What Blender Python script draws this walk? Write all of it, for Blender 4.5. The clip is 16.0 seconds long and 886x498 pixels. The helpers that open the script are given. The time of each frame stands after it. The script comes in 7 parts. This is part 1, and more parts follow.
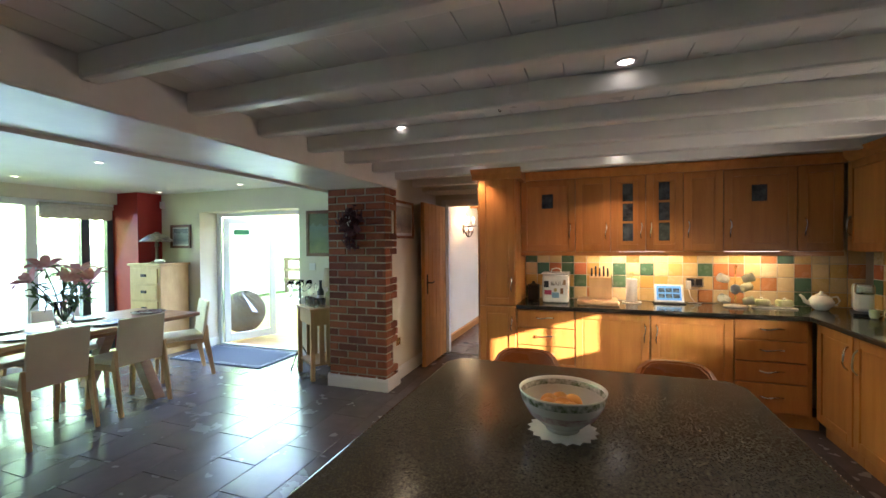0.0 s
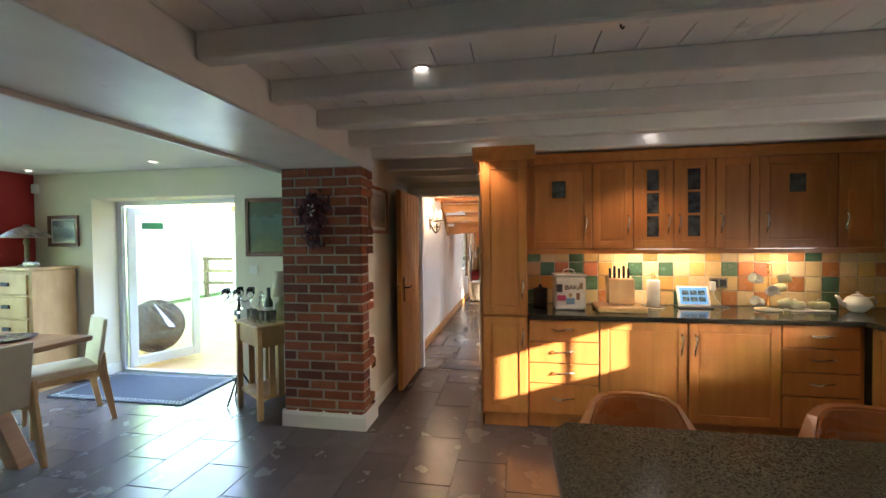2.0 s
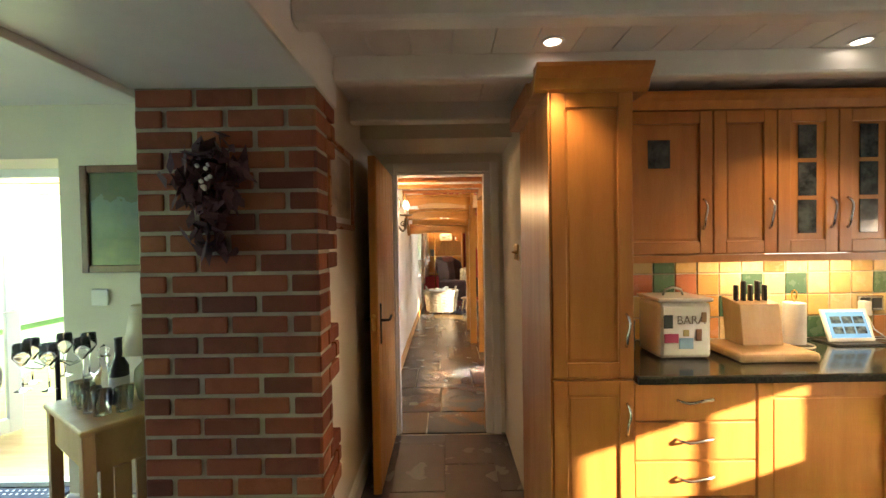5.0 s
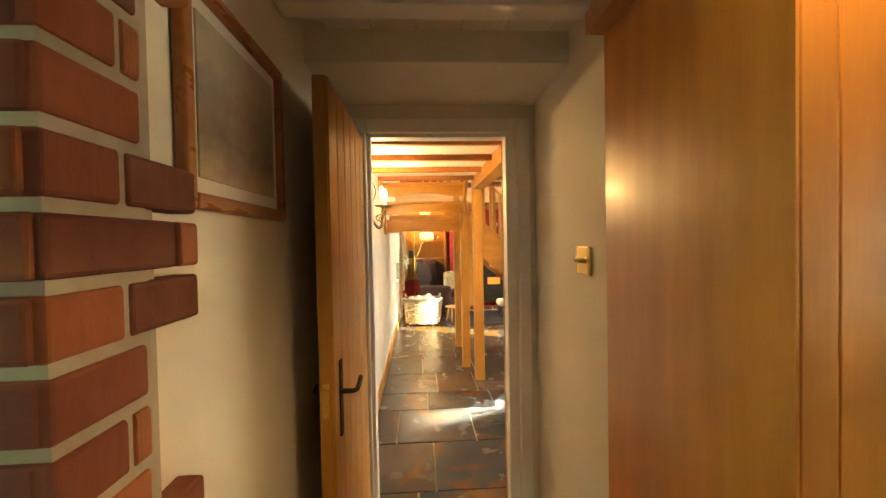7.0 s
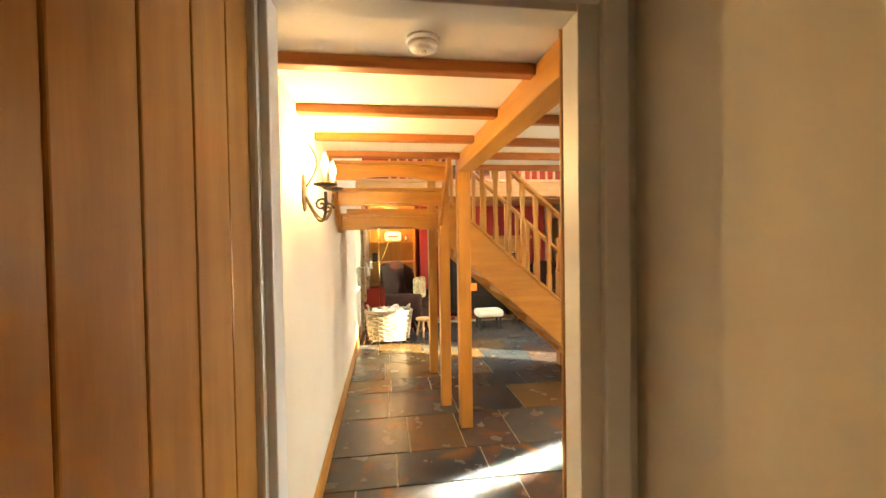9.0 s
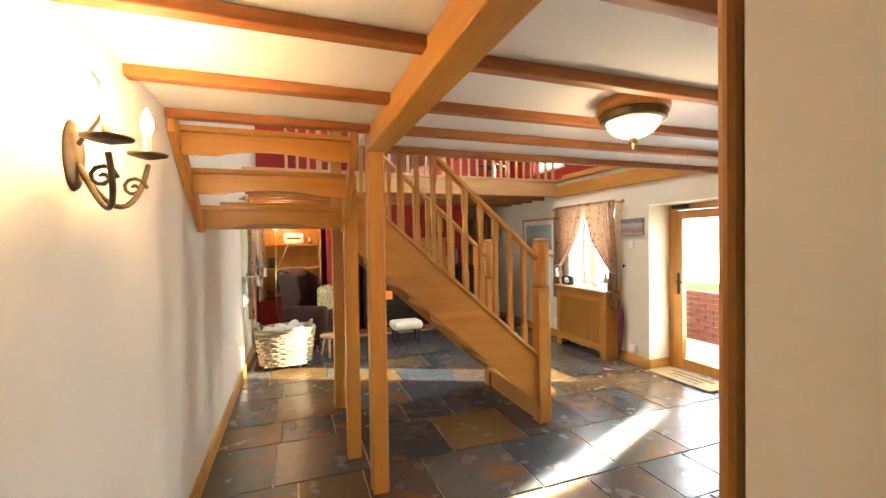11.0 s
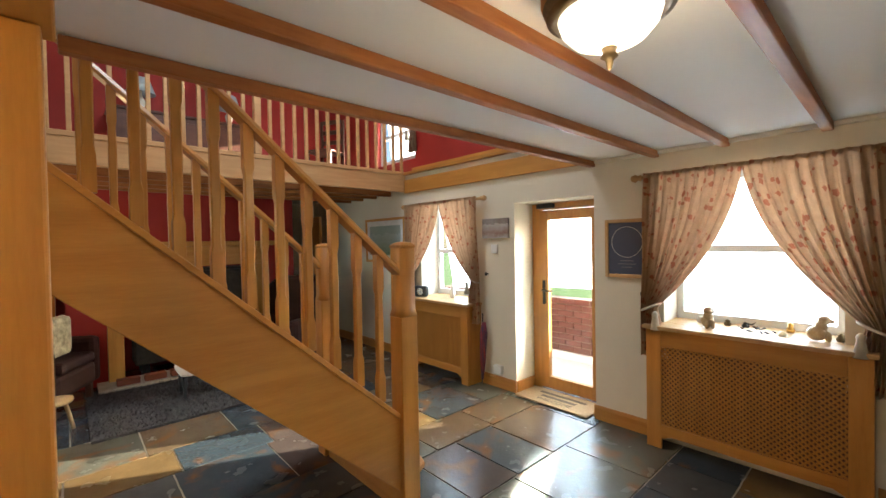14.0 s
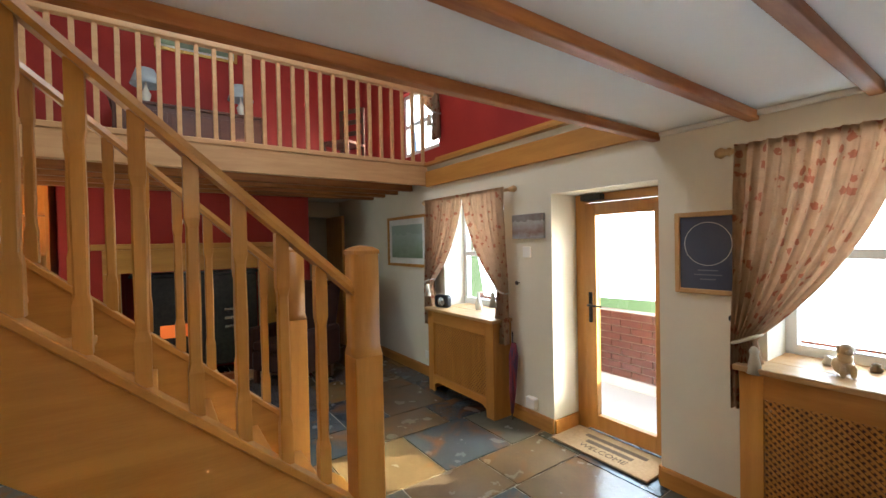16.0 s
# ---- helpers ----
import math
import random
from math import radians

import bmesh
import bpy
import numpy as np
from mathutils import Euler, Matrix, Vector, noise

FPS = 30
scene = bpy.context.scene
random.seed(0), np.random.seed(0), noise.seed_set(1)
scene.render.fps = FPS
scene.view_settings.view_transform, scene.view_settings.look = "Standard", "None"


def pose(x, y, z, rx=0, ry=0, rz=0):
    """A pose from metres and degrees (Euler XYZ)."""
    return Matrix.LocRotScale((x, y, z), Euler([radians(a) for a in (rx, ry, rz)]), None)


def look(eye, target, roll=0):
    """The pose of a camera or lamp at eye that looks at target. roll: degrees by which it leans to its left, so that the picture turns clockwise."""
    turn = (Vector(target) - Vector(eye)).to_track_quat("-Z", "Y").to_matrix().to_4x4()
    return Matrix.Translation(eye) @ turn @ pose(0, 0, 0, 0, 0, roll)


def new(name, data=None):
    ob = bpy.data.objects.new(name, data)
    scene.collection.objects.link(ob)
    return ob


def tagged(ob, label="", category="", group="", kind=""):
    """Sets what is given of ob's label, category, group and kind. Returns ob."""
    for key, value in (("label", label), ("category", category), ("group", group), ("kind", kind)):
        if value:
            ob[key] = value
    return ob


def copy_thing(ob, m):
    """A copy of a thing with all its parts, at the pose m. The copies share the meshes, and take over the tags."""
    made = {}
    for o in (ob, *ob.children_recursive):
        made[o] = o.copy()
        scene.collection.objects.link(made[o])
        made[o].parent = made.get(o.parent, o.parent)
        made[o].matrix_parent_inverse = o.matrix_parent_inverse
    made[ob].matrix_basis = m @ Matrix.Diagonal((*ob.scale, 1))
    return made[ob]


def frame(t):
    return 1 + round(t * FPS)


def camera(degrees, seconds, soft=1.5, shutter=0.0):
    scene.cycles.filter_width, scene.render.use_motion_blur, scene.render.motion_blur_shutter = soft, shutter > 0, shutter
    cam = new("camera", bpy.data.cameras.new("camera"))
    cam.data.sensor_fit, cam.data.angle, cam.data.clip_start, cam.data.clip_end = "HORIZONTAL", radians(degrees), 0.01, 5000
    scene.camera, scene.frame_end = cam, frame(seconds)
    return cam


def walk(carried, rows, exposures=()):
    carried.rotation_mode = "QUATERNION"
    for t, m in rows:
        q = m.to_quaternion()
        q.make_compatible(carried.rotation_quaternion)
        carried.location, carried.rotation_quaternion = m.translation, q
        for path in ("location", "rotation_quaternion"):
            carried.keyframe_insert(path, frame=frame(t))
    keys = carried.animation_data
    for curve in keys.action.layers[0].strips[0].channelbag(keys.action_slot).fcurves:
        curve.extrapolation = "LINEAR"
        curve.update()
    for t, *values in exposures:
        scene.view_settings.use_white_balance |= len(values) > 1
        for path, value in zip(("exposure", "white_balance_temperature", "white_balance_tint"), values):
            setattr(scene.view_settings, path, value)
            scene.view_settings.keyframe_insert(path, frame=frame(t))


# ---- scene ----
cam = camera(94.0, 16.0)
PATH = [
    (0.0, -0.147, 0.047, 1.496, 19.64, -0.81, 0.55),
    (0.5, -0.331, 0.178, 1.491, 17.29, -0.85, 0.48),
    (1.0, -0.529, 0.339, 1.491, 14.69, -1.02, 0.50),
    (1.5, -0.724, 0.511, 1.491, 12.44, -1.19, 0.67),
    (2.0, -0.908, 0.703, 1.489, 9.95, -1.24, 0.58),
    (2.5, -1.053, 0.914, 1.489, 7.64, -1.37, 0.58),
    (3.0, -1.188, 1.164, 1.486, 5.40, -1.36, 0.61),
    (3.5, -1.330, 1.425, 1.491, 3.96, -1.31, 0.67),
    (4.0, -1.457, 1.689, 1.490, 2.64, -1.26, 0.89),
    (6.5, -1.721, 3.060, 1.493, -2.67, -1.14, 0.86),
    (7.0, -1.747, 3.362, 1.493, -3.34, -1.24, 1.10),
    (7.5, -1.760, 3.671, 1.501, -3.95, -1.20, 1.04),
    (8.0, -1.760, 3.976, 1.495, -4.89, -1.21, 1.01),
    (10.5, -1.644, 5.105, 1.485, -16.18, -1.04, 0.81),
    (11.0, -1.585, 5.272, 1.489, -19.89, -1.02, 0.87),
    (11.5, -1.551, 5.413, 1.497, -24.80, -1.00, 0.73),
    (12.0, -1.492, 5.595, 1.496, -30.00, -1.03, 0.71),
    (12.5, -1.413, 5.802, 1.499, -34.37, -0.96, 0.81),
    (13.0, -1.318, 6.009, 1.501, -38.72, -0.96, 0.83),
    (13.5, -1.204, 6.194, 1.501, -42.10, -0.97, 0.87),
    (14.0, -1.043, 6.352, 1.503, -42.24, -1.01, 1.03),
    (14.5, -0.862, 6.486, 1.504, -42.61, -0.99, 1.00),
    (15.0, -0.675, 6.599, 1.506, -42.02, -0.93, 0.95),
    (15.5, -0.491, 6.681, 1.508, -40.20, -0.97, 1.12),
    (16.0, -0.316, 6.742, 1.512, -34.93, -0.90, 1.16),
]
EXPOSURE = [(0.0, 3.3, 5750, 20), (4.0, 3.05, 5750, 19), (6.5, 3.95, 8200, 4), (8.0, 3.95, 8200, 4), (10.5, 3.45, 6900, 11), (12.5, 2.8, 6000, 6),
            (14.0, 2.6, 6000, 5), (16.0, 2.45, 5800, 5)]
walk(cam, [(t, pose(x, y, z, 90 + pitch, roll, yaw)) for t, x, y, z, yaw, pitch, roll in PATH], EXPOSURE)

# ---- light ----
world = bpy.data.worlds.new("sky")
scene.world = world
world.use_nodes = True
_sky = world.node_tree.nodes.new("ShaderNodeTexSky")
_sky.sky_type = 'NISHITA'
_sky.sun_disc = False
SUN_DIR = Vector((-0.91, 0.41, -0.27)).normalized()   # the way the sunlight travels
_sky.sun_elevation = math.asin(-SUN_DIR.z)
_sky.sun_rotation = math.atan2(-SUN_DIR.x, -SUN_DIR.y)
world.node_tree.links.new(_sky.outputs[0], world.node_tree.nodes["Background"].inputs[0])
world.node_tree.nodes["Background"].inputs[1].default_value = 0.05


def lamp(name, kind, energy, color, m, **kw):
    d = bpy.data.lights.new(name, kind)
    d.energy, d.color = energy * (1.0 if kind == 'SUN' else 0.12), color
    if kind == 'AREA':
        d.shape, d.size, d.size_y = 'RECTANGLE', kw.get("sx", 1), kw.get("sy", 1)
        d.spread = kw.get("spread", math.pi)
    elif kind == 'SPOT':
        d.spot_size, d.spot_blend, d.shadow_soft_size = kw.get("cone", 2.0), 0.6, 0.03
    elif kind == 'SUN':
        d.angle = radians(0.5)
    else:
        d.shadow_soft_size = kw.get("r", 0.03)
    ob = new(name, d)
    ob.matrix_world = m
    return ob


DAY, WARM = (0.47, 0.68, 1.0), (1.0, 0.62, 0.28)
lamp("sun", 'SUN', 5.0, (1.0, 0.90, 0.70), look((20, -6, 7), Vector((20, -6, 7)) + SUN_DIR))
lamp("skylight_dining_glazing", 'AREA', 40, DAY, look((-6.66, 2.5, 1.2), (0, 2.5, -2.2)), sx=3.4, sy=1.7, spread=2.2)
lamp("skylight_garden_door", 'AREA', 38, DAY, look((-4.55, 4.84, 1.1), (-4.4, 0, -2.0)), sx=1.4, sy=1.6, spread=2.2)
lamp("skylight_sunroom_roof", 'AREA', 160, DAY, look((-4.6, 6.5, 2.6), (-4.6, 6.5, 0)), sx=3.6, sy=2.8)
lamp("skylight_kitchen_window", 'AREA', 10, (1.0, 0.85, 0.7), look((2.34, 2.68, 1.33), (0, 2.9, 1.0)), sx=0.5, sy=0.5)
lamp("skylight_hall_window", 'AREA', 55, (0.82, 0.92, 1.0), look((2.62, 7.06, 1.4), (0, 7.11, 0.9)), sx=0.9, sy=1.0)
lamp("skylight_lounge_window", 'AREA', 45, (0.82, 0.92, 1.0), look((2.62, 9.83, 1.4), (0, 9.81, 0.9)), sx=0.9, sy=1.0)
lamp("skylight_front_door", 'AREA', 150, (0.82, 0.92, 1.0), look((3.60, 9.05, 1.62), (0, 8.2, 0.3)), sx=1.8, sy=1.6)
lamp("skylight_side_window", 'AREA', 26, (0.75, 0.88, 1.0), look((-2.42, 11.21, 1.4), (0, 10.81, 1.0)), sx=1.3, sy=1.1)
lamp("skylight_roof", 'AREA', 60, (0.95, 0.97, 1.0), look((0.2, 9.41, 4.5), (0.2, 9.41, 0)), sx=1.2, sy=1.0)
lamp("skylight_landing_window", 'AREA', 22, (1, 0.97, 0.92), look((2.62, 11.11, 3.1), (0, 11.11, 2.8)), sx=0.9, sy=0.8)
for _i, (_x, _w) in enumerate(((0.30, 1.15), (1.20, 0.5))):
    lamp("cabinet_strip_light", 'AREA', 5.5 * _w, (1.0, 0.74, 0.36), look((_x, 4.42, 1.375), (_x, 4.47, 0.9)), sx=_w * 0.7, sy=0.04)
lamp("sconce_glow", 'POINT', 12, WARM, pose(-2.02, 6.55, 1.86), r=0.02)
lamp("sconce_glow", 'POINT', 12, WARM, pose(-2.03, 6.86, 1.88), r=0.02)
lamp("ceiling_lamp_glow", 'POINT', 9, (1.0, 0.72, 0.42), pose(-0.045, 6.83, 1.86), r=0.08)
# added area lamp, imitates low sun reflected in by an unseen pane outside
lamp("added_sun_streak", 'AREA', 48, (1.0, 0.93, 0.80), look((3.25, 8.77, 0.99), (-0.1, 7.40, 0.0)), sx=0.125, sy=0.80, spread=radians(3))
lamp("lounge_lamp_glow", 'POINT', 26, WARM, pose(-1.75, 12.06, 1.85), r=0.05)
SPOTS = [(0.0, 1.99, 2.268), (-1.32, 2.55, 2.268), (-1.18, 3.86, 2.268), (0.07, 3.9, 2.268), (-1.3, 1.2, 2.268), (1.2, 2.6, 2.268)]
for _x, _y, _z in SPOTS:
    lamp("downlight_beam", 'SPOT', 15, (1.0, 0.70, 0.40), look((_x, _y, _z - 0.12), (_x, _y, 0)), cone=2.1)

# ---- materials ----


def mat(name, a, b=None, scale=6.0, rough=0.5, bump=0.0, metal=0.0, stretch=(1, 1, 1), fine=60.0, rnd=0.0, coat=0.0, spec=0.5):
    """A surface with variation at two scales: a and b mix by a stretched large noise, a fine one gives grain and relief."""
    m = bpy.data.materials.new(name)
    m.use_nodes = True
    nt = m.node_tree
    n, l = nt.nodes, nt.links
    p = n["Principled BSDF"]
    b = b or tuple(c * 0.8 for c in a)
    tc = n.new("ShaderNodeTexCoord")
    mp = n.new("ShaderNodeMapping")
    mp.inputs["Scale"].default_value = stretch
    l.new(tc.outputs["Object"], mp.inputs["Vector"])
    vec = mp.outputs[0]
    oi = n.new("ShaderNodeObjectInfo")
    off = n.new("ShaderNodeVectorMath")
    off.operation = 'MULTIPLY_ADD'
    comb = n.new("ShaderNodeCombineXYZ")
    for i in range(3):
        l.new(oi.outputs["Random"], comb.inputs[i])
    l.new(comb.outputs[0], off.inputs[0])
    off.inputs[1].default_value = (17, 23, 31)
    l.new(vec, off.inputs[2])
    vec = off.outputs[0]
    n1, n2 = n.new("ShaderNodeTexNoise"), n.new("ShaderNodeTexNoise")
    n1.inputs["Scale"].default_value, n1.inputs["Detail"].default_value = scale, 5
    n2.inputs["Scale"].default_value, n2.inputs["Detail"].default_value = fine, 3
    l.new(vec, n1.inputs["Vector"])
    l.new(vec, n2.inputs["Vector"])
    ad = n.new("ShaderNodeMath")
    ad.operation = 'MULTIPLY_ADD'
    ad.inputs[1].default_value = 0.3
    l.new(n2.outputs["Fac"], ad.inputs[0])
    l.new(n1.outputs["Fac"], ad.inputs[2])
    rp = n.new("ShaderNodeMapRange")
    rp.inputs["From Min"].default_value, rp.inputs["From Max"].default_value = 0.45, 0.85
    l.new(ad.outputs[0], rp.inputs["Value"])
    mx = n.new("ShaderNodeMix")
    mx.data_type = 'RGBA'
    mx.inputs["A"].default_value, mx.inputs["B"].default_value = (*a, 1), (*b, 1)
    l.new(rp.outputs[0], mx.inputs["Factor"])
    col = mx.outputs["Result"]
    if rnd:
        hs = n.new("ShaderNodeHueSaturation")
        vr = n.new("ShaderNodeMapRange")
        vr.inputs["To Min"].default_value, vr.inputs["To Max"].default_value = 1 - rnd, 1 + rnd
        l.new(oi.outputs["Random"], vr.inputs["Value"])
        l.new(vr.outputs[0], hs.inputs["Value"])
        l.new(col, hs.inputs["Color"])
        col = hs.outputs["Color"]
    l.new(col, p.inputs["Base Color"])
    rr = n.new("ShaderNodeMapRange")
    rr.inputs["To Min"].default_value, rr.inputs["To Max"].default_value = max(rough - 0.08, 0.02), min(rough + 0.1, 1)
    l.new(n1.outputs["Fac"], rr.inputs["Value"])
    l.new(rr.outputs[0], p.inputs["Roughness"])
    p.inputs["Metallic"].default_value = metal
    p.inputs["Coat Weight"].default_value = coat
    p.inputs["Coat Roughness"].default_value = 0.15
    p.inputs["Specular IOR Level"].default_value = spec
    if bump:
        bp = n.new("ShaderNodeBump")
        bp.inputs["Strength"].default_value, bp.inputs["Distance"].default_value = bump, 0.004
        l.new(ad.outputs[0], bp.inputs["Height"])
        l.new(bp.outputs[0], p.inputs["Normal"])
    return m


def ramp_mat(name, stops, rough=0.5, bump=0.3, scale=4.0, tint=0.35):
    """Pieces that differ in colour one by one, by the object's own random number, with mottling."""
    m = mat(name, (0.5, 0.5, 0.5), (0.3, 0.3, 0.3), scale=scale, rough=rough, bump=bump, fine=40)
    nt = m.node_tree
    n, l = nt.nodes, nt.links
    p = n["Principled BSDF"]
    old = p.inputs["Base Color"].links[0].from_socket
    oi = n.new("ShaderNodeObjectInfo")
    cr = n.new("ShaderNodeValToRGB")
    cr.color_ramp.interpolation = 'CONSTANT'
    els = cr.color_ramp.elements
    for i, c in enumerate(stops):
        e = els[i] if i < 2 else els.new(i / len(stops))
        e.position, e.color = i / len(stops), (*c, 1)
    l.new(oi.outputs["Random"], cr.inputs[0])
    mx = n.new("ShaderNodeMix")
    mx.data_type, mx.blend_type = 'RGBA', 'OVERLAY'
    mx.inputs["Factor"].default_value = tint
    l.new(cr.outputs[0], mx.inputs["A"])
    l.new(old, mx.inputs["B"])
    l.new(mx.outputs["Result"], p.inputs["Base Color"])
    return m


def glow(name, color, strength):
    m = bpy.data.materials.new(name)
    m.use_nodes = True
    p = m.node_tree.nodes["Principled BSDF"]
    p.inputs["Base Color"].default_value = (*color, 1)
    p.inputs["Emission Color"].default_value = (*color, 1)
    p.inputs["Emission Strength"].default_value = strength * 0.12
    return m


def glass_mat(name, color=(1, 1, 1), rough=0.0):
    m = bpy.data.materials.new(name)
    m.use_nodes = True
    p = m.node_tree.nodes["Principled BSDF"]
    p.inputs["Base Color"].default_value = (*color, 1)
    p.inputs["Transmission Weight"].default_value = 1.0
    p.inputs["Roughness"].default_value = rough
    p.inputs["IOR"].default_value = 1.45
    return m


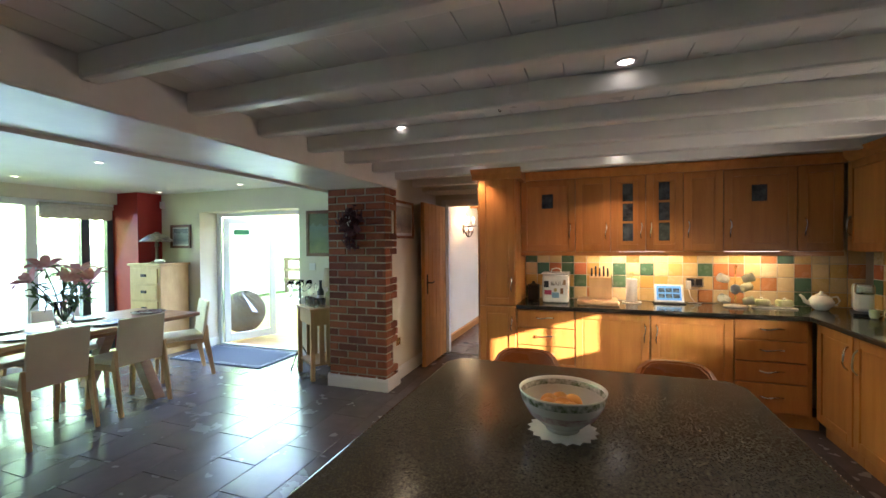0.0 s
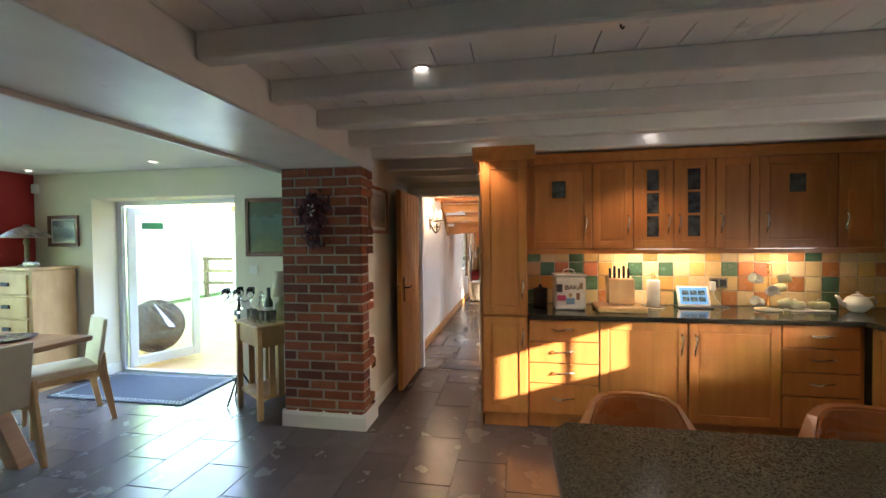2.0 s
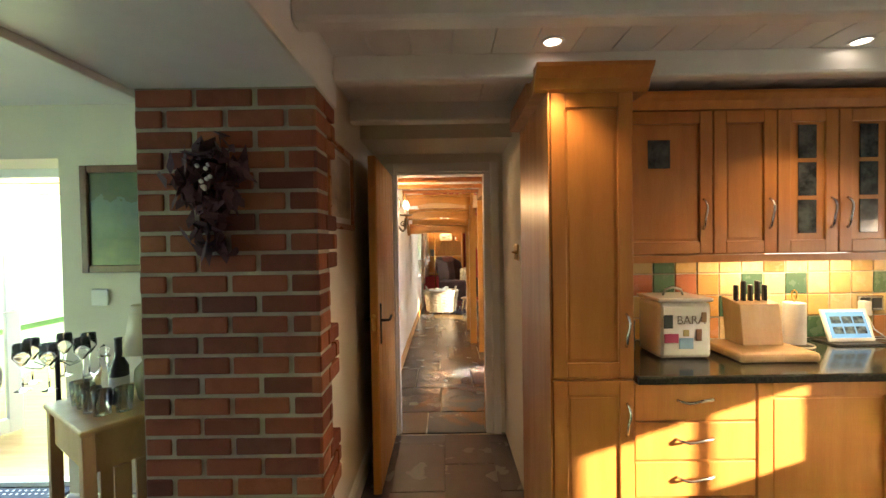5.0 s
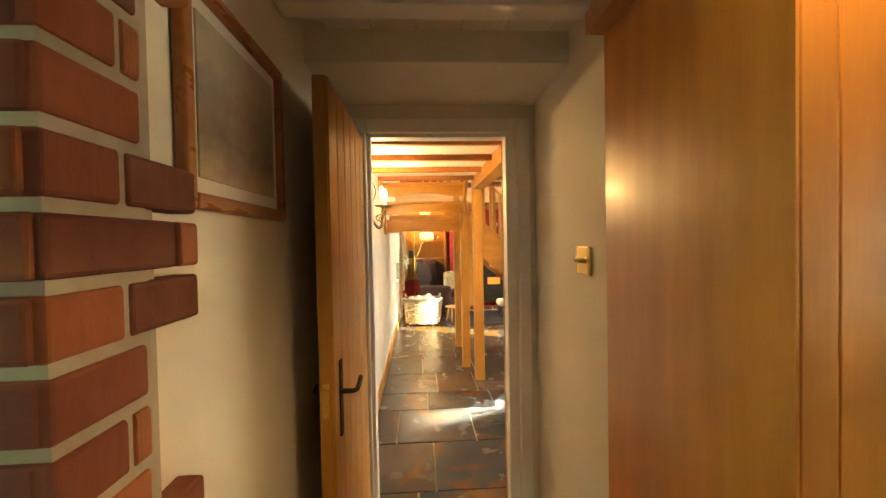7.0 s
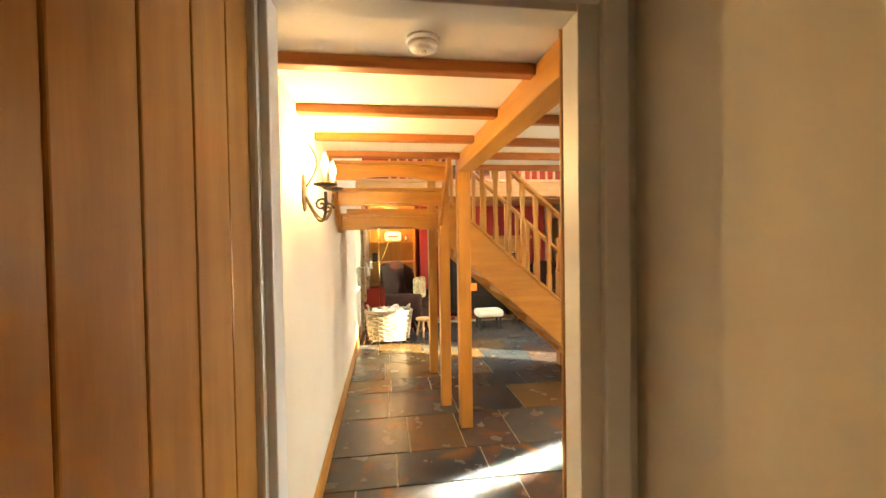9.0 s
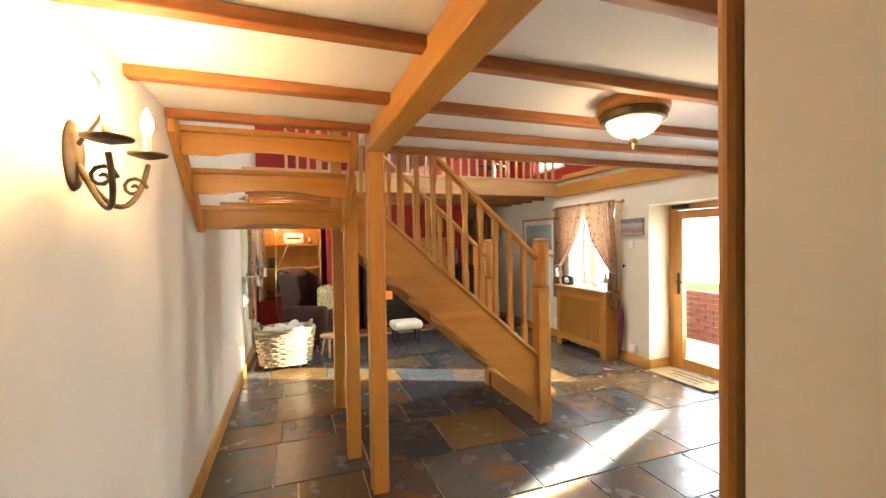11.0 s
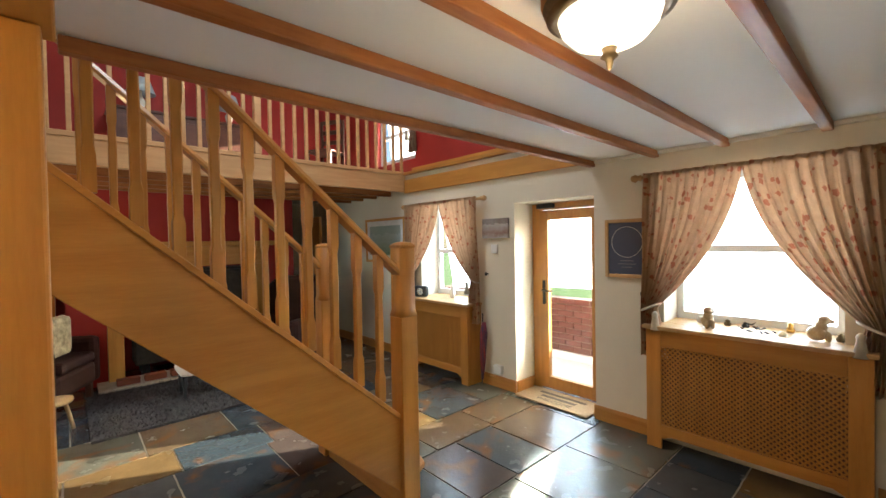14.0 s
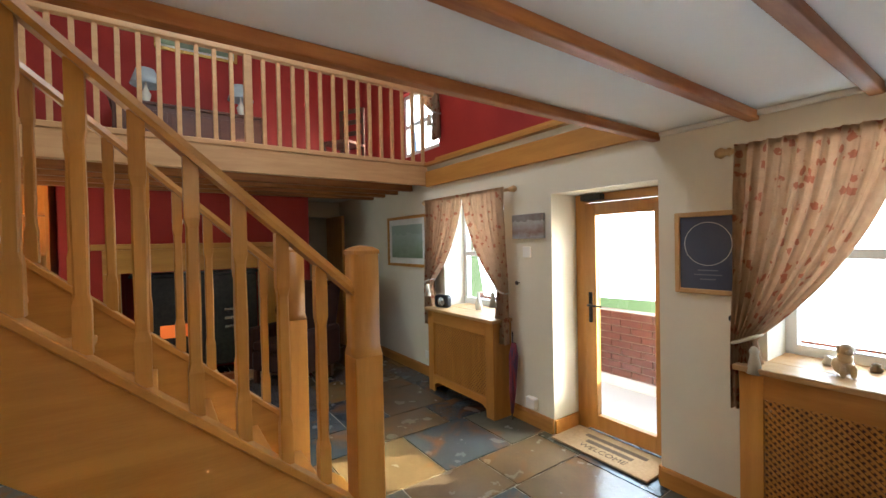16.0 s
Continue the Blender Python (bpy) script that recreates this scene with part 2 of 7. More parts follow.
M = dict(
    plaster=mat("cream_plaster", (0.74, 0.68, 0.56), (0.70, 0.64, 0.52), scale=2.5, rough=0.75, bump=0.25, fine=45),
    white=mat("white_paint", (0.80, 0.78, 0.74), (0.76, 0.74, 0.70), scale=3, rough=0.45, bump=0.08),
    gloss=mat("white_gloss_paint", (0.80, 0.77, 0.72), (0.74, 0.71, 0.66), scale=5, rough=0.30, bump=0.12, fine=25),
    upvc=mat("white_plastic_frame", (0.82, 0.83, 0.84), (0.78, 0.79, 0.80), rough=0.3),
    ceil=mat("ceiling_paint", (0.80, 0.78, 0.74), (0.77, 0.75, 0.71), scale=1.5, rough=0.8, bump=0.1),
    cab=mat("honey_beech_cabinet", (0.50, 0.200, 0.042), (0.40, 0.145, 0.028), scale=3.0, rough=0.36, bump=0.06, stretch=(5, 5, 0.5), fine=30, rnd=0.10, coat=0.15),
    oak=mat("honey_oak", (0.54, 0.250, 0.048), (0.42, 0.178, 0.030), scale=3.0, rough=0.38, bump=0.10, stretch=(6, 6, 0.6), fine=28, rnd=0.08, coat=0.15),
    oakx=mat("honey_oak_lengthwise", (0.54, 0.250, 0.048), (0.42, 0.178, 0.030), scale=3.0, rough=0.38, bump=0.10, stretch=(0.6, 6, 6), fine=28, rnd=0.08, coat=0.15),
    oaky=mat("honey_oak_along", (0.54, 0.250, 0.048), (0.42, 0.178, 0.030), scale=3.0, rough=0.38, bump=0.10, stretch=(6, 0.6, 6), fine=28, rnd=0.08, coat=0.15),
    joist=mat("stained_pine_joist", (0.40, 0.150, 0.034), (0.27, 0.085, 0.018), scale=4, rough=0.5, bump=0.25, stretch=(0.8, 7, 7), fine=20, rnd=0.1),
    pine=mat("pale_pine", (0.62, 0.37, 0.17), (0.52, 0.29, 0.12), scale=4, rough=0.5, bump=0.1, stretch=(0.6, 6, 6), fine=20),
    palewood=mat("light_oak_furniture", (0.58, 0.36, 0.16), (0.48, 0.28, 0.11), scale=4, rough=0.45, bump=0.1, stretch=(3, 3, 1), fine=26),
    tabletop=mat("oiled_tabletop", (0.40, 0.20, 0.09), (0.31, 0.14, 0.06), scale=3, rough=0.35, bump=0.08, stretch=(6, 0.7, 6)),
    granite=mat("dark_polished_granite", (0.022, 0.024, 0.019), (0.050, 0.050, 0.036), scale=90, rough=0.12, bump=0.0, fine=260),
    granite_isl=mat("speckled_island_granite", (0.020, 0.021, 0.015), (0.105, 0.098, 0.068), scale=170, rough=0.16, fine=300),
    mortar=mat("lime_mortar", (0.40, 0.33, 0.25), (0.30, 0.25, 0.19), scale=12, rough=0.95, bump=0.6),
    brick=ramp_mat("red_brick", [(0.25, 0.070, 0.028), (0.29, 0.085, 0.034), (0.19, 0.050, 0.024), (0.31, 0.105, 0.042), (0.15, 0.045, 0.026)], rough=0.9, bump=0.9, scale=14, tint=0.45),
    tile=ramp_mat("glazed_wall_tile", [(0.62, 0.44, 0.20), (0.66, 0.52, 0.30), (0.54, 0.30, 0.09), (0.07, 0.14, 0.09), (0.66, 0.50, 0.27), (0.50, 0.17, 0.08), (0.60, 0.40, 0.14), (0.55, 0.33, 0.10), (0.10, 0.17, 0.10), (0.62, 0.47, 0.25), (0.48, 0.20, 0.07)], rough=0.25, bump=0.12, scale=14, tint=0.25),
    grout=mat("pale_grout", (0.60, 0.52, 0.40), rough=0.9, bump=0.2),
    floort=mat("charcoal_porcelain_tile", (0.115, 0.100, 0.100), (0.085, 0.075, 0.076), scale=5, rough=0.24, bump=0.06, fine=70, rnd=0.16),
    floorg=mat("dark_floor_grout", (0.10, 0.09, 0.085), rough=0.9),
    slate=ramp_mat("riven_slate", [(0.060, 0.072, 0.082), (0.045, 0.058, 0.070), (0.13, 0.085, 0.048), (0.052, 0.066, 0.076), (0.085, 0.085, 0.080), (0.16, 0.10, 0.042), (0.040, 0.050, 0.060), (0.085, 0.062, 0.052), (0.115, 0.11, 0.085)], rough=0.24, bump=1.0, scale=6, tint=0.5),
    slateg=mat("slate_grout", (0.42, 0.37, 0.30), rough=0.95, bump=0.3),
    red=mat("deep_red_paint", (0.36, 0.018, 0.012), (0.30, 0.014, 0.010), scale=2, rough=0.6, bump=0.15),
    chrome=mat("brushed_steel", (0.62, 0.60, 0.56), (0.5, 0.48, 0.45), rough=0.25, metal=1.0),
    brass=mat("polished_brass", (0.72, 0.48, 0.16), (0.6, 0.38, 0.1), rough=0.25, metal=1.0),
    iron=mat("black_iron", (0.025, 0.023, 0.022), (0.045, 0.04, 0.035), scale=20, rough=0.5, bump=0.3, metal=0.6),
    antique=mat("aged_bronze", (0.20, 0.15, 0.09), (0.12, 0.09, 0.05), scale=20, rough=0.4, bump=0.2, metal=0.8),
    black=mat("black_plastic", (0.015, 0.015, 0.016), (0.025, 0.025, 0.026), rough=0.35),
    leather=mat("dark_brown_leather", (0.024, 0.009, 0.007), (0.042, 0.015, 0.010), scale=8, rough=0.6, bump=0.3, fine=90, spec=0.15),
    creamleather=mat("cream_leather", (0.70, 0.60, 0.44), (0.64, 0.54, 0.38), scale=5, rough=0.45, bump=0.12, fine=110),
    chairwood=mat("chestnut_chair_wood", (0.34, 0.125, 0.035), (0.25, 0.085, 0.022), scale=4, rough=0.28, stretch=(1, 5, 5), coat=0.3),
    china=mat("glazed_china", (0.80, 0.78, 0.70), (0.76, 0.73, 0.64), scale=9, rough=0.12),
    china_green=mat("sage_glazed_china", (0.42, 0.44, 0.20), (0.60, 0.56, 0.38), scale=14, rough=0.15),
    pattern=mat("painted_flower_band", (0.80, 0.78, 0.70), (0.10, 0.14, 0.05), scale=45, rough=0.2, fine=120),
    paper=mat("white_paper", (0.82, 0.80, 0.77), rough=0.9, bump=0.1),
    rope=mat("cream_tassel_cord", (0.72, 0.66, 0.54), rough=0.9, bump=0.4),
    wicker=mat("bleached_willow", (0.36, 0.29, 0.20), (0.20, 0.15, 0.095), scale=10, rough=0.8, bump=0.5, rnd=0.2),
    rug=mat("charcoal_shag", (0.030, 0.026, 0.027), (0.055, 0.046, 0.045), scale=30, rough=1.0, bump=0.8),
    doormat=mat("slate_grey_doormat", (0.055, 0.065, 0.085), (0.045, 0.052, 0.07), scale=40, rough=0.95, bump=0.4),
    coir=mat("coir_mat", (0.40, 0.28, 0.15), (0.32, 0.21, 0.10), scale=50, rough=1.0, bump=0.7),
    coirdark=mat("brown_mat_lettering", (0.10, 0.065, 0.035), rough=1.0),
    cloth=mat("pale_linen", (0.66, 0.62, 0.54), (0.58, 0.54, 0.46), scale=20, rough=0.95, bump=0.3),
    grass=mat("lawn", (0.075, 0.16, 0.030), (0.10, 0.20, 0.045), scale=3, rough=1.0, bump=0.5),
    paving=mat("pale_paving", (0.46, 0.43, 0.39), (0.38, 0.36, 0.33), scale=3, rough=0.9, bump=0.3),
    leaf=mat("green_leaf", (0.045, 0.11, 0.025), (0.075, 0.16, 0.035), scale=12, rough=0.5),
    petal=mat("pink_lily_petal", (0.68, 0.26, 0.28), (0.80, 0.52, 0.48), scale=25, rough=0.6),
    wreath=mat("dried_plum_wreath", (0.075, 0.032, 0.036), (0.12, 0.055, 0.050), scale=18, rough=0.9, bump=0.5),
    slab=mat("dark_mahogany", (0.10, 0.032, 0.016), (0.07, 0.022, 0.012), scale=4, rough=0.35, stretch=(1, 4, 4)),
    frame=mat("walnut_frame", (0.17, 0.062, 0.024), (0.11, 0.038, 0.015), scale=5, rough=0.4, stretch=(3, 3, 3)),
    board=mat("navy_board", (0.075, 0.085, 0.13), (0.06, 0.068, 0.11), scale=3, rough=0.5),
    glass=glass_mat("clear_glass"),
    darkpane=mat("leaded_glass_pane", (0.020, 0.022, 0.024), (0.09, 0.10, 0.10), scale=16, rough=0.08, bump=0.2),
    bulb=glow("lamp_glass", (1.0, 0.80, 0.52), 14.0),
    spot=glow("downlight_bulb", (1.0, 0.90, 0.74), 10.0),
    shade=glow("lit_bowl_shade", (1.0, 0.86, 0.66), 3.0),
    screen=glow("tablet_screen", (0.12, 0.30, 0.55), 0.9),
    garden_glow=glow("glowing_garden_backdrop", (0.42, 0.80, 0.30), 1.7),
    # emission stands in for daylight and haze beyond the garden door
    distance=glow("glowing_field_backdrop", (0.90, 0.97, 1.0), 2.2),
    ember=glow("stove_embers", (1.0, 0.20, 0.03), 0.7),
)


# patches of light and leaf painted into the glowing garden backdrop
_n, _l = M["garden_glow"].node_tree.nodes, M["garden_glow"].node_tree.links
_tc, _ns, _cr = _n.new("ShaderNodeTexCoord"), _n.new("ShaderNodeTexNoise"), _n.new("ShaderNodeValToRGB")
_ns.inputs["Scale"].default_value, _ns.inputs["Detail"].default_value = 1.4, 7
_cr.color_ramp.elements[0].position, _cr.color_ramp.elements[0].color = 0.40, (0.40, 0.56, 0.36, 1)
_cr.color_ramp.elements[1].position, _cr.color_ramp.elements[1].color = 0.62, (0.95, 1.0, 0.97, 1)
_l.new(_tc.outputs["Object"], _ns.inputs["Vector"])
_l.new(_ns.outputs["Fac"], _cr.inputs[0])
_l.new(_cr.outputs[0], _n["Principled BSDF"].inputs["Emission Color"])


def picture_mat(name, cols, scale):
    """A small painted scene: soft bands of colour broken up by noise."""
    m = mat(name, cols[0], cols[1], scale=scale, rough=0.35, fine=scale * 5)
    nt = m.node_tree
    n, l = nt.nodes, nt.links
    tc = n.new("ShaderNodeTexCoord")
    sp = n.new("ShaderNodeSeparateXYZ")
    l.new(tc.outputs["Generated"], sp.inputs[0])
    ns = n.new("ShaderNodeTexNoise")
    ns.inputs["Scale"].default_value = 6
    l.new(tc.outputs["Generated"], ns.inputs["Vector"])
    ad = n.new("ShaderNodeMath")
    ad.operation = 'MULTIPLY_ADD'
    ad.inputs[1].default_value = 0.35
    l.new(ns.outputs["Fac"], ad.inputs[0])
    l.new(sp.outputs["Z"], ad.inputs[2])
    cr = n.new("ShaderNodeValToRGB")
    els = cr.color_ramp.elements
    for i, c in enumerate(cols):
        e = els[i] if i < 2 else els.new(0.5)
        e.position, e.color = 0.2 + 0.9 * i / len(cols), (*c, 1)
    l.new(ad.outputs[0], cr.inputs[0])
    mx = n.new("ShaderNodeMix")
    mx.data_type = 'RGBA'
    mx.inputs["Factor"].default_value = 0.35
    p = n["Principled BSDF"]
    old = p.inputs["Base Color"].links[0].from_socket
    l.new(cr.outputs[0], mx.inputs["A"])
    l.new(old, mx.inputs["B"])
    l.new(mx.outputs["Result"], p.inputs["Base Color"])
    return m


M["landscape"] = picture_mat("dark_landscape", [(0.10, 0.11, 0.02), (0.015, 0.035, 0.012), (0.012, 0.03, 0.02), (0.05, 0.10, 0.12)], 6)
M["photo"] = picture_mat("faded_photograph", [(0.50, 0.40, 0.28), (0.14, 0.12, 0.11), (0.44, 0.40, 0.36), (0.36, 0.34, 0.32)], 9)
M["snow"] = picture_mat("blue_mountain_print", [(0.50, 0.52, 0.55), (0.16, 0.20, 0.26), (0.02, 0.03, 0.06), (0.40, 0.46, 0.52)], 6)
M["dogs"] = picture_mat("animal_canvas", [(0.40, 0.40, 0.40), (0.20, 0.09, 0.06), (0.16, 0.15, 0.15), (0.45, 0.44, 0.43)], 10)
M["water"] = picture_mat("pale_watercolour", [(0.16, 0.22, 0.14), (0.28, 0.34, 0.25), (0.34, 0.42, 0.40), (0.45, 0.52, 0.52)], 5)

# rusty iron stains in the slate
_n, _l = M["slate"].node_tree.nodes, M["slate"].node_tree.links
_p = _n["Principled BSDF"]
_tc, _ns, _oi = _n.new("ShaderNodeTexCoord"), _n.new("ShaderNodeTexNoise"), _n.new("ShaderNodeObjectInfo")
_ns.noise_dimensions = '4D'
_ns.inputs["Scale"].default_value, _ns.inputs["Detail"].default_value, _ns.inputs["Distortion"].default_value = 3.2, 6, 0.8
_w = _n.new("ShaderNodeMath")
_w.operation = 'MULTIPLY'
_w.inputs[1].default_value = 40
_l.new(_oi.outputs["Random"], _w.inputs[0])
_l.new(_w.outputs[0], _ns.inputs["W"])
_l.new(_tc.outputs["Object"], _ns.inputs["Vector"])
_mr = _n.new("ShaderNodeMapRange")
_mr.inputs["From Min"].default_value, _mr.inputs["From Max"].default_value, _mr.inputs["To Max"].default_value = 0.55, 0.66, 0.75
_l.new(_ns.outputs["Fac"], _mr.inputs["Value"])
_mx = _n.new("ShaderNodeMix")
_mx.data_type = 'RGBA'
_l.new(_mr.outputs[0], _mx.inputs["Factor"])
_l.new(_p.inputs["Base Color"].links[0].from_socket, _mx.inputs["A"])
_mx.inputs["B"].default_value = (0.17, 0.075, 0.022, 1)
_l.new(_mx.outputs["Result"], _p.inputs["Base Color"])

# floral curtain cloth
_c = mat("floral_curtain", (0.58, 0.39, 0.24), (0.50, 0.33, 0.20), scale=20, rough=0.95, bump=0.2)
_n, _l = _c.node_tree.nodes, _c.node_tree.links
_tc, _v = _n.new("ShaderNodeTexCoord"), _n.new("ShaderNodeTexVoronoi")
_wn = _n.new("ShaderNodeTexNoise")
_wn.inputs["Scale"].default_value = 34
_l.new(_tc.outputs["Object"], _wn.inputs["Vector"])
_wm = _n.new("ShaderNodeMix")
_wm.data_type, _wm.blend_type = 'RGBA', 'ADD'
_wm.inputs["Factor"].default_value = 0.045
_l.new(_tc.outputs["Object"], _wm.inputs["A"])
_l.new(_wn.outputs["Color"], _wm.inputs["B"])
_v.inputs["Scale"].default_value = 15
_l.new(_wm.outputs["Result"], _v.inputs["Vector"])
_cr = _n.new("ShaderNodeValToRGB")
_cr.color_ramp.elements[0].position, _cr.color_ramp.elements[0].color = 0.25, (1, 1, 1, 1)
_cr.color_ramp.elements[1].position, _cr.color_ramp.elements[1].color = 0.31, (0, 0, 0, 1)
_l.new(_v.outputs["Distance"], _cr.inputs[0])
_mx = _n.new("ShaderNodeMix")
_mx.data_type = 'RGBA'
_p = _n["Principled BSDF"]
_l.new(_cr.outputs[0], _mx.inputs["Factor"])
_l.new(_p.inputs["Base Color"].links[0].from_socket, _mx.inputs["A"])
_mx.inputs["B"].default_value = (0.40, 0.15, 0.08, 1)
_l.new(_mx.outputs["Result"], _p.inputs["Base Color"])
_tr, _ms = _n.new("ShaderNodeBsdfTranslucent"), _n.new("ShaderNodeMixShader")
_ms.inputs[0].default_value = 0.25
_l.new(_mx.outputs["Result"], _tr.inputs["Color"])
_l.new(_p.outputs[0], _ms.inputs[1])
_l.new(_tr.outputs[0], _ms.inputs[2])
_l.new(_ms.outputs[0], _n["Material Output"].inputs["Surface"])
M["curtain"] = _c

# ---- mesh helpers ----


def bx(bm, x0, y0, z0, x1, y1, z1, r=0.0, m=None):
    """A box between two corners, its edges rounded by r."""
    vs = bmesh.ops.create_cube(bm, size=1.0)["verts"]
    bmesh.ops.transform(bm, verts=vs, matrix=Matrix.LocRotScale(((x0 + x1) / 2, (y0 + y1) / 2, (z0 + z1) / 2), None, (abs(x1 - x0), abs(y1 - y0), abs(z1 - z0))))
    if r:
        es = {e for v in vs for e in v.link_edges}
        out = bmesh.ops.bevel(bm, geom=list(es), offset=r, segments=2, affect='EDGES', profile=0.5)
        vs = list({v for f in out["faces"] for v in f.verts} | {v for v in vs if v.is_valid})
    if m is not None:
        bmesh.ops.transform(bm, verts=vs, matrix=m)
    return bm


def box(*a, **k):
    return bx(bmesh.new(), *a, **k)


def turned(profile, seg=20, bm=None, m=None):
    """A body of revolution about z from (radius, height) pairs."""
    bm = bm or bmesh.new()
    rings = []
    for r, z in profile:
        rings.append([bm.verts.new((r * math.cos(2 * math.pi * i / seg), r * math.sin(2 * math.pi * i / seg), z)) for i in range(seg)])
    for a, b in zip(rings, rings[1:]):
        for i in range(seg):
            f = bm.faces.new((a[i], a[(i + 1) % seg], b[(i + 1) % seg], b[i]))
            f.smooth = True
    ends = math.dist(profile[0], profile[-1])
    if ends < 0.02 and len(profile) > 2:
        for i in range(seg):
            bm.faces.new((rings[-1][i], rings[-1][(i + 1) % seg], rings[0][(i + 1) % seg], rings[0][i]))
    elif len(profile) > 2:
        if profile[0][0] > 1e-5:
            bm.faces.new(rings[0][::-1])
        if profile[-1][0] > 1e-5:
            bm.faces.new(rings[-1])
    if m is not None:
        bmesh.ops.transform(bm, verts=[v for r in rings for v in r], matrix=m)
    return bm


def tube(points, r, seg=8, bm=None, r_end=None):
    """A round bar along a path."""
    bm = bm or bmesh.new()
    pts = [Vector(p) for p in points]
    rings = []
    for i, p in enumerate(pts):
        d = (pts[min(i + 1, len(pts) - 1)] - pts[max(i - 1, 0)]).normalized()
        u = d.cross(Vector((0.31, 0.17, 0.93))).normalized()
        w = d.cross(u)
        rad = r + ((r_end - r) * i / (len(pts) - 1) if r_end is not None else 0)
        rings.append([bm.verts.new(p + rad * (u * math.cos(2 * math.pi * k / seg) + w * math.sin(2 * math.pi * k / seg))) for k in range(seg)])
    for a, b in zip(rings, rings[1:]):
        for k in range(seg):
            f = bm.faces.new((a[k], a[(k + 1) % seg], b[(k + 1) % seg], b[k]))
            f.smooth = True
    bm.faces.new(rings[0][::-1])
    bm.faces.new(rings[-1])
    return bm


def prism(outline, axis, a, b, bm=None, r=0.0):
    """An outline in the two other axes, drawn out along axis from a to b."""
    bm = bm or bmesh.new()

    def put(p, t):
        q = list(p)
        q.insert("xyz".index(axis), t)
        return bm.verts.new(q)
    lo, hi = [put(p, a) for p in outline], [put(p, b) for p in outline]
    fs = [bm.faces.new(lo), bm.faces.new(hi)]
    k = len(lo)
    for i in range(k):
        fs.append(bm.faces.new((lo[i], lo[(i + 1) % k], hi[(i + 1) % k], hi[i])))
    bmesh.ops.recalc_face_normals(bm, faces=fs)
    if r:
        bmesh.ops.bevel(bm, geom=list({e for f in fs for e in f.edges}), offset=r, segments=2, affect='EDGES', profile=0.5)
    return bm


def mesh_of(name, bm, material):
    me = bpy.data.meshes.new(name)
    bmesh.ops.recalc_face_normals(bm, faces=bm.faces[:])
    bm.to_mesh(me)
    bm.free()
    me.materials.append(M[material] if isinstance(material, str) else material)
    return me


def part(name, bm, material, parent, label="", loc=None):
    ob = new(name, mesh_of(name, bm, material))
    ob.parent = parent
    if loc is not None:
        ob.location = loc
    return tagged(ob, label)


def thing(name, loc, label, category, group="", rz=0.0):
    ob = new(name)
    ob.empty_display_size = 0.05
    ob.matrix_basis = pose(*loc, 0, 0, rz)
    return tagged(ob, label, category, group)


def solid(name, bm, material, label, category, group="", loc=(0, 0, 0), rz=0):
    ob = new(name, mesh_of(name, bm, material))
    ob.matrix_basis = pose(*loc, 0, 0, rz)
    return tagged(ob, label, category, group)


def structure(name, bm, material, label="", category=""):
    return tagged(new(name, mesh_of(name, bm, material)), label or name.replace("_", " "), category or name.split("_")[0], kind="structure")


# ---- shell ----
structure("ground", box(-60, -60, -0.30, 60, 60, -0.14), "grass", "lawn and garden ground around the house", "ground")
structure("pavement_side", box(-9.5, -1, -0.14, -6.8, 12, -0.06), "paving", "pale paved terrace outside the glazing", "pavement")
structure("pavement_front", box(2.56, 3, -0.14, 6.5, 14, -0.04), "paving", "pale paved porch outside the front door", "pavement")
structure("floor_kitchen", box(-6.6, -2.6, -0.16, 2.2, 5.362, -0.004), "floorg", "dark grout bed under charcoal tiles", "floor")
structure("floor_hall", box(-2.4, 5.15, -0.16, 2.56, 13.6, -0.010), "slateg", "grout bed under riven slate tiles", "floor")
# this backdrop glows by itself in place of daylight on the garden
structure("backdrop_west", box(-10.6, -8, -0.3, -10.5, 14, 5.5), "garden_glow", "glowing garden backdrop with painted daylight", "backdrop")
structure("backdrop_north", box(-10.5, 13.0, -0.3, -2.6, 13.1, 5.5), "distance", "glowing field backdrop with painted haze", "backdrop")
# outer and inner walls
w = bmesh.new()
bx(w, -2.40, 3.687, 0, -2.15, 10.3, 2.5)
bx(w, -2.40, 10.3, 0, -2.15, 11.9, 0.75)
bx(w, -2.40, 10.3, 1.95, -2.15, 11.9, 2.5)
bx(w, -2.40, 11.9, 0, -2.15, 13.7, 2.5)
bx(w, -2.40, 5.9, 2.5, -2.15, 13.7, 4.9)
structure("wall_west", w, "plaster", "cream plastered wall along passage and hall", "wall")
w = bmesh.new()
bx(w, -6.6, 4.47, 0, -5.44, 4.80, 2.6)
bx(w, -5.44, 4.47, 1.97, -3.71, 4.80, 2.6)
bx(w, -3.71, 4.47, 0, -2.40, 4.80, 2.6)
structure("wall_garden", w, "plaster", "cream wall with the garden door opening", "wall")
w = bmesh.new()
bx(w, -6.9, -2.6, 0, -6.62, 0.2, 2.6)
bx(w, -6.9, 0.2, 2.10, -6.62, 4.12, 2.6)
structure("wall_glazing", w, "plaster", "cream wall around the dining glazing", "wall")
structure("wall_pier", box(-6.9, 4.12, 0, -6.2, 4.47, 2.6), "red", "deep red painted corner pier", "wall")
structure("wall_south", box(-6.9, -2.9, 0, 2.4, -2.6, 2.6), "plaster", "cream wall behind the island", "wall")
w = bmesh.new()
bx(w, 2.12, -2.6, 0, 2.42, 2.36, 2.6)
bx(w, 2.12, 2.36, 0, 2.42, 3.00, 1.03)
bx(w, 2.12, 2.36, 1.63, 2.42, 3.00, 2.6)
bx(w, 2.12, 3.00, 0, 2.42, 5.385, 2.6)
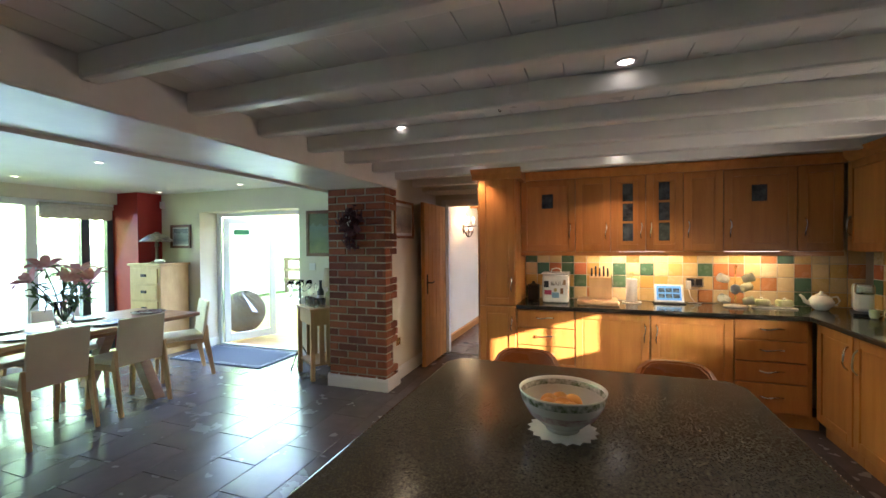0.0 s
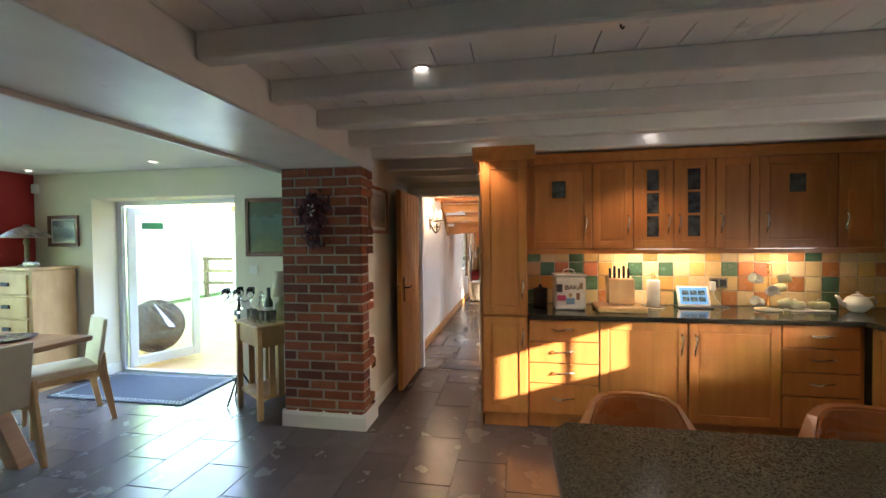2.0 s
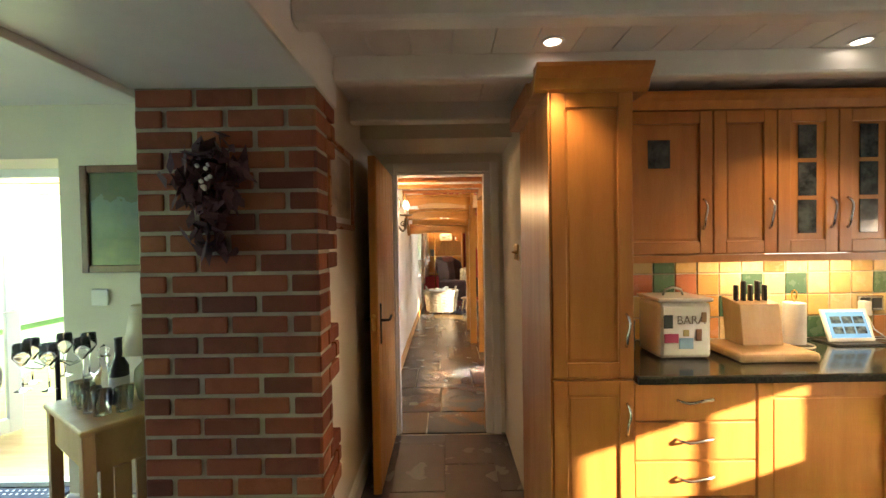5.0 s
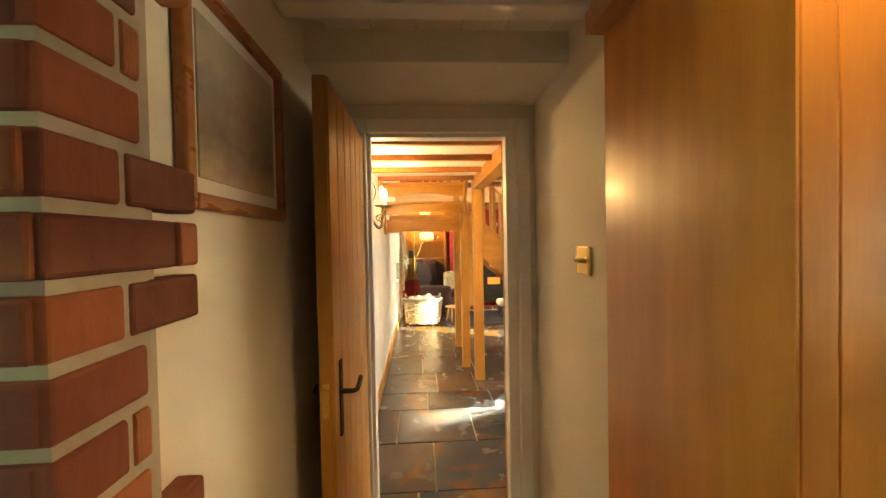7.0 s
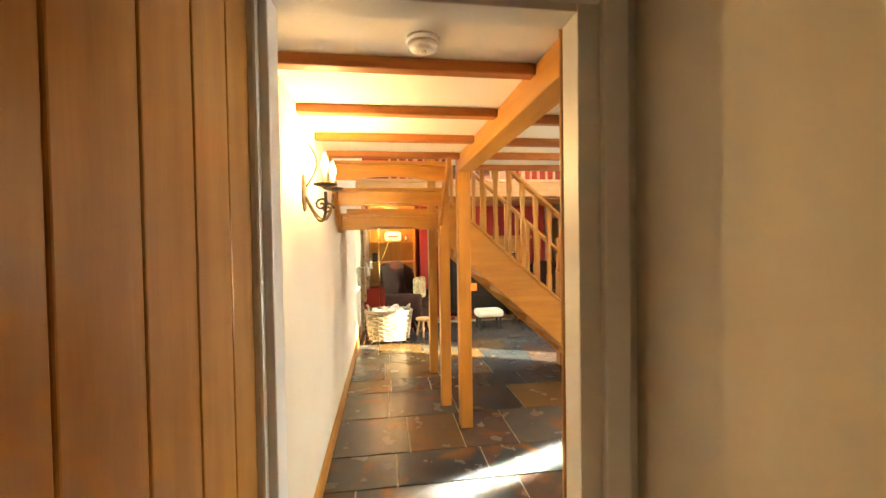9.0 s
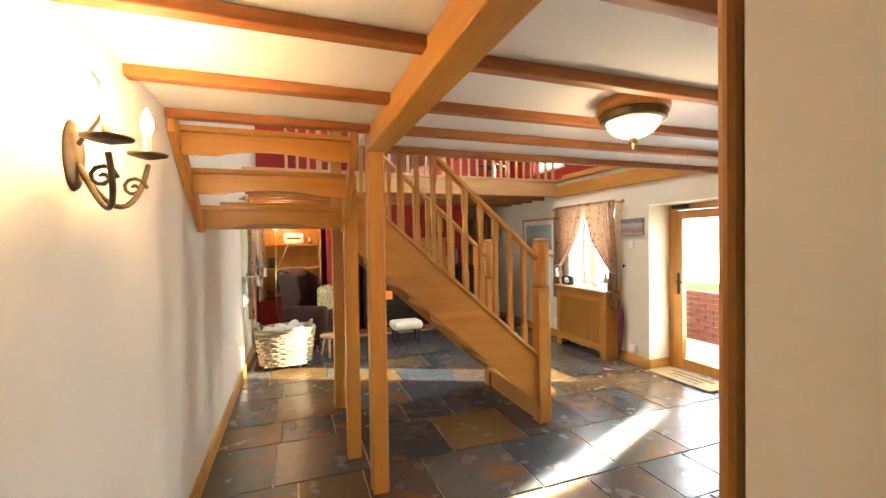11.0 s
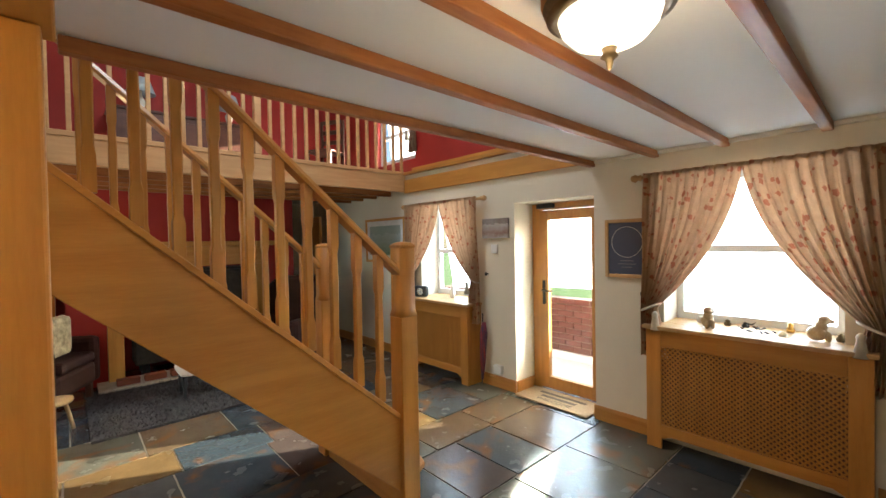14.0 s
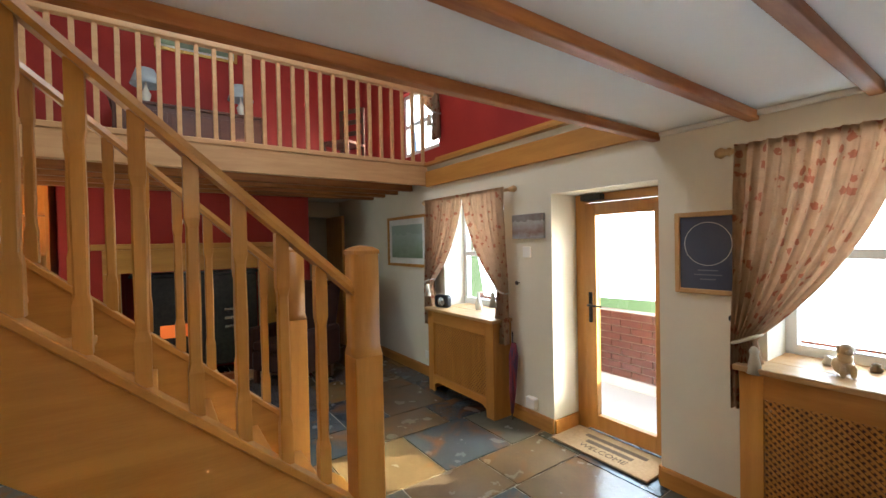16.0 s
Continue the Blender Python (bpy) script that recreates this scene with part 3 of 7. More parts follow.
structure("wall_kitchen_east", w, "plaster", "cream kitchen wall with a low window", "wall")
w = bmesh.new()
bx(w, -0.95, 4.58, 0, 2.12, 4.78, 2.6)
bx(w, -1.168, 4.592, 0, -0.95, 5.385, 2.3)
structure("wall_kitchen_back", w, "plaster", "cream wall behind the fitted units", "wall")
w = bmesh.new()
bx(w, -2.15, 5.385, 0, -2.00, 5.450, 2.6)
bx(w, -1.25, 5.385, 0, 2.56, 5.450, 2.6)
bx(w, -2.00, 5.385, 2.02, -1.25, 5.450, 2.6)
structure("wall_cross", w, "plaster", "cream wall with the doorway to the hall", "wall")
structure("wall_bulkhead", box(-2.15, 4.90, 2.15, -1.168, 5.385, 2.5), "plaster", "cream plastered bulkhead over the passage", "wall")
w = bmesh.new()
X0, X1 = 2.205, 2.56
bx(w, X0, 5.2, 0, X1, 6.34, 2.36)
bx(w, X0, 6.34, 0, X1, 7.30, 0.84)
bx(w, X0, 6.34, 1.97, X1, 7.30, 2.36)
bx(w, X0, 7.30, 0, X1, 7.84, 2.36)
bx(w, X0, 7.84, 1.87, X1, 8.67, 2.36)
bx(w, X0, 8.67, 0, X1, 9.20, 2.36)
bx(w, X0, 9.20, 0, X1, 10.12, 0.82)
bx(w, X0, 9.20, 1.93, X1, 10.12, 2.36)
bx(w, X0, 10.12, 0, X1, 13.7, 2.36)
structure("wall_entrance", w, "plaster", "cream wall with front door and windows", "wall")
w = bmesh.new()
bx(w, 2.40, 5.2, 2.36, X1, 10.45, 4.9)
bx(w, 2.40, 11.35, 2.36, X1, 13.7, 4.9)
bx(w, 2.40, 10.45, 2.36, X1, 11.35, 2.62)
bx(w, 2.40, 10.45, 3.45, X1, 11.35, 4.9)
structure("wall_upper_east", w, "red", "red painted upper wall with a small window", "wall")
structure("wall_upper_back", box(-2.4, 12.55, 2.38, X1, 12.7, 4.9), "red", "deep red upper wall behind the landing", "wall")
w = box(-1.17, 7.80, 2.42, X1, 7.88, 4.9)
bx(w, -1.17, 6.0, 2.42, -1.09, 7.80, 4.9)
bx(w, -2.4, 5.92, 2.42, -1.09, 6.0, 4.9)
structure("wall_upper_south", w, "white", "white upper wall over the hall ceiling", "wall")
w = bmesh.new()
bx(w, -1.08, 11.95, 0, -0.62, 12.2, 2.2)
bx(w, -0.62, 11.95, 1.25, 0.80, 12.2, 2.2)
bx(w, 0.80, 11.95, 0, 1.34, 12.2, 2.2)
bx(w, -0.62, 12.45, 0, 0.80, 12.55, 2.2)
structure("wall_chimney", w, "red", "deep red chimney breast with a hearth recess", "wall")
structure("wall_alcove", box(-2.4, 12.42, 0, -0.6, 12.55, 2.2), "red", "red wall behind the alcove shelves", "wall")
w = bmesh.new()
bx(w, 1.34, 13.1, 0, 1.50, 13.25, 2.2)
bx(w, 1.34, 13.1, 1.95, 2.2, 13.25, 2.2)
bx(w, 1.20, 12.2, 0, 1.34, 13.6, 2.2)
bx(w, -2.4, 13.6, 0, 2.6, 13.75, 2.4)
structure("wall_far", w, "plaster", "cream wall with the far doorway", "wall")
# ceilings and roof
w = box(-2.15, 5.2, 2.148, -1.17, 7.42, 2.40)
bx(w, -1.17, 5.2, 2.148, X0, 7.88, 2.40)
structure("ceiling_hall", w, "ceil", "cream ceiling over the hall", "ceiling")
structure("ceiling_dining", box(-6.62, -2.6, 2.26, -2.78, 4.47, 2.40), "white", "white ceiling over the dining area", "ceiling")
structure("ceiling_gallery", box(-2.15, 10.50, 2.21, X1, 13.6, 2.37), "ceil", "pale ceiling under the landing", "ceiling")
w = bmesh.new()
bx(w, -2.4, 5.9, 4.9, -0.4, 13.7, 5.0)
bx(w, 0.8, 7.5, 4.9, X1, 13.7, 5.0)
bx(w, -0.4, 7.5, 4.9, 0.8, 8.7, 5.0)
bx(w, -0.4, 9.7, 4.9, 0.8, 13.7, 5.0)
structure("ceiling_roof", w, "white", "white sloping roof lining with a rooflight", "ceiling")
# painted boards over the kitchen, one mesh with open joints
w = bmesh.new()
_x = -2.07
while _x < 2.1:
    _b = 0.165
    bx(w, _x + 0.0025, -2.6, 2.268, min(_x + _b - 0.0025, 2.12), 4.9, 2.29)
    _x += _b
bx(w, -2.78, -2.6, 2.293, 2.12, 5.385, 2.40)
structure("ceiling_kitchen", w, "gloss", "white painted board ceiling between beams", "ceiling")
structure("trim_soffit_beam", box(-2.78, -2.6, 2.07, -2.075, 4.03, 2.29, r=0.012), "gloss", "wide white boxed beam between kitchen and dining", "beam")
structure("trim_soffit_edge", box(-2.812, -2.6, 2.048, -2.782, 4.46, 2.259, r=0.004), "gloss", "white gloss board along the soffit edge", "trim")
for i in range(-8, 7):
    y = 1.16 + 0.473 * i
    bm = box(-2.075, y - 0.04, 2.165, 2.12, y + 0.04, 2.275, r=0.014)
    tagged(new("ceiling_beam", mesh_of("ceiling_beam", bm, "gloss")), "white gloss painted timber ceiling beam", "beam", "kitchen ceiling beams", "structure")
structure("trim_passage_beam", box(-2.14, 4.55, 2.165, -1.168, 4.64, 2.29, r=0.01), "gloss", "white painted beam over the passage", "beam")

# the hall is set out from its own datum
HALL = 0.213
HALL_SHELL = {"wall_west", "wall_entrance", "wall_upper_east", "wall_upper_back", "wall_upper_south", "wall_chimney", "wall_alcove", "wall_far",
              "ceiling_hall", "ceiling_gallery", "ceiling_roof", "floor_hall", "pavement_front"}
for ob in scene.objects:
    if ob.name in HALL_SHELL:
        ob.location.y += HALL
BUILT = set(scene.objects)

# ---- kitchen: fitted units ----


def framed_door(parent, x0, z0, x1, z1, y, mat_name="cab", pane=None, panes=None, name="door"):
    """A door with stiles, rails and a sunk panel, facing -y with its face at y."""
    bm = bmesh.new()
    s = 0.062
    for a in ((x0, z0, x0 + s, z1), (x1 - s, z0, x1, z1), (x0 + s, z0, x1 - s, z0 + s), (x0 + s, z1 - s, x1 - s, z1)):
        bx(bm, a[0], y, a[1], a[2], y + 0.022, a[3], r=0.003)
    d = part(name, bm, mat_name, parent)
    px0, px1, pz0, pz1 = x0 + s, x1 - s, z0 + s, z1 - s
    bm = bmesh.new()
    bx(bm, px0 - 0.002, y + 0.010, pz0 - 0.002, px1 + 0.002, y + 0.018, pz1 + 0.002)
    if not panes:
        bx(bm, px0 + 0.012, y + 0.0075, pz0 + 0.012, px1 - 0.012, y + 0.012, pz1 - 0.012, r=0.002)
    part("panel", bm, mat_name, d)
    for q in ([pane] if pane else []) + (panes or []):
        part("pane", box(q[0], y + 0.004, q[1], q[2], y + 0.009, q[3], r=0.002), "darkpane", d, "dark leaded glass pane")
    return d


def bow_handle(parent, x, z, y, upright=True, n=0.14):
    pts = []
    for i in range(9):
        t = i / 8 - 0.5
        out = 0.026 * (1 - (2 * t) ** 4) + 0.002
        wave = 0.006 * math.sin(t * 2 * math.pi)
        pts.append((x + wave, y - out, z + t * n) if upright else (x + t * n, y - out, z + wave))
    part("handle", tube(pts, 0.006, 6), "chrome", parent, "wavy brushed steel handle")


def unit(name, x0, x1, z0, z1, yf, yb, label, category="cabinet", group="fitted kitchen units"):
    u = thing(name, (0, 0, 0), label, category, group)
    part("body", box(x0 + 0.001, yf + 0.024, z0, x1 - 0.001, yb, z1), "cab", u)
    return u


YB, YU, YW = 3.985, 4.27, 4.578
# tall larder unit
u = unit("tall_cabinet", -1.172, -0.815, 0.10, 2.15, 3.96, 4.58, "tall narrow beech larder unit with panelled doors")
d = framed_door(u, -1.165, 0.90, -0.822, 2.10, 3.96)
bow_handle(d, -0.855, 1.10, 3.96)
d = framed_door(u, -1.165, 0.125, -0.822, 0.885, 3.96)
bow_handle(d, -0.855, 0.72, 3.96)
part("side_panel", box(-1.178, 3.955, 0.0, -1.172, 4.588, 2.15), "cab", u)
part("plinth", box(-1.16, 4.02, 0.0, -0.82, 4.05, 0.10), "cab", u)
bm = prism([(3.96, 2.10), (3.945, 2.11), (3.93, 2.15), (3.895, 2.185), (3.89, 2.20), (4.588, 2.20), (4.588, 2.10)], "x", -1.235, -0.76)
part("cornice", bm, "cab", u, "moulded beech cornice")
# base units on the back wall
u = unit("drawer_cabinet", -0.813, -0.285, 0.10, 0.865, YB, YW, "beech base unit with four drawers")
zz = (0.865, 0.695, 0.525, 0.365, 0.125)
for a, b in zip(zz, zz[1:]):
    d = part("drawer_front", box(-0.808, YB, b + 0.004, -0.290, YB + 0.022, a - 0.004, r=0.004), "cab", u)
    bow_handle(d, -0.55, (a + b) / 2 + 0.01, YB, False, 0.16)
for x0, x1, hs in ((-0.283, 0.335, 1), (0.337, 0.945, -1)):
    u = unit("base_cabinet", x0, x1, 0.10, 0.865, YB, YW, "beech base unit with one panelled door")
    d = framed_door(u, x0 + 0.004, 0.125, x1 - 0.004, 0.86, YB)
    bow_handle(d, x1 - 0.045 if hs > 0 else x0 + 0.045, 0.70, YB, True, 0.16)
u = unit("drawer_cabinet", 0.947, 1.47, 0.10, 0.865, YB, YW, "beech base unit with four drawers by the corner")
zz = (0.865, 0.70, 0.53, 0.36, 0.125)
for a, b in zip(zz, zz[1:]):
    d = part("drawer_front", box(0.952, YB, b + 0.004, 1.43, YB + 0.022, a - 0.004, r=0.004), "cab", u)
    bow_handle(d, 1.20, (a + b) / 2 + 0.01, YB, False, 0.16)
structure("trim_plinth", box(-0.813, 4.05, 0.0, 1.53, 4.07, 0.10), "cab", "beech plinth under the base units", "plinth")
# base units on the east wall: built facing -y, then turned


def east(u):
    u.matrix_basis = pose(1.47, 3.97, 0, 0, 0, -90)


for i, (a, b) in enumerate(((0.02, 0.48), (0.485, 1.08), (1.085, 1.68), (1.685, 2.3))):
    u = unit("base_cabinet", a, b, 0.10, 0.865, 0.0, 0.62, "beech base unit with a panelled door by the east wall")
    d = framed_door(u, a + 0.004, 0.125, b - 0.004, 0.86, 0.0)
    bow_handle(d, b - 0.05 if i % 2 == 0 else a + 0.05, 0.70, 0.0, True, 0.16)
    part("plinth", box(a, 0.06, 0.0, b, 0.08, 0.10), "cab", u)
    east(u)
# worktop
bm = prism([(-0.812, 3.945), (1.43, 3.945), (1.43, 1.6), (2.115, 1.6), (2.115, YW), (-0.812, YW)], "z", 0.868, 0.905, r=0.008)
solid("worktop", bm, "granite", "black polished granite worktop in an L shape", "worktop")
# wall units
UX = (-0.813, -0.285, 0.032, 0.335, 0.640, 0.948, 1.475, 1.78)
for i, (a, b) in enumerate(zip(UX, UX[1:])):
    lab = "beech wall unit with panelled door" if i not in (2, 3) else "beech wall unit with leaded glass panes"
    u = unit("wall_cabinet", a, b, 1.40, 2.15, YU, YW, lab, group="fitted wall units")
    pane = panes = None
    cx = (a + b) / 2
    if i in (0, 5):
        pane = (cx - 0.055, 1.83, cx + 0.055, 1.97)
    if i in (2, 3):
        panes = [(cx - 0.045, 1.50 + 0.185 * k, cx + 0.045, 1.665 + 0.185 * k) for k in range(3)]
    d = framed_door(u, a + 0.003, 1.405, b - 0.003, 2.11, YU, pane=pane, panes=panes)
    hx = {0: b - 0.05, 1: b - 0.04, 2: b - 0.04, 3: a + 0.04, 4: a + 0.04, 5: a + 0.05, 6: a + 0.05}[i]
    bow_handle(d, hx, 1.60, YU, True, 0.15)
bm = prism([(YU + 0.02, 2.11), (YU - 0.005, 2.115), (YU - 0.03, 2.15), (YU - 0.055, 2.175), (YU - 0.055, 2.19), (YW, 2.19), (YW, 2.152), (YU + 0.02, 2.152)], "x", -0.758, 1.80)
solid("cornice", bm, "cab", "moulded beech cornice along the wall units", "cornice")
bm = prism([(YU + 0.002, 1.398), (YU + 0.002, 1.362), (YU + 0.02, 1.362), (YU + 0.02, 1.398)], "x", -0.813, 1.78)
solid("light_pelmet", bm, "cab", "beech pelmet strip under the wall units", "pelmet")
for i, (a, b) in enumerate(((0.02, 0.52), (0.525, 1.02))):
    u = unit("wall_cabinet", a, b, 1.40, 2.15, 0.0, 0.32, "beech wall unit with panelled door by the corner", group="fitted wall units")
    d = framed_door(u, a + 0.003, 1.405, b - 0.003, 2.11, 0.0)
    bow_handle(d, a + 0.05, 1.60, 0.0, True, 0.15)
    part("cornice", prism([(0.02, 2.11), (-0.03, 2.15), (-0.055, 2.19), (0.32, 2.19), (0.32, 2.15)], "x", a, b), "cab", u)
    u.matrix_basis = pose(1.79, 4.27, 0, 0, 0, -90)
for x in (0.30, 1.20):
    solid("cabinet_strip_lamp", box(x - 0.2, 4.40, 1.385, x + 0.2, 4.44, 1.398), "shade", "slim lit strip lamp under the wall units", "lamp")

# island
solid("island_worktop", prism([(-0.81, 0.66), (0.43, 0.66), (0.43, 1.96), (0.38, 2.03), (-0.76, 2.03), (-0.81, 1.96)], "z", 0.880, 0.920, r=0.01), "granite_isl", "dark speckled granite island top", "worktop")
u = thing("kitchen_island", (0, 0, 0), "beech island unit under a granite top", "island")
part("body", box(-0.74, 0.70, 0.10, 0.36, 1.65, 0.879), "cab", u)
part("plinth", box(-0.69, 0.75, 0.0, 0.31, 1.60, 0.099), "cab", u)
for x0, x1 in ((-0.735, -0.19), (-0.185, 0.355)):
    part("panel", box(x0, 1.651, 0.14, x1, 1.668, 0.86, r=0.004), "cab", u)
# fruit bowl
b = thing("fruit_bowl", (-0.23, 1.36, 0.9225), "flower-painted white china bowl with fruit", "bowl")
b.scale = (0.82, 0.82, 0.82)
part("bowl", turned([(0.06, 0.0), (0.065, 0.015), (0.075, 0.022), (0.12, 0.06), (0.150, 0.11), (0.156, 0.142), (0.160, 0.150), (0.154, 0.150), (0.145, 0.11), (0.11, 0.055), (0.05, 0.03), (0.0, 0.028)], 40), "china", b)
part("rim_pattern", turned([(0.1525, 0.118), (0.1583, 0.143)], 40), "pattern", b, "band of painted leaves")
part("inner_pattern", turned([(0.1465, 0.118), (0.1525, 0.143)], 40), "pattern", b, "band of painted leaves inside the rim")
part("flower_spray", turned([(0.123, 0.060), (0.1405, 0.088)], 40), mat("rose_sprigs", (0.80, 0.78, 0.70), (0.45, 0.22, 0.24), scale=26, rough=0.15), b, "painted pink rose sprigs")
peel = mat("orange_peel", (0.75, 0.30, 0.04), (0.80, 0.45, 0.10), scale=10, rough=0.45, bump=0.3)
for i in range(7):
    a = i * 0.9
    bm = bmesh.new()
    bmesh.ops.create_icosphere(bm, subdivisions=3, radius=0.030, matrix=Matrix.Translation((0.045 * math.cos(a) * (i > 0), 0.045 * math.sin(a) * (i > 0), 0.068)))
    for f in bm.faces:
        f.smooth = True
    solid("orange", bm, peel, "small ripe orange in the china bowl", "fruit", "fruit in the bowl", loc=(-0.23, 1.36, 0.921))
bm = bmesh.new()
ring = [bm.verts.new(((0.100 + 0.006 * math.cos(i * math.pi)) * math.cos(i * math.pi / 18), (0.100 + 0.006 * math.cos(i * math.pi)) * math.sin(i * math.pi / 18), 0.0)) for i in range(36)]
bmesh.ops.extrude_face_region(bm, geom=[bm.faces.new(ring)])
bmesh.ops.translate(bm, verts=bm.verts[36:], vec=(0, 0, 0.002))
solid("doily", bm, "paper", "white scalloped lace doily under the bowl", "doily", loc=(-0.23, 1.36, 0.9195))


def captains_chair(loc, rz):
    c = thing("captain_chair", loc, "polished chestnut captain's chair with curved back", "chair", "chairs at the island", rz)
    part("seat", box(-0.22, -0.21, 0.41, 0.22, 0.21, 0.45, r=0.018), "chairwood", c)
    bm = bmesh.new()
    # bowed arm rail around the back (towards +y), thicker and raised crest in the middle
    prev = None
    N = 22
    for i in range(N + 1):
        a = math.pi * (i / N)
        x, y = 0.27 * math.cos(a), -0.02 + 0.23 * math.sin(a)
        mid = math.exp(-((a - math.pi / 2) / 0.72) ** 6)
        h0, h1 = 0.66, 0.695 + 0.115 * mid
        n = Vector((math.cos(a), math.sin(a), 0))
        wd = 0.03 - 0.008 * mid
        q = [bm.verts.new(Vector((x, y, z)) + n * s) for z, s in ((h0, -wd), (h0, wd), (h1, wd + 0.02 * mid), (h1, -wd + 0.02 * mid))]
        if prev:
            for k in range(4):
                f = bm.faces.new((prev[k], prev[(k + 1) % 4], q[(k + 1) % 4], q[k]))
        else:
            bm.faces.new(q)
        prev = q
    bm.faces.new(prev)
    bmesh.ops.recalc_face_normals(bm, faces=bm.faces[:])
    bmesh.ops.bevel(bm, geom=[e for e in bm.edges if e.calc_face_angle(0) > 0.9], offset=0.008, segments=2, affect='EDGES')
    part("back_rail", bm, "chairwood", c)
    for i in range(7):
        a = math.pi * (0.08 + 0.84 * i / 6)
        part("spindle", tube([(0.20 * math.cos(a), -0.02 + 0.17 * math.sin(a), 0.45), (0.235 * math.cos(a), -0.02 + 0.20 * math.sin(a), 0.56), (0.262 * math.cos(a), -0.02 + 0.222 * math.sin(a), 0.665)], 0.010, 8), "chairwood", c)
    for sx in (-1, 1):
        for sy in (-1, 1):
            part("leg", tube([(0.16 * sx, 0.15 * sy, 0.41), (0.19 * sx, 0.18 * sy, 0.2), (0.215 * sx, 0.20 * sy, 0.0)], 0.019, 8, r_end=0.014), "chairwood", c)
    part("stretcher", tube([(-0.19, -0.17, 0.17), (0.19, -0.17, 0.17)], 0.012, 8), "chairwood", c)
    return c


ch = captains_chair((-0.48, 2.12, 0), 0)
ch.scale = (0.95, 1.0, 1.12)
copy_thing(ch, pose(0.22, 2.10, 0, 0, 0, -4))

# ---- kitchen: worktop things ----
ZT = 0.906
b = thing("bread_bin", (-0.47, 4.30, ZT), "white enamel bread bin with raised letters and magnets", "bread bin")
part("body", box(-0.125, -0.11, 0, 0.125, 0.11, 0.27, r=0.02), "china", b)
part("lid", box(-0.132, -0.117, 0.272, 0.132, 0.117, 0.292, r=0.008), "china", b)
part("lid_handle", tube([(-0.05, 0, 0.29), (-0.04, 0, 0.32), (0, 0, 0.332), (0.04, 0, 0.32), (0.05, 0, 0.29)], 0.006), "china", b)


def lettering(text, size, m, material, parent=None, name="lettering", depth=0.001):
    cu = bpy.data.curves.new(name, 'FONT')
    cu.body, cu.size, cu.extrude, cu.align_x, cu.align_y = text, size, depth, 'CENTER', 'CENTER'
    t = bpy.data.objects.new(name, cu)
    scene.collection.objects.link(t)
    me = bpy.data.meshes.new_from_object(t)
    bpy.data.objects.remove(t)
    me.materials.append(M[material])
    ob = new(name, me)
    ob.parent = parent
    ob.matrix_basis = m
    return ob


lettering("BARA", 0.055, pose(0.025, -0.1125, 0.185, 90, 0, 0), "chrome", b)
for x, z, w_, h_, c in ((-0.085, 0.18, 0.022, 0.032, (0.03, 0.03, 0.035)), (-0.07, 0.10, 0.034, 0.022, (0.50, 0.05, 0.12)), (0.0, 0.075, 0.034, 0.026, (0.25, 0.45, 0.62)), (0.06, 0.115, 0.014, 0.028, (0.28, 0.13, 0.05)), (0.0, 0.125, 0.014, 0.016, (0.45, 0.36, 0.12)), (0.085, 0.2, 0.012, 0.024, (0.35, 0.22, 0.10))):
    part("magnet", box(x - w_, -0.116, z - h_, x + w_, -0.112, z + h_, r=0.0015), mat("fridge_magnet", c, rough=0.4), b)
b = thing("dark_canister", (-0.70, 4.36, ZT), "black round storage canister", "canister")
part("body", turned([(0.055, 0), (0.06, 0.01), (0.06, 0.13), (0.055, 0.14)]), "black", b)
part("lid", turned([(0.062, 0.14), (0.062, 0.16), (0.02, 0.17), (0.012, 0.19), (0.0, 0.195)]), "black", b)
solid("chopping_board", box(-0.27, 4.10, ZT, 0.10, 4.40, ZT + 0.045, r=0.016), "palewood", "thick rounded wooden chopping board", "board")
b = thing("knife_block", (-0.06, 4.30, ZT + 0.046), "pale wood knife block with black-handled knives", "knife block")
part("block", prism([(-0.06, 0), (0.07, 0), (0.10, 0.225), (-0.035, 0.20)], "x", -0.10, 0.10, r=0.004), "palewood", b)
for i in range(5):
    part("knife_handle", box(-0.085 + i * 0.036, 0.01, 0.205, -0.068 + i * 0.036, 0.035, 0.29 + 0.02 * (i in (1, 3)), r=0.005), "black", b)
b = thing("paper_towel_holder", (0.225, 4.40, ZT), "white kitchen paper roll on a scrolled stand", "kitchen roll")
part("base", turned([(0.085, 0), (0.088, 0.006), (0.085, 0.012)]), "rope", b)
part("paper_roll", turned([(0.02, 0.014), (0.048, 0.014), (0.05, 0.02), (0.05, 0.225), (0.048, 0.23), (0.02, 0.23)]), "paper", b)
part("finial", tube([(0, 0, 0.0), (0, 0, 0.24), (0.014, 0, 0.26), (0.012, 0, 0.285), (0, 0, 0.295), (-0.012, 0, 0.285), (-0.014, 0, 0.26), (0, 0, 0.24)], 0.004), "brass", b)
b = thing("tablet", (0.55, 4.42, ZT), "white tablet computer propped in a case", "tablet")
lean = pose(0, 0, 0.012, -20, 0, 0)
part("body", box(-0.125, -0.006, 0, 0.125, 0.006, 0.175, r=0.005, m=lean), "white", b)
part("screen", box(-0.105, -0.0085, 0.018, 0.105, -0.0065, 0.158, m=lean), "screen", b, "glowing blue tablet screen")
for i in range(3):
    for k in range(2):
        part("thumbnail", box(-0.088 + i * 0.062, -0.0105, 0.04 + k * 0.055, -0.036 + i * 0.062, -0.009, 0.078 + k * 0.055, m=lean), mat("screen_picture", (0.02, 0.03, 0.05), (0.15, 0.2, 0.22), scale=30, rough=0.2), b)
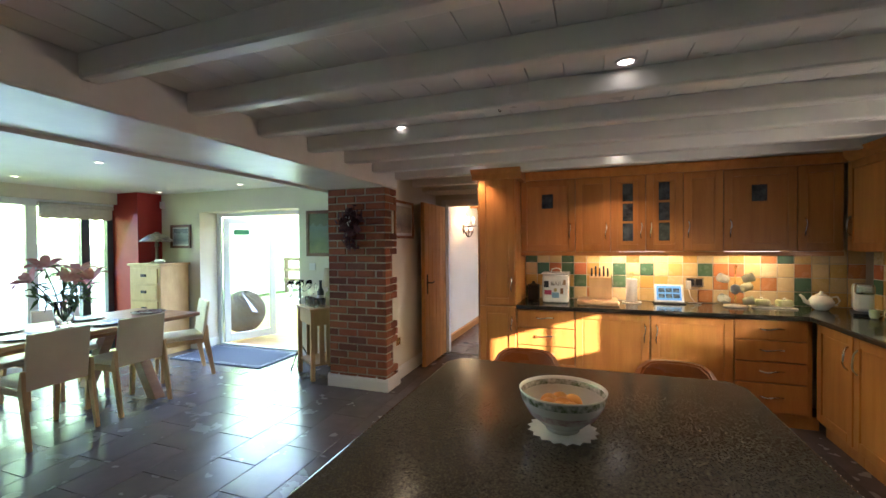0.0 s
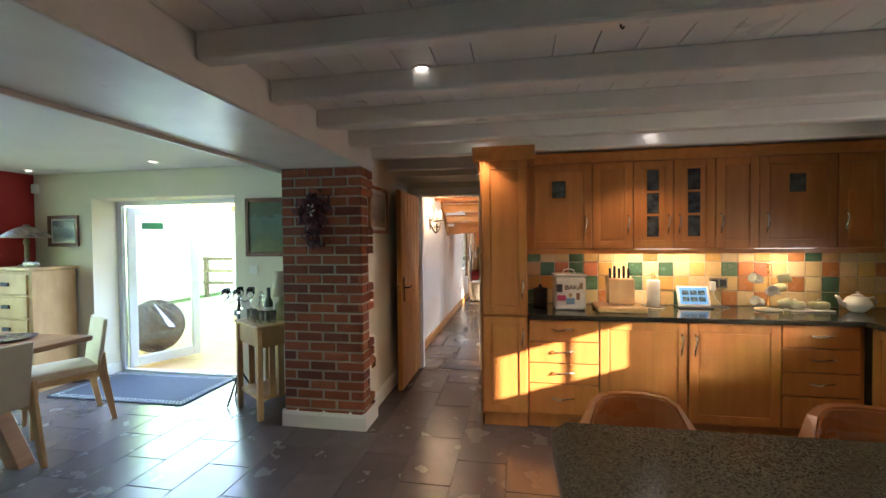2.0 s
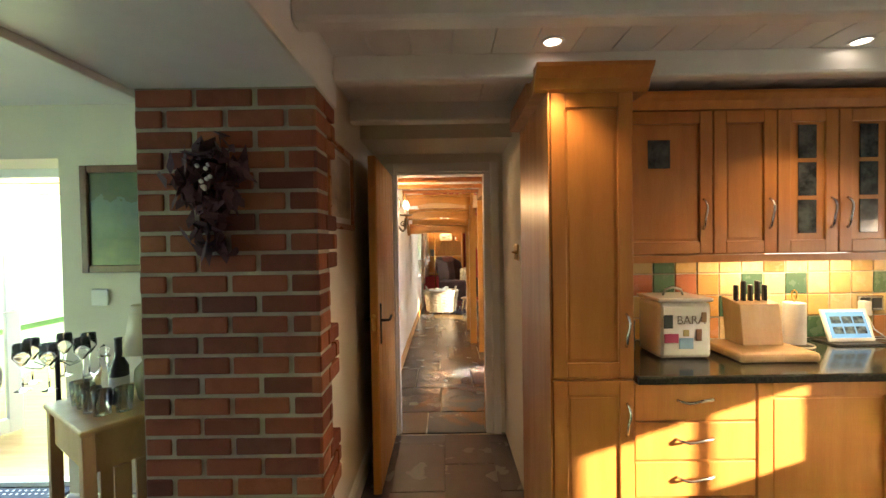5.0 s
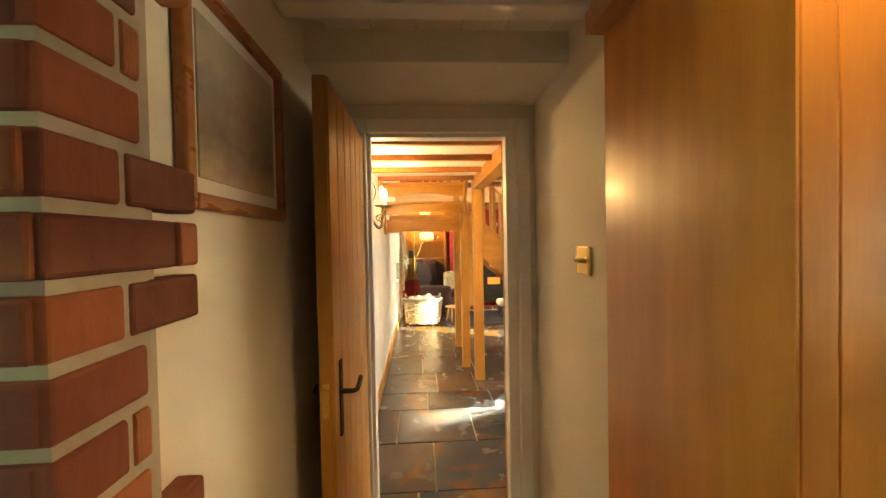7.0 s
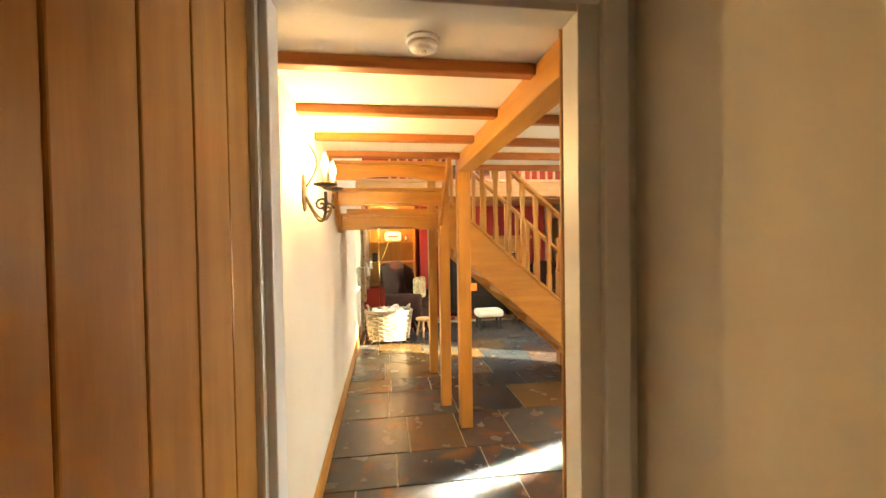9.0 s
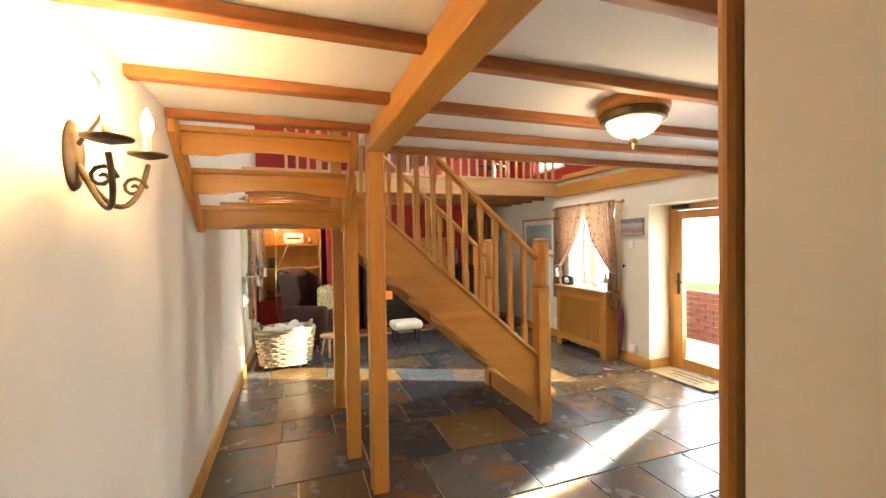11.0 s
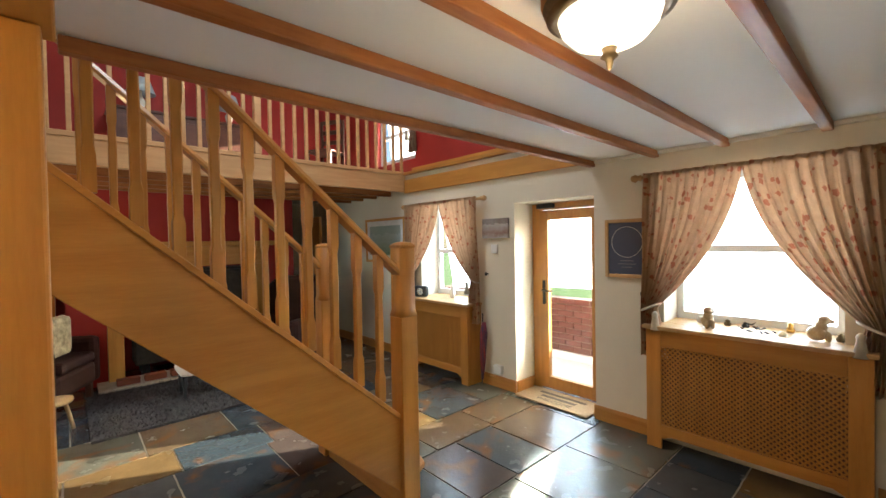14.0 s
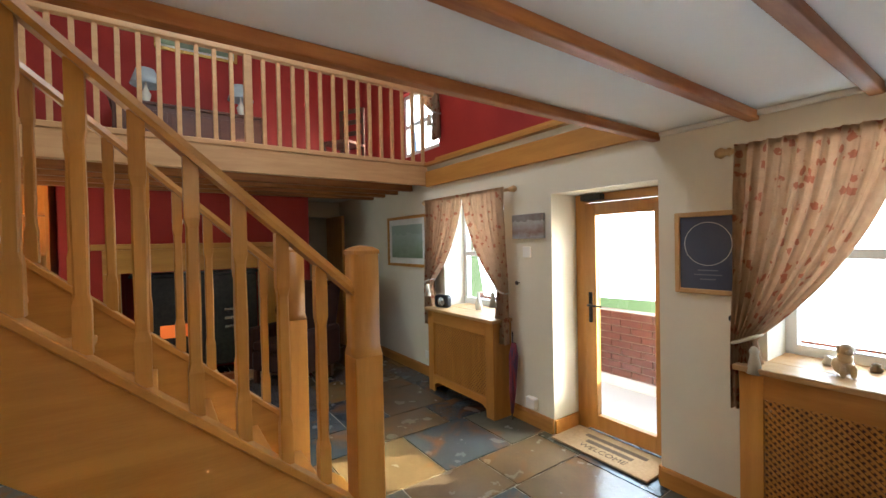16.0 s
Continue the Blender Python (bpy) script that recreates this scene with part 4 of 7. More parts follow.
part("case", box(-0.13, -0.05, 0, 0.13, 0.10, 0.010, r=0.004), "black", b)
b = thing("wall_socket", (0.79, YW, 1.10), "steel double wall socket on the tiles", "socket")
part("plate", box(-0.072, -0.022, -0.043, 0.072, -0.008, 0.043, r=0.004), "chrome", b)
part("outlet", box(-0.06, -0.025, -0.03, -0.008, -0.021, 0.03, r=0.002), "black", b)
part("outlet", box(0.008, -0.025, -0.03, 0.06, -0.021, 0.03, r=0.002), "black", b)
b = thing("phone_charger", (0.69, 4.47, ZT), "white plug and curled charger lead", "charger")
part("plug", box(0.02, 0.04, 0.13, 0.06, 0.085, 0.21, r=0.006), "paper", b)
part("lead", tube([(0.04, 0.05, 0.13), (0.05, 0.02, 0.06), (0.08, -0.03, 0.012), (0.13, -0.02, 0.006), (0.10, 0.03, 0.006), (0.03, 0.02, 0.006)], 0.004, 6), "paper", b)


def mug(bm, m):
    turned([(0.028, 0), (0.036, 0.02), (0.039, 0.08), (0.036, 0.08), (0.032, 0.02), (0, 0.015)], 14, bm, m)
    pts = [m @ Vector(p) for p in ((0.037, 0, 0.065), (0.06, 0, 0.06), (0.063, 0, 0.035), (0.036, 0, 0.02))]
    tube(pts, 0.005, 6, bm)
    return bm


b = thing("mug_tree", (1.06, 4.36, ZT), "cream mug tree hung with patterned mugs", "mug tree")
part("base", turned([(0.09, 0), (0.09, 0.015), (0.02, 0.02), (0.010, 0.03)]), "rope", b)
part("stem", tube([(0, 0, 0.02), (0, 0, 0.34), (0.012, 0, 0.36), (0, 0, 0.375), (-0.012, 0, 0.36), (0, 0, 0.34)], 0.006), "brass", b)
for i, (a, z) in enumerate(((200, 0.06), (330, 0.05), (250, 0.15), (20, 0.16), (190, 0.24), (320, 0.25))):
    part("mug", mug(bmesh.new(), pose(0.06 * math.cos(radians(a)), 0.06 * math.sin(radians(a)), z, 70, 20, a + 90)), "china_green" if i % 2 else "china", b)
b = thing("butter_dish_tray", (1.34, 4.38, ZT), "painted china dishes on a cream tray", "dish")
part("tray", box(-0.16, -0.07, 0, 0.16, 0.07, 0.012, r=0.005), "china", b)
for x in (-0.08, 0.085):
    part("dish", box(x - 0.062, -0.045, 0.013, x + 0.062, 0.045, 0.075, r=0.022), "china_green", b)
    part("knob", turned([(0.01, 0.074), (0.014, 0.085), (0.0, 0.095)], 10, m=Matrix.Translation((x, 0, 0))), "china", b)
b = thing("teapot", (1.67, 4.36, ZT), "round white china teapot", "teapot")
part("body", turned([(0.04, 0), (0.05, 0.008), (0.085, 0.05), (0.085, 0.075), (0.06, 0.115), (0.035, 0.125)], 24), "china", b)
part("lid", turned([(0.04, 0.124), (0.03, 0.135), (0.01, 0.14), (0.013, 0.155), (0, 0.16)], 16), "china", b)
part("spout", tube([(-0.07, 0, 0.05), (-0.11, 0, 0.07), (-0.125, 0, 0.105), (-0.145, 0, 0.125)], 0.02, 10, r_end=0.009), "china", b)
part("handle", tube([(0.065, 0, 0.105), (0.105, 0, 0.115), (0.125, 0, 0.08), (0.105, 0, 0.045), (0.075, 0, 0.04)], 0.008), "china", b)
b = thing("coffee_machine", (1.86, 4.18, ZT), "cream and chrome pod coffee machine", "coffee machine", rz=-20)
part("body", box(-0.06, -0.02, 0.02, 0.06, 0.14, 0.24, r=0.03), "china", b)
part("head", box(-0.055, -0.10, 0.16, 0.055, 0.0, 0.245, r=0.02), "chrome", b)
part("drip_tray", box(-0.07, -0.13, 0, 0.07, 0.14, 0.02, r=0.006), "black", b)
for x, y in ((1.93, 4.02), (1.99, 3.96), (1.83, 3.99)):
    solid("coffee_cup", mug(bmesh.new(), pose(0, 0, 0) @ Matrix.Scale(0.8, 4)), "china_green", "small patterned coffee cup by the machine", "cup", "coffee cups", loc=(x, y, ZT))
b = thing("egg_basket", (1.86, 3.70, ZT), "round wire basket of brown eggs", "basket")
for i in range(8):
    a = i * math.pi / 4
    part("wire", tube([(0.05 * math.cos(a), 0.05 * math.sin(a), 0), (0.11 * math.cos(a), 0.11 * math.sin(a), 0.06), (0.08 * math.cos(a), 0.08 * math.sin(a), 0.14)], 0.003, 5), "chrome", b)
bm = bmesh.new()
for i in range(6):
    bmesh.ops.create_icosphere(bm, subdivisions=2, radius=0.028, matrix=Matrix.Translation((0.045 * math.cos(i * 1.05), 0.045 * math.sin(i * 1.05), 0.05)))
part("eggs", bm, mat("brown_eggshell", (0.55, 0.33, 0.20), rough=0.5), b)

fm = thing("floor_mat", (1.12, 3.05, 0), "dark kitchen floor mat with pale dots", "mat")
part("mat", box(-0.27, -0.55, 0.0005, 0.27, 0.55, 0.010, r=0.003), "rug", fm)
bm = bmesh.new()
for i in range(9):
    for k in range(18):
        bx(bm, -0.235 + i * 0.055 - 0.006, -0.50 + k * 0.058, 0.0102, -0.235 + i * 0.055 + 0.006, -0.488 + k * 0.058, 0.0108)
tagged(part("dots", bm, "cloth", fm, "woven pale dots"), "woven pale dots", kind="stuff")
# downlights
for x, y, z in SPOTS + [(-4.28, 4.09, 2.26), (-5.9, 4.22, 2.26), (-4.34, 2.54, 2.26), (-5.95, 2.69, 2.26), (-4.3, 1.0, 2.26)]:
    d = thing("downlight", (x, y, z), "round recessed downlight with a white rim", "downlight", "recessed downlights")
    part("rim", turned([(0.032, -0.001), (0.034, -0.007), (0.044, -0.006), (0.046, 0.0)], 24), "gloss", d)
    part("bulb", turned([(0.031, -0.003), (0.0, -0.0035)], 20), "spot", d, "glowing bulb")
solid("ceiling_hook", tube([(0, 0, 0.01), (0, 0, -0.012), (0.006, 0, -0.018), (0.01, 0, -0.01)], 0.003, 6), "iron", "small iron hook in a beam", "hook", loc=(-0.576, 2.102, 2.168))

# ---- brick pillar: core, skirting, wreath ----
PILLAR = structure("wall_brick_pillar", box(-2.755, 3.757, 0, -2.087, 3.90, 2.069), "mortar", "mortar core of the brick pillar", "pillar")
bm = prism([(3.737, 0), (3.737, 0.10), (3.745, 0.125), (3.758, 0.135), (3.758, 0)], "x", -2.775, -2.062)
structure("baseboard_pillar", bm, "white", "white moulded skirting round the pillar", "skirting")
bm = prism([(-2.149, 0), (-2.149, 0.135), (-2.139, 0.125), (-2.128, 0.10), (-2.128, 0)], "y", 3.92, 5.36)
bx(bm, -2.085, 3.759, 0, -2.062, 4.03, 0.13, r=0.006)
structure("baseboard_passage", bm, "white", "white moulded skirting along the passage", "skirting")
bm = bmesh.new()
for a, b_ in ((-6.2, -5.44), (-3.71, -2.76)):
    bx(bm, a, 4.445, 0, b_, 4.469, 0.13, r=0.008)
bx(bm, -5.439, 4.47, 0, -5.42, 4.76, 0.13, r=0.006)
structure("baseboard_dining", bm, "white", "white skirting in the dining area", "skirting")
wr = thing("wreath", (-2.46, 3.745, 1.72), "dried plum-coloured leaf wreath hung on brick", "wreath")
random.seed(4)
bm = bmesh.new()
for i in range(240):
    a, rr = random.uniform(0, 2 * math.pi), random.gauss(0.085, 0.03)
    c = Vector((rr * math.cos(a), random.uniform(-0.06, 0.0), rr * math.sin(a) * 1.1))
    if i > 195:
        c = Vector((random.gauss(0, 0.035), random.uniform(-0.04, 0), random.uniform(-0.27, -0.1)))
    m = Matrix.LocRotScale(c, Euler([random.uniform(0, 6.3) for _ in range(3)]), (1, 1, 1))
    s = random.uniform(0.03, 0.055)
    q = [bm.verts.new(m @ Vector(p)) for p in ((-s, 0, 0), (-s * 0.3, -s * 0.4, 0.006), (s, 0, 0), (-s * 0.3, s * 0.4, -0.006))]
    bm.faces.new(q)
part("leaves", bm, "wreath", wr)
bm = bmesh.new()
for i in range(9):
    bmesh.ops.create_icosphere(bm, subdivisions=1, radius=0.009, matrix=Matrix.Translation((random.gauss(0, 0.02), -0.065, random.gauss(0, 0.03))))
part("berries", bm, "china", wr, "pale berries")


def picture(name, origin, facing, w_, h_, material, frame_mat, label, fw=0.03, mount=0.0, category="picture"):
    """A framed picture on a wall, its back at origin; facing: turn about z, 0 faces -y."""
    p = thing(name, origin, label, category, rz=facing)
    bm = bmesh.new()
    for a in ((-w_ / 2, -h_ / 2, -w_ / 2 + fw, h_ / 2), (w_ / 2 - fw, -h_ / 2, w_ / 2, h_ / 2), (-w_ / 2 + fw, -h_ / 2, w_ / 2 - fw, -h_ / 2 + fw), (-w_ / 2 + fw, h_ / 2 - fw, w_ / 2 - fw, h_ / 2)):
        bx(bm, a[0], -0.026, a[1], a[2], -0.002, a[3], r=0.005)
    part("frame", bm, frame_mat, p)
    if mount:
        part("mount", box(-w_ / 2 + fw, -0.010, -h_ / 2 + fw, w_ / 2 - fw, -0.004, h_ / 2 - fw), "paper", p)
    k = fw + mount
    part("picture", box(-w_ / 2 + k, -0.014, -h_ / 2 + k, w_ / 2 - k, -0.0105, h_ / 2 - k), material, p)
    return p


picture("framed_photograph", (-2.15, 4.32, 1.765), 90, 0.50, 0.42, "photo", "chairwood", "old photograph in a brown wooden frame", 0.03, 0.03)
picture("landscape_painting", (-3.27, 4.47, 1.635), 0, 0.62, 0.58, "landscape", "frame", "dark green landscape painting in walnut frame", 0.04)
picture("mountain_print", (-5.80, 4.47, 1.63), 0, 0.40, 0.34, "snow", "frame", "blue mountain print in a dark frame", 0.035, 0.02)
solid("light_switch", box(-0.045, -0.014, -0.045, 0.045, -0.001, 0.045, r=0.004), "white", "white switch plate on the cream wall", "switch", loc=(-3.50, 4.47, 1.21))
s = thing("light_switch", (-1.168, 4.778, 1.411), "ribbed brass switch plate with three toggles", "switch", rz=-90)
part("plate", box(-0.060, -0.007, -0.050, 0.060, 0.0, 0.050, r=0.003), "brass", s)
part("raised_panel", box(-0.046, -0.010, -0.046, 0.046, -0.007, 0.046, r=0.0015), "brass", s)
for i in range(12):
    for sx in (-1, 1):
        part("rib", box(sx * 0.053 - 0.005, -0.010, -0.047 + i * 0.008, sx * 0.053 + 0.005, -0.007, -0.042 + i * 0.008), "brass", s)
for x in (-0.022, 0.0, 0.022):
    part("toggle", turned([(0.009, 0.0), (0.008, 0.004), (0.004, 0.006), (0.006, 0.018), (0.0, 0.022)], 12, m=pose(x, -0.010, 0, 90, 0, 0)), "brass", s)
b = solid("wall_socket", box(-0.045, -0.012, -0.04, 0.045, 0, 0.04, r=0.003), "brass", "low brass socket plate on the wall", "socket", loc=(-2.15, 4.15, 0.42), rz=90)

# passage door
d = structure("door_1", box(-2.052, 4.60, 0.012, -2.012, 5.375, 1.985, r=0.003), "oak", "open honey oak boarded door", "door")
for i in range(6):
    y = 4.602 + 0.1285 * i
    part("board", box(-2.0135, y + 0.0025, 0.014, -2.006, y + 0.1265, 1.983, r=0.0025), "oak", d)
h = part("door_handle", tube([(-2.006, 4.680, 1.02), (-1.965, 4.680, 1.02), (-1.955, 4.700, 1.018), (-1.955, 4.760, 1.022), (-1.955, 4.785, 1.03)], 0.008, 8), "iron", d, "black iron lever handle")
part("backplate", box(-2.006, 4.665, 0.88, -2.001, 4.695, 1.12, r=0.006), "iron", d)
part("door_handle", tube([(-2.052, 4.680, 1.02), (-2.085, 4.680, 1.02), (-2.09, 4.740, 1.02)], 0.008, 8), "iron", d)
part("latch_plate", box(-2.042, 4.597, 0.97, -2.022, 4.601, 1.07), "brass", d, "brass latch plate")
bm = bmesh.new()
bx(bm, -1.999, 5.376, 0, -1.972, 5.456, 2.019, r=0.003)
bx(bm, -1.314, 5.376, 0, -1.252, 5.456, 2.019, r=0.003)
bx(bm, -1.972, 5.376, 1.992, -1.314, 5.456, 2.019, r=0.003)
structure("door_1_frame", bm, "white", "white painted door lining", "door frame")
bm = bmesh.new()
bx(bm, -2.06, 5.356, 0, -1.99, 5.383, 2.08, r=0.006)
bx(bm, -1.262, 5.356, 0, -1.20, 5.383, 2.08, r=0.006)
bx(bm, -1.99, 5.356, 2.01, -1.262, 5.383, 2.08, r=0.006)
structure("trim_architrave", bm, "white", "white moulded architrave round the doorway", "architrave")
bm = bmesh.new()
bx(bm, -1.318, 5.457, 0, -1.19, 5.472, 2.09, r=0.006)
bx(bm, -2.06, 5.451, 0, -1.99, 5.470, 2.09, r=0.006)
bx(bm, -1.99, 5.451, 2.01, -1.318, 5.470, 2.09, r=0.006)
structure("trim_architrave_hall", bm, "oak", "oak architrave on the hall side", "architrave")

# ---- dining ----


def framed_glass(name, parent, w_, h_, t, s, material, label=""):
    """A glazed leaf in the xz plane, hinge edge at x = 0, bottom at z = 0."""
    bm = bmesh.new()
    for a in ((0, 0, s, h_), (w_ - s, 0, w_, h_), (s, 0, w_ - s, s * 1.3), (s, h_ - s, w_ - s, h_)):
        bx(bm, a[0], -t / 2, a[1], a[2], t / 2, a[3], r=0.004)
    f = part(name, bm, material, parent, label)
    g = part("pane", box(s - 0.004, -0.004, s, w_ - s + 0.004, 0.004, h_ - s), "glass", f)
    g.visible_shadow = False
    return f


fd = structure("window_garden_door", prism([(-5.44, 0.0), (-5.44, 1.97), (-5.38, 1.97), (-5.38, 0.0)], "y", 4.76, 4.80), "upvc", "white garden door frame with open leaves", "garden door")
part("frame_jamb", box(-3.76, 4.76, 0.0, -3.71, 4.80, 1.97), "upvc", fd)
part("frame_head", box(-5.38, 4.76, 1.92, -3.76, 4.80, 1.97), "upvc", fd)
part("threshold", box(-5.38, 4.75, 0.0, -3.76, 4.81, 0.03), "upvc", fd)
leaf = framed_glass("door_leaf", fd, 0.78, 1.87, 0.06, 0.085, "upvc", "white glazed door leaf standing open")
leaf.matrix_basis = pose(-5.36, 4.80, 0.035, 0, 0, 66)
part("lever", tube([(0.74, -0.03, 0.95), (0.74, -0.06, 0.95), (0.64, -0.06, 0.95)], 0.008, 6), "white", leaf)
part("sticker", box(0.15, -0.0065, 1.62, 0.38, -0.005, 1.70), mat("green_notice", (0.03, 0.22, 0.08), rough=0.5), leaf, "green notice sticker")
leaf = framed_glass("door_leaf", fd, 0.78, 1.87, 0.06, 0.085, "upvc")
leaf.matrix_basis = pose(-3.77, 4.80, 0.035, 0, 0, 88)
# sunroom beyond the garden door
structure("floor_sunroom", box(-6.6, 4.80, -0.15, -2.42, 8.3, 0.0), "pine", "pale timber sunroom floor", "floor")
sr = thing("sunroom_glazing", (0, 0, 0), "white framed sunroom glazing with pine posts", "sunroom")
for x in (-6.55, -5.6, -4.65, -3.7, -2.75):
    part("post", box(x, 8.2, 0, x + 0.08, 8.28, 2.1, r=0.005), "upvc", sr)
part("sill_rail", box(-6.55, 8.2, 0.0, -2.5, 8.28, 0.12), "upvc", sr)
part("head_rail", box(-6.55, 8.19, 2.1, -2.5, 8.29, 2.22), "pine", sr)
part("pine_post", box(-3.42, 6.3, 0, -3.30, 6.42, 2.2, r=0.008), "pine", sr)
for y in (5.4, 6.3, 7.2):
    part("rafter", box(-6.6, y, 2.12, -2.45, y + 0.07, 2.26, r=0.006), "pine", sr)
bm = bmesh.new()
bmesh.ops.create_uvsphere(bm, u_segments=36, v_segments=20, radius=0.35)
for v in bm.verts:
    v.co *= 1 + 0.025 * math.sin(v.co.z * 60) * math.cos(math.atan2(v.co.y, v.co.x) * 18)
solid("wicker_ball_seat", bm, mat("dark_wicker", (0.07, 0.05, 0.04), (0.12, 0.09, 0.07), scale=30, rough=0.8, bump=0.8), "large dark woven wicker pod chair", "chair", loc=(-5.80, 5.60, 0.35))
fe = thing("garden_fence", (0, 0, -0.14), "weathered post and rail garden fence", "fence")
for i in range(7):
    part("post", box(-10 + 1.3 * i, 11.5, 0, -9.9 + 1.3 * i, 11.6, 1.2), "wicker", fe)
for z in (0.4, 0.75, 1.1):
    part("rail", box(-10, 11.46, z, -2.2, 11.5, z + 0.09), "wicker", fe)
# rug
rg = thing("doormat", (-4.65, 4.36, 0), "dark grey runner mat with dotted pale border", "mat", rz=0)
part("mat", box(-0.76, -0.40, 0.0, 0.74, 0.36, 0.012, r=0.004), "doormat", rg)
bm = bmesh.new()
for k in range(2):
    for i in range(38):
        x = -0.73 + i * 0.0385
        for y in (-0.37 + k * 0.035, 0.33 - k * 0.035):
            bx(bm, x + 0.019 * k, y - 0.006, 0.0125, x + 0.012 + 0.019 * k, y + 0.006, 0.0135)
    for i in range(18):
        y = -0.34 + i * 0.0375
        for x in (-0.73 + k * 0.035, 0.71 - k * 0.035):
            bx(bm, x - 0.006, y, 0.0125, x + 0.006, y + 0.012, 0.0135)
part("border_dots", bm, "paper", rg, "woven pale border dots")
# glazing to the terrace
gl = structure("window_terrace", box(-6.78, 0.2, 2.02, -6.70, 4.12, 2.10), "upvc", "white framed full-height terrace glazing", "window")
for y in (0.2, 1.2, 2.2, 3.12):
    part("mullion", box(-6.78, y, 0.0, -6.70, y + 0.11, 2.02, r=0.005), "upvc", gl)
part("sill", box(-6.80, 0.2, 0, -6.60, 3.1, 0.08), "upvc", gl)
part("dark_mullion", box(-6.80, 3.72, 0.0, -6.72, 3.82, 2.02, r=0.005), mat("grey_door_frame", (0.06, 0.075, 0.09), rough=0.4), gl, "dark grey door stile")
part("dark_mullion", box(-6.80, 4.04, 0.0, -6.72, 4.12, 2.02, r=0.005), mat("grey_door_frame", (0.06, 0.075, 0.09), rough=0.4), gl, "dark grey door stile")
for a, b_ in ((0.31, 1.2), (1.31, 2.2), (2.31, 3.12), (3.23, 3.72)):
    g = part("pane", box(-6.745, a, 0.08, -6.737, b_, 2.02), "glass", gl)
    g.visible_shadow = False
bl = thing("awning_valance", (-6.66, 3.65, 1.98), "beige scalloped fabric valance over the glazing", "blind")
pts = [(-0.42, 0.06)] + [(-0.42 + 0.84 * i / 48, -0.10 - 0.02 * abs(math.sin(math.pi * i / 8))) for i in range(49)] + [(0.42, 0.06)]
part("cloth", prism(pts, "x", -0.006, 0.006), "cloth", bl)
part("roller", tube([(0, -0.43, 0.06), (0, 0.43, 0.06)], 0.028, 10), "cloth", bl)
# dining table
t = thing("dining_table", (-4.72, 2.30, 0), "long oiled wood table with slanted legs", "table")
part("tabletop", box(-0.50, -1.50, 0.722, 0.50, 1.14, 0.762, r=0.008), "tabletop", t)
for y in (-0.75, 0.62):
    for s in (-1, 1):
        bm = prism([(s * 0.10 - 0.06, 0.72), (s * 0.10 + 0.06, 0.72), (s * 0.52 + 0.06, 0.0), (s * 0.52 - 0.06, 0.0)], "x", -0.05, 0.05, r=0.005)
        bmesh.ops.rotate(bm, verts=bm.verts[:], cent=(0, 0, 0), matrix=Matrix.Rotation(math.pi / 2, 3, 'Z'))
        bmesh.ops.translate(bm, verts=bm.verts[:], vec=(0, y, 0))
        part("leg", bm, "tabletop", t)
part("stretcher", box(-0.04, -0.75, 0.60, 0.04, 0.62, 0.70, r=0.005), "tabletop", t)


def dining_chair(loc, rz):
    """Faces -x: the back is at +x."""
    c = thing("dining_chair", loc, "cream leather dining chair with pale wooden legs", "chair", "chairs round the table", rz)
    bm = box(-0.23, -0.21, 0.43, 0.19, 0.21, 0.485, r=0.02)
    part("seat", bm, "creamleather", c)
    bm = prism([(0.155, 0.42), (0.195, 0.42), (0.245, 0.85), (0.215, 0.85)], "y", -0.205, 0.205, r=0.008)
    part("backrest", bm, "creamleather", c)
    for s in (-1, 1):
        bm = prism([(0.16, 0.44), (0.20, 0.58), (0.215, 0.58), (0.225, 0.43), (0.285, 0.0), (0.25, 0.0)], "y", s * 0.222 - 0.014, s * 0.222 + 0.014, r=0.004)
        part("leg", bm, "palewood", c)
        bm = prism([(-0.235, 0.43), (-0.185, 0.43), (-0.215, 0.0), (-0.245, 0.0)], "y", s * 0.195 - 0.018, s * 0.195 + 0.018, r=0.004)
        part("leg", bm, "palewood", c)
        part("seat_rail", box(-0.22, s * 0.212 - 0.012, 0.385, 0.20, s * 0.212 + 0.012, 0.43, r=0.003), "palewood", c)
    return c


ch = dining_chair((-4.28, 2.07, 0), 0)
for m in (pose(-4.28, 2.70, 0), pose(-4.60, 3.52, 0, 0, 0, 62), pose(-5.20, 2.1, 0, 0, 0, 180), pose(-5.20, 2.75, 0, 0, 0, 180), pose(-4.28, 1.35, 0)):
    copy_thing(ch, m)
for x, y in ((-4.45, 2.05), (-4.45, 2.68), (-4.95, 2.1), (-4.95, 2.75), (-4.72, 3.22), (-4.45, 1.42)):
    solid("charger_plate", turned([(0.09, 0.0), (0.13, 0.004), (0.16, 0.014), (0.162, 0.017), (0.13, 0.008), (0.0, 0.006)], 32), mat("dark_plum_plate", (0.045, 0.03, 0.04), (0.09, 0.06, 0.06), scale=10, rough=0.25), "dark round charger plate on the table", "plate", "place settings", loc=(x, y, 0.7625))
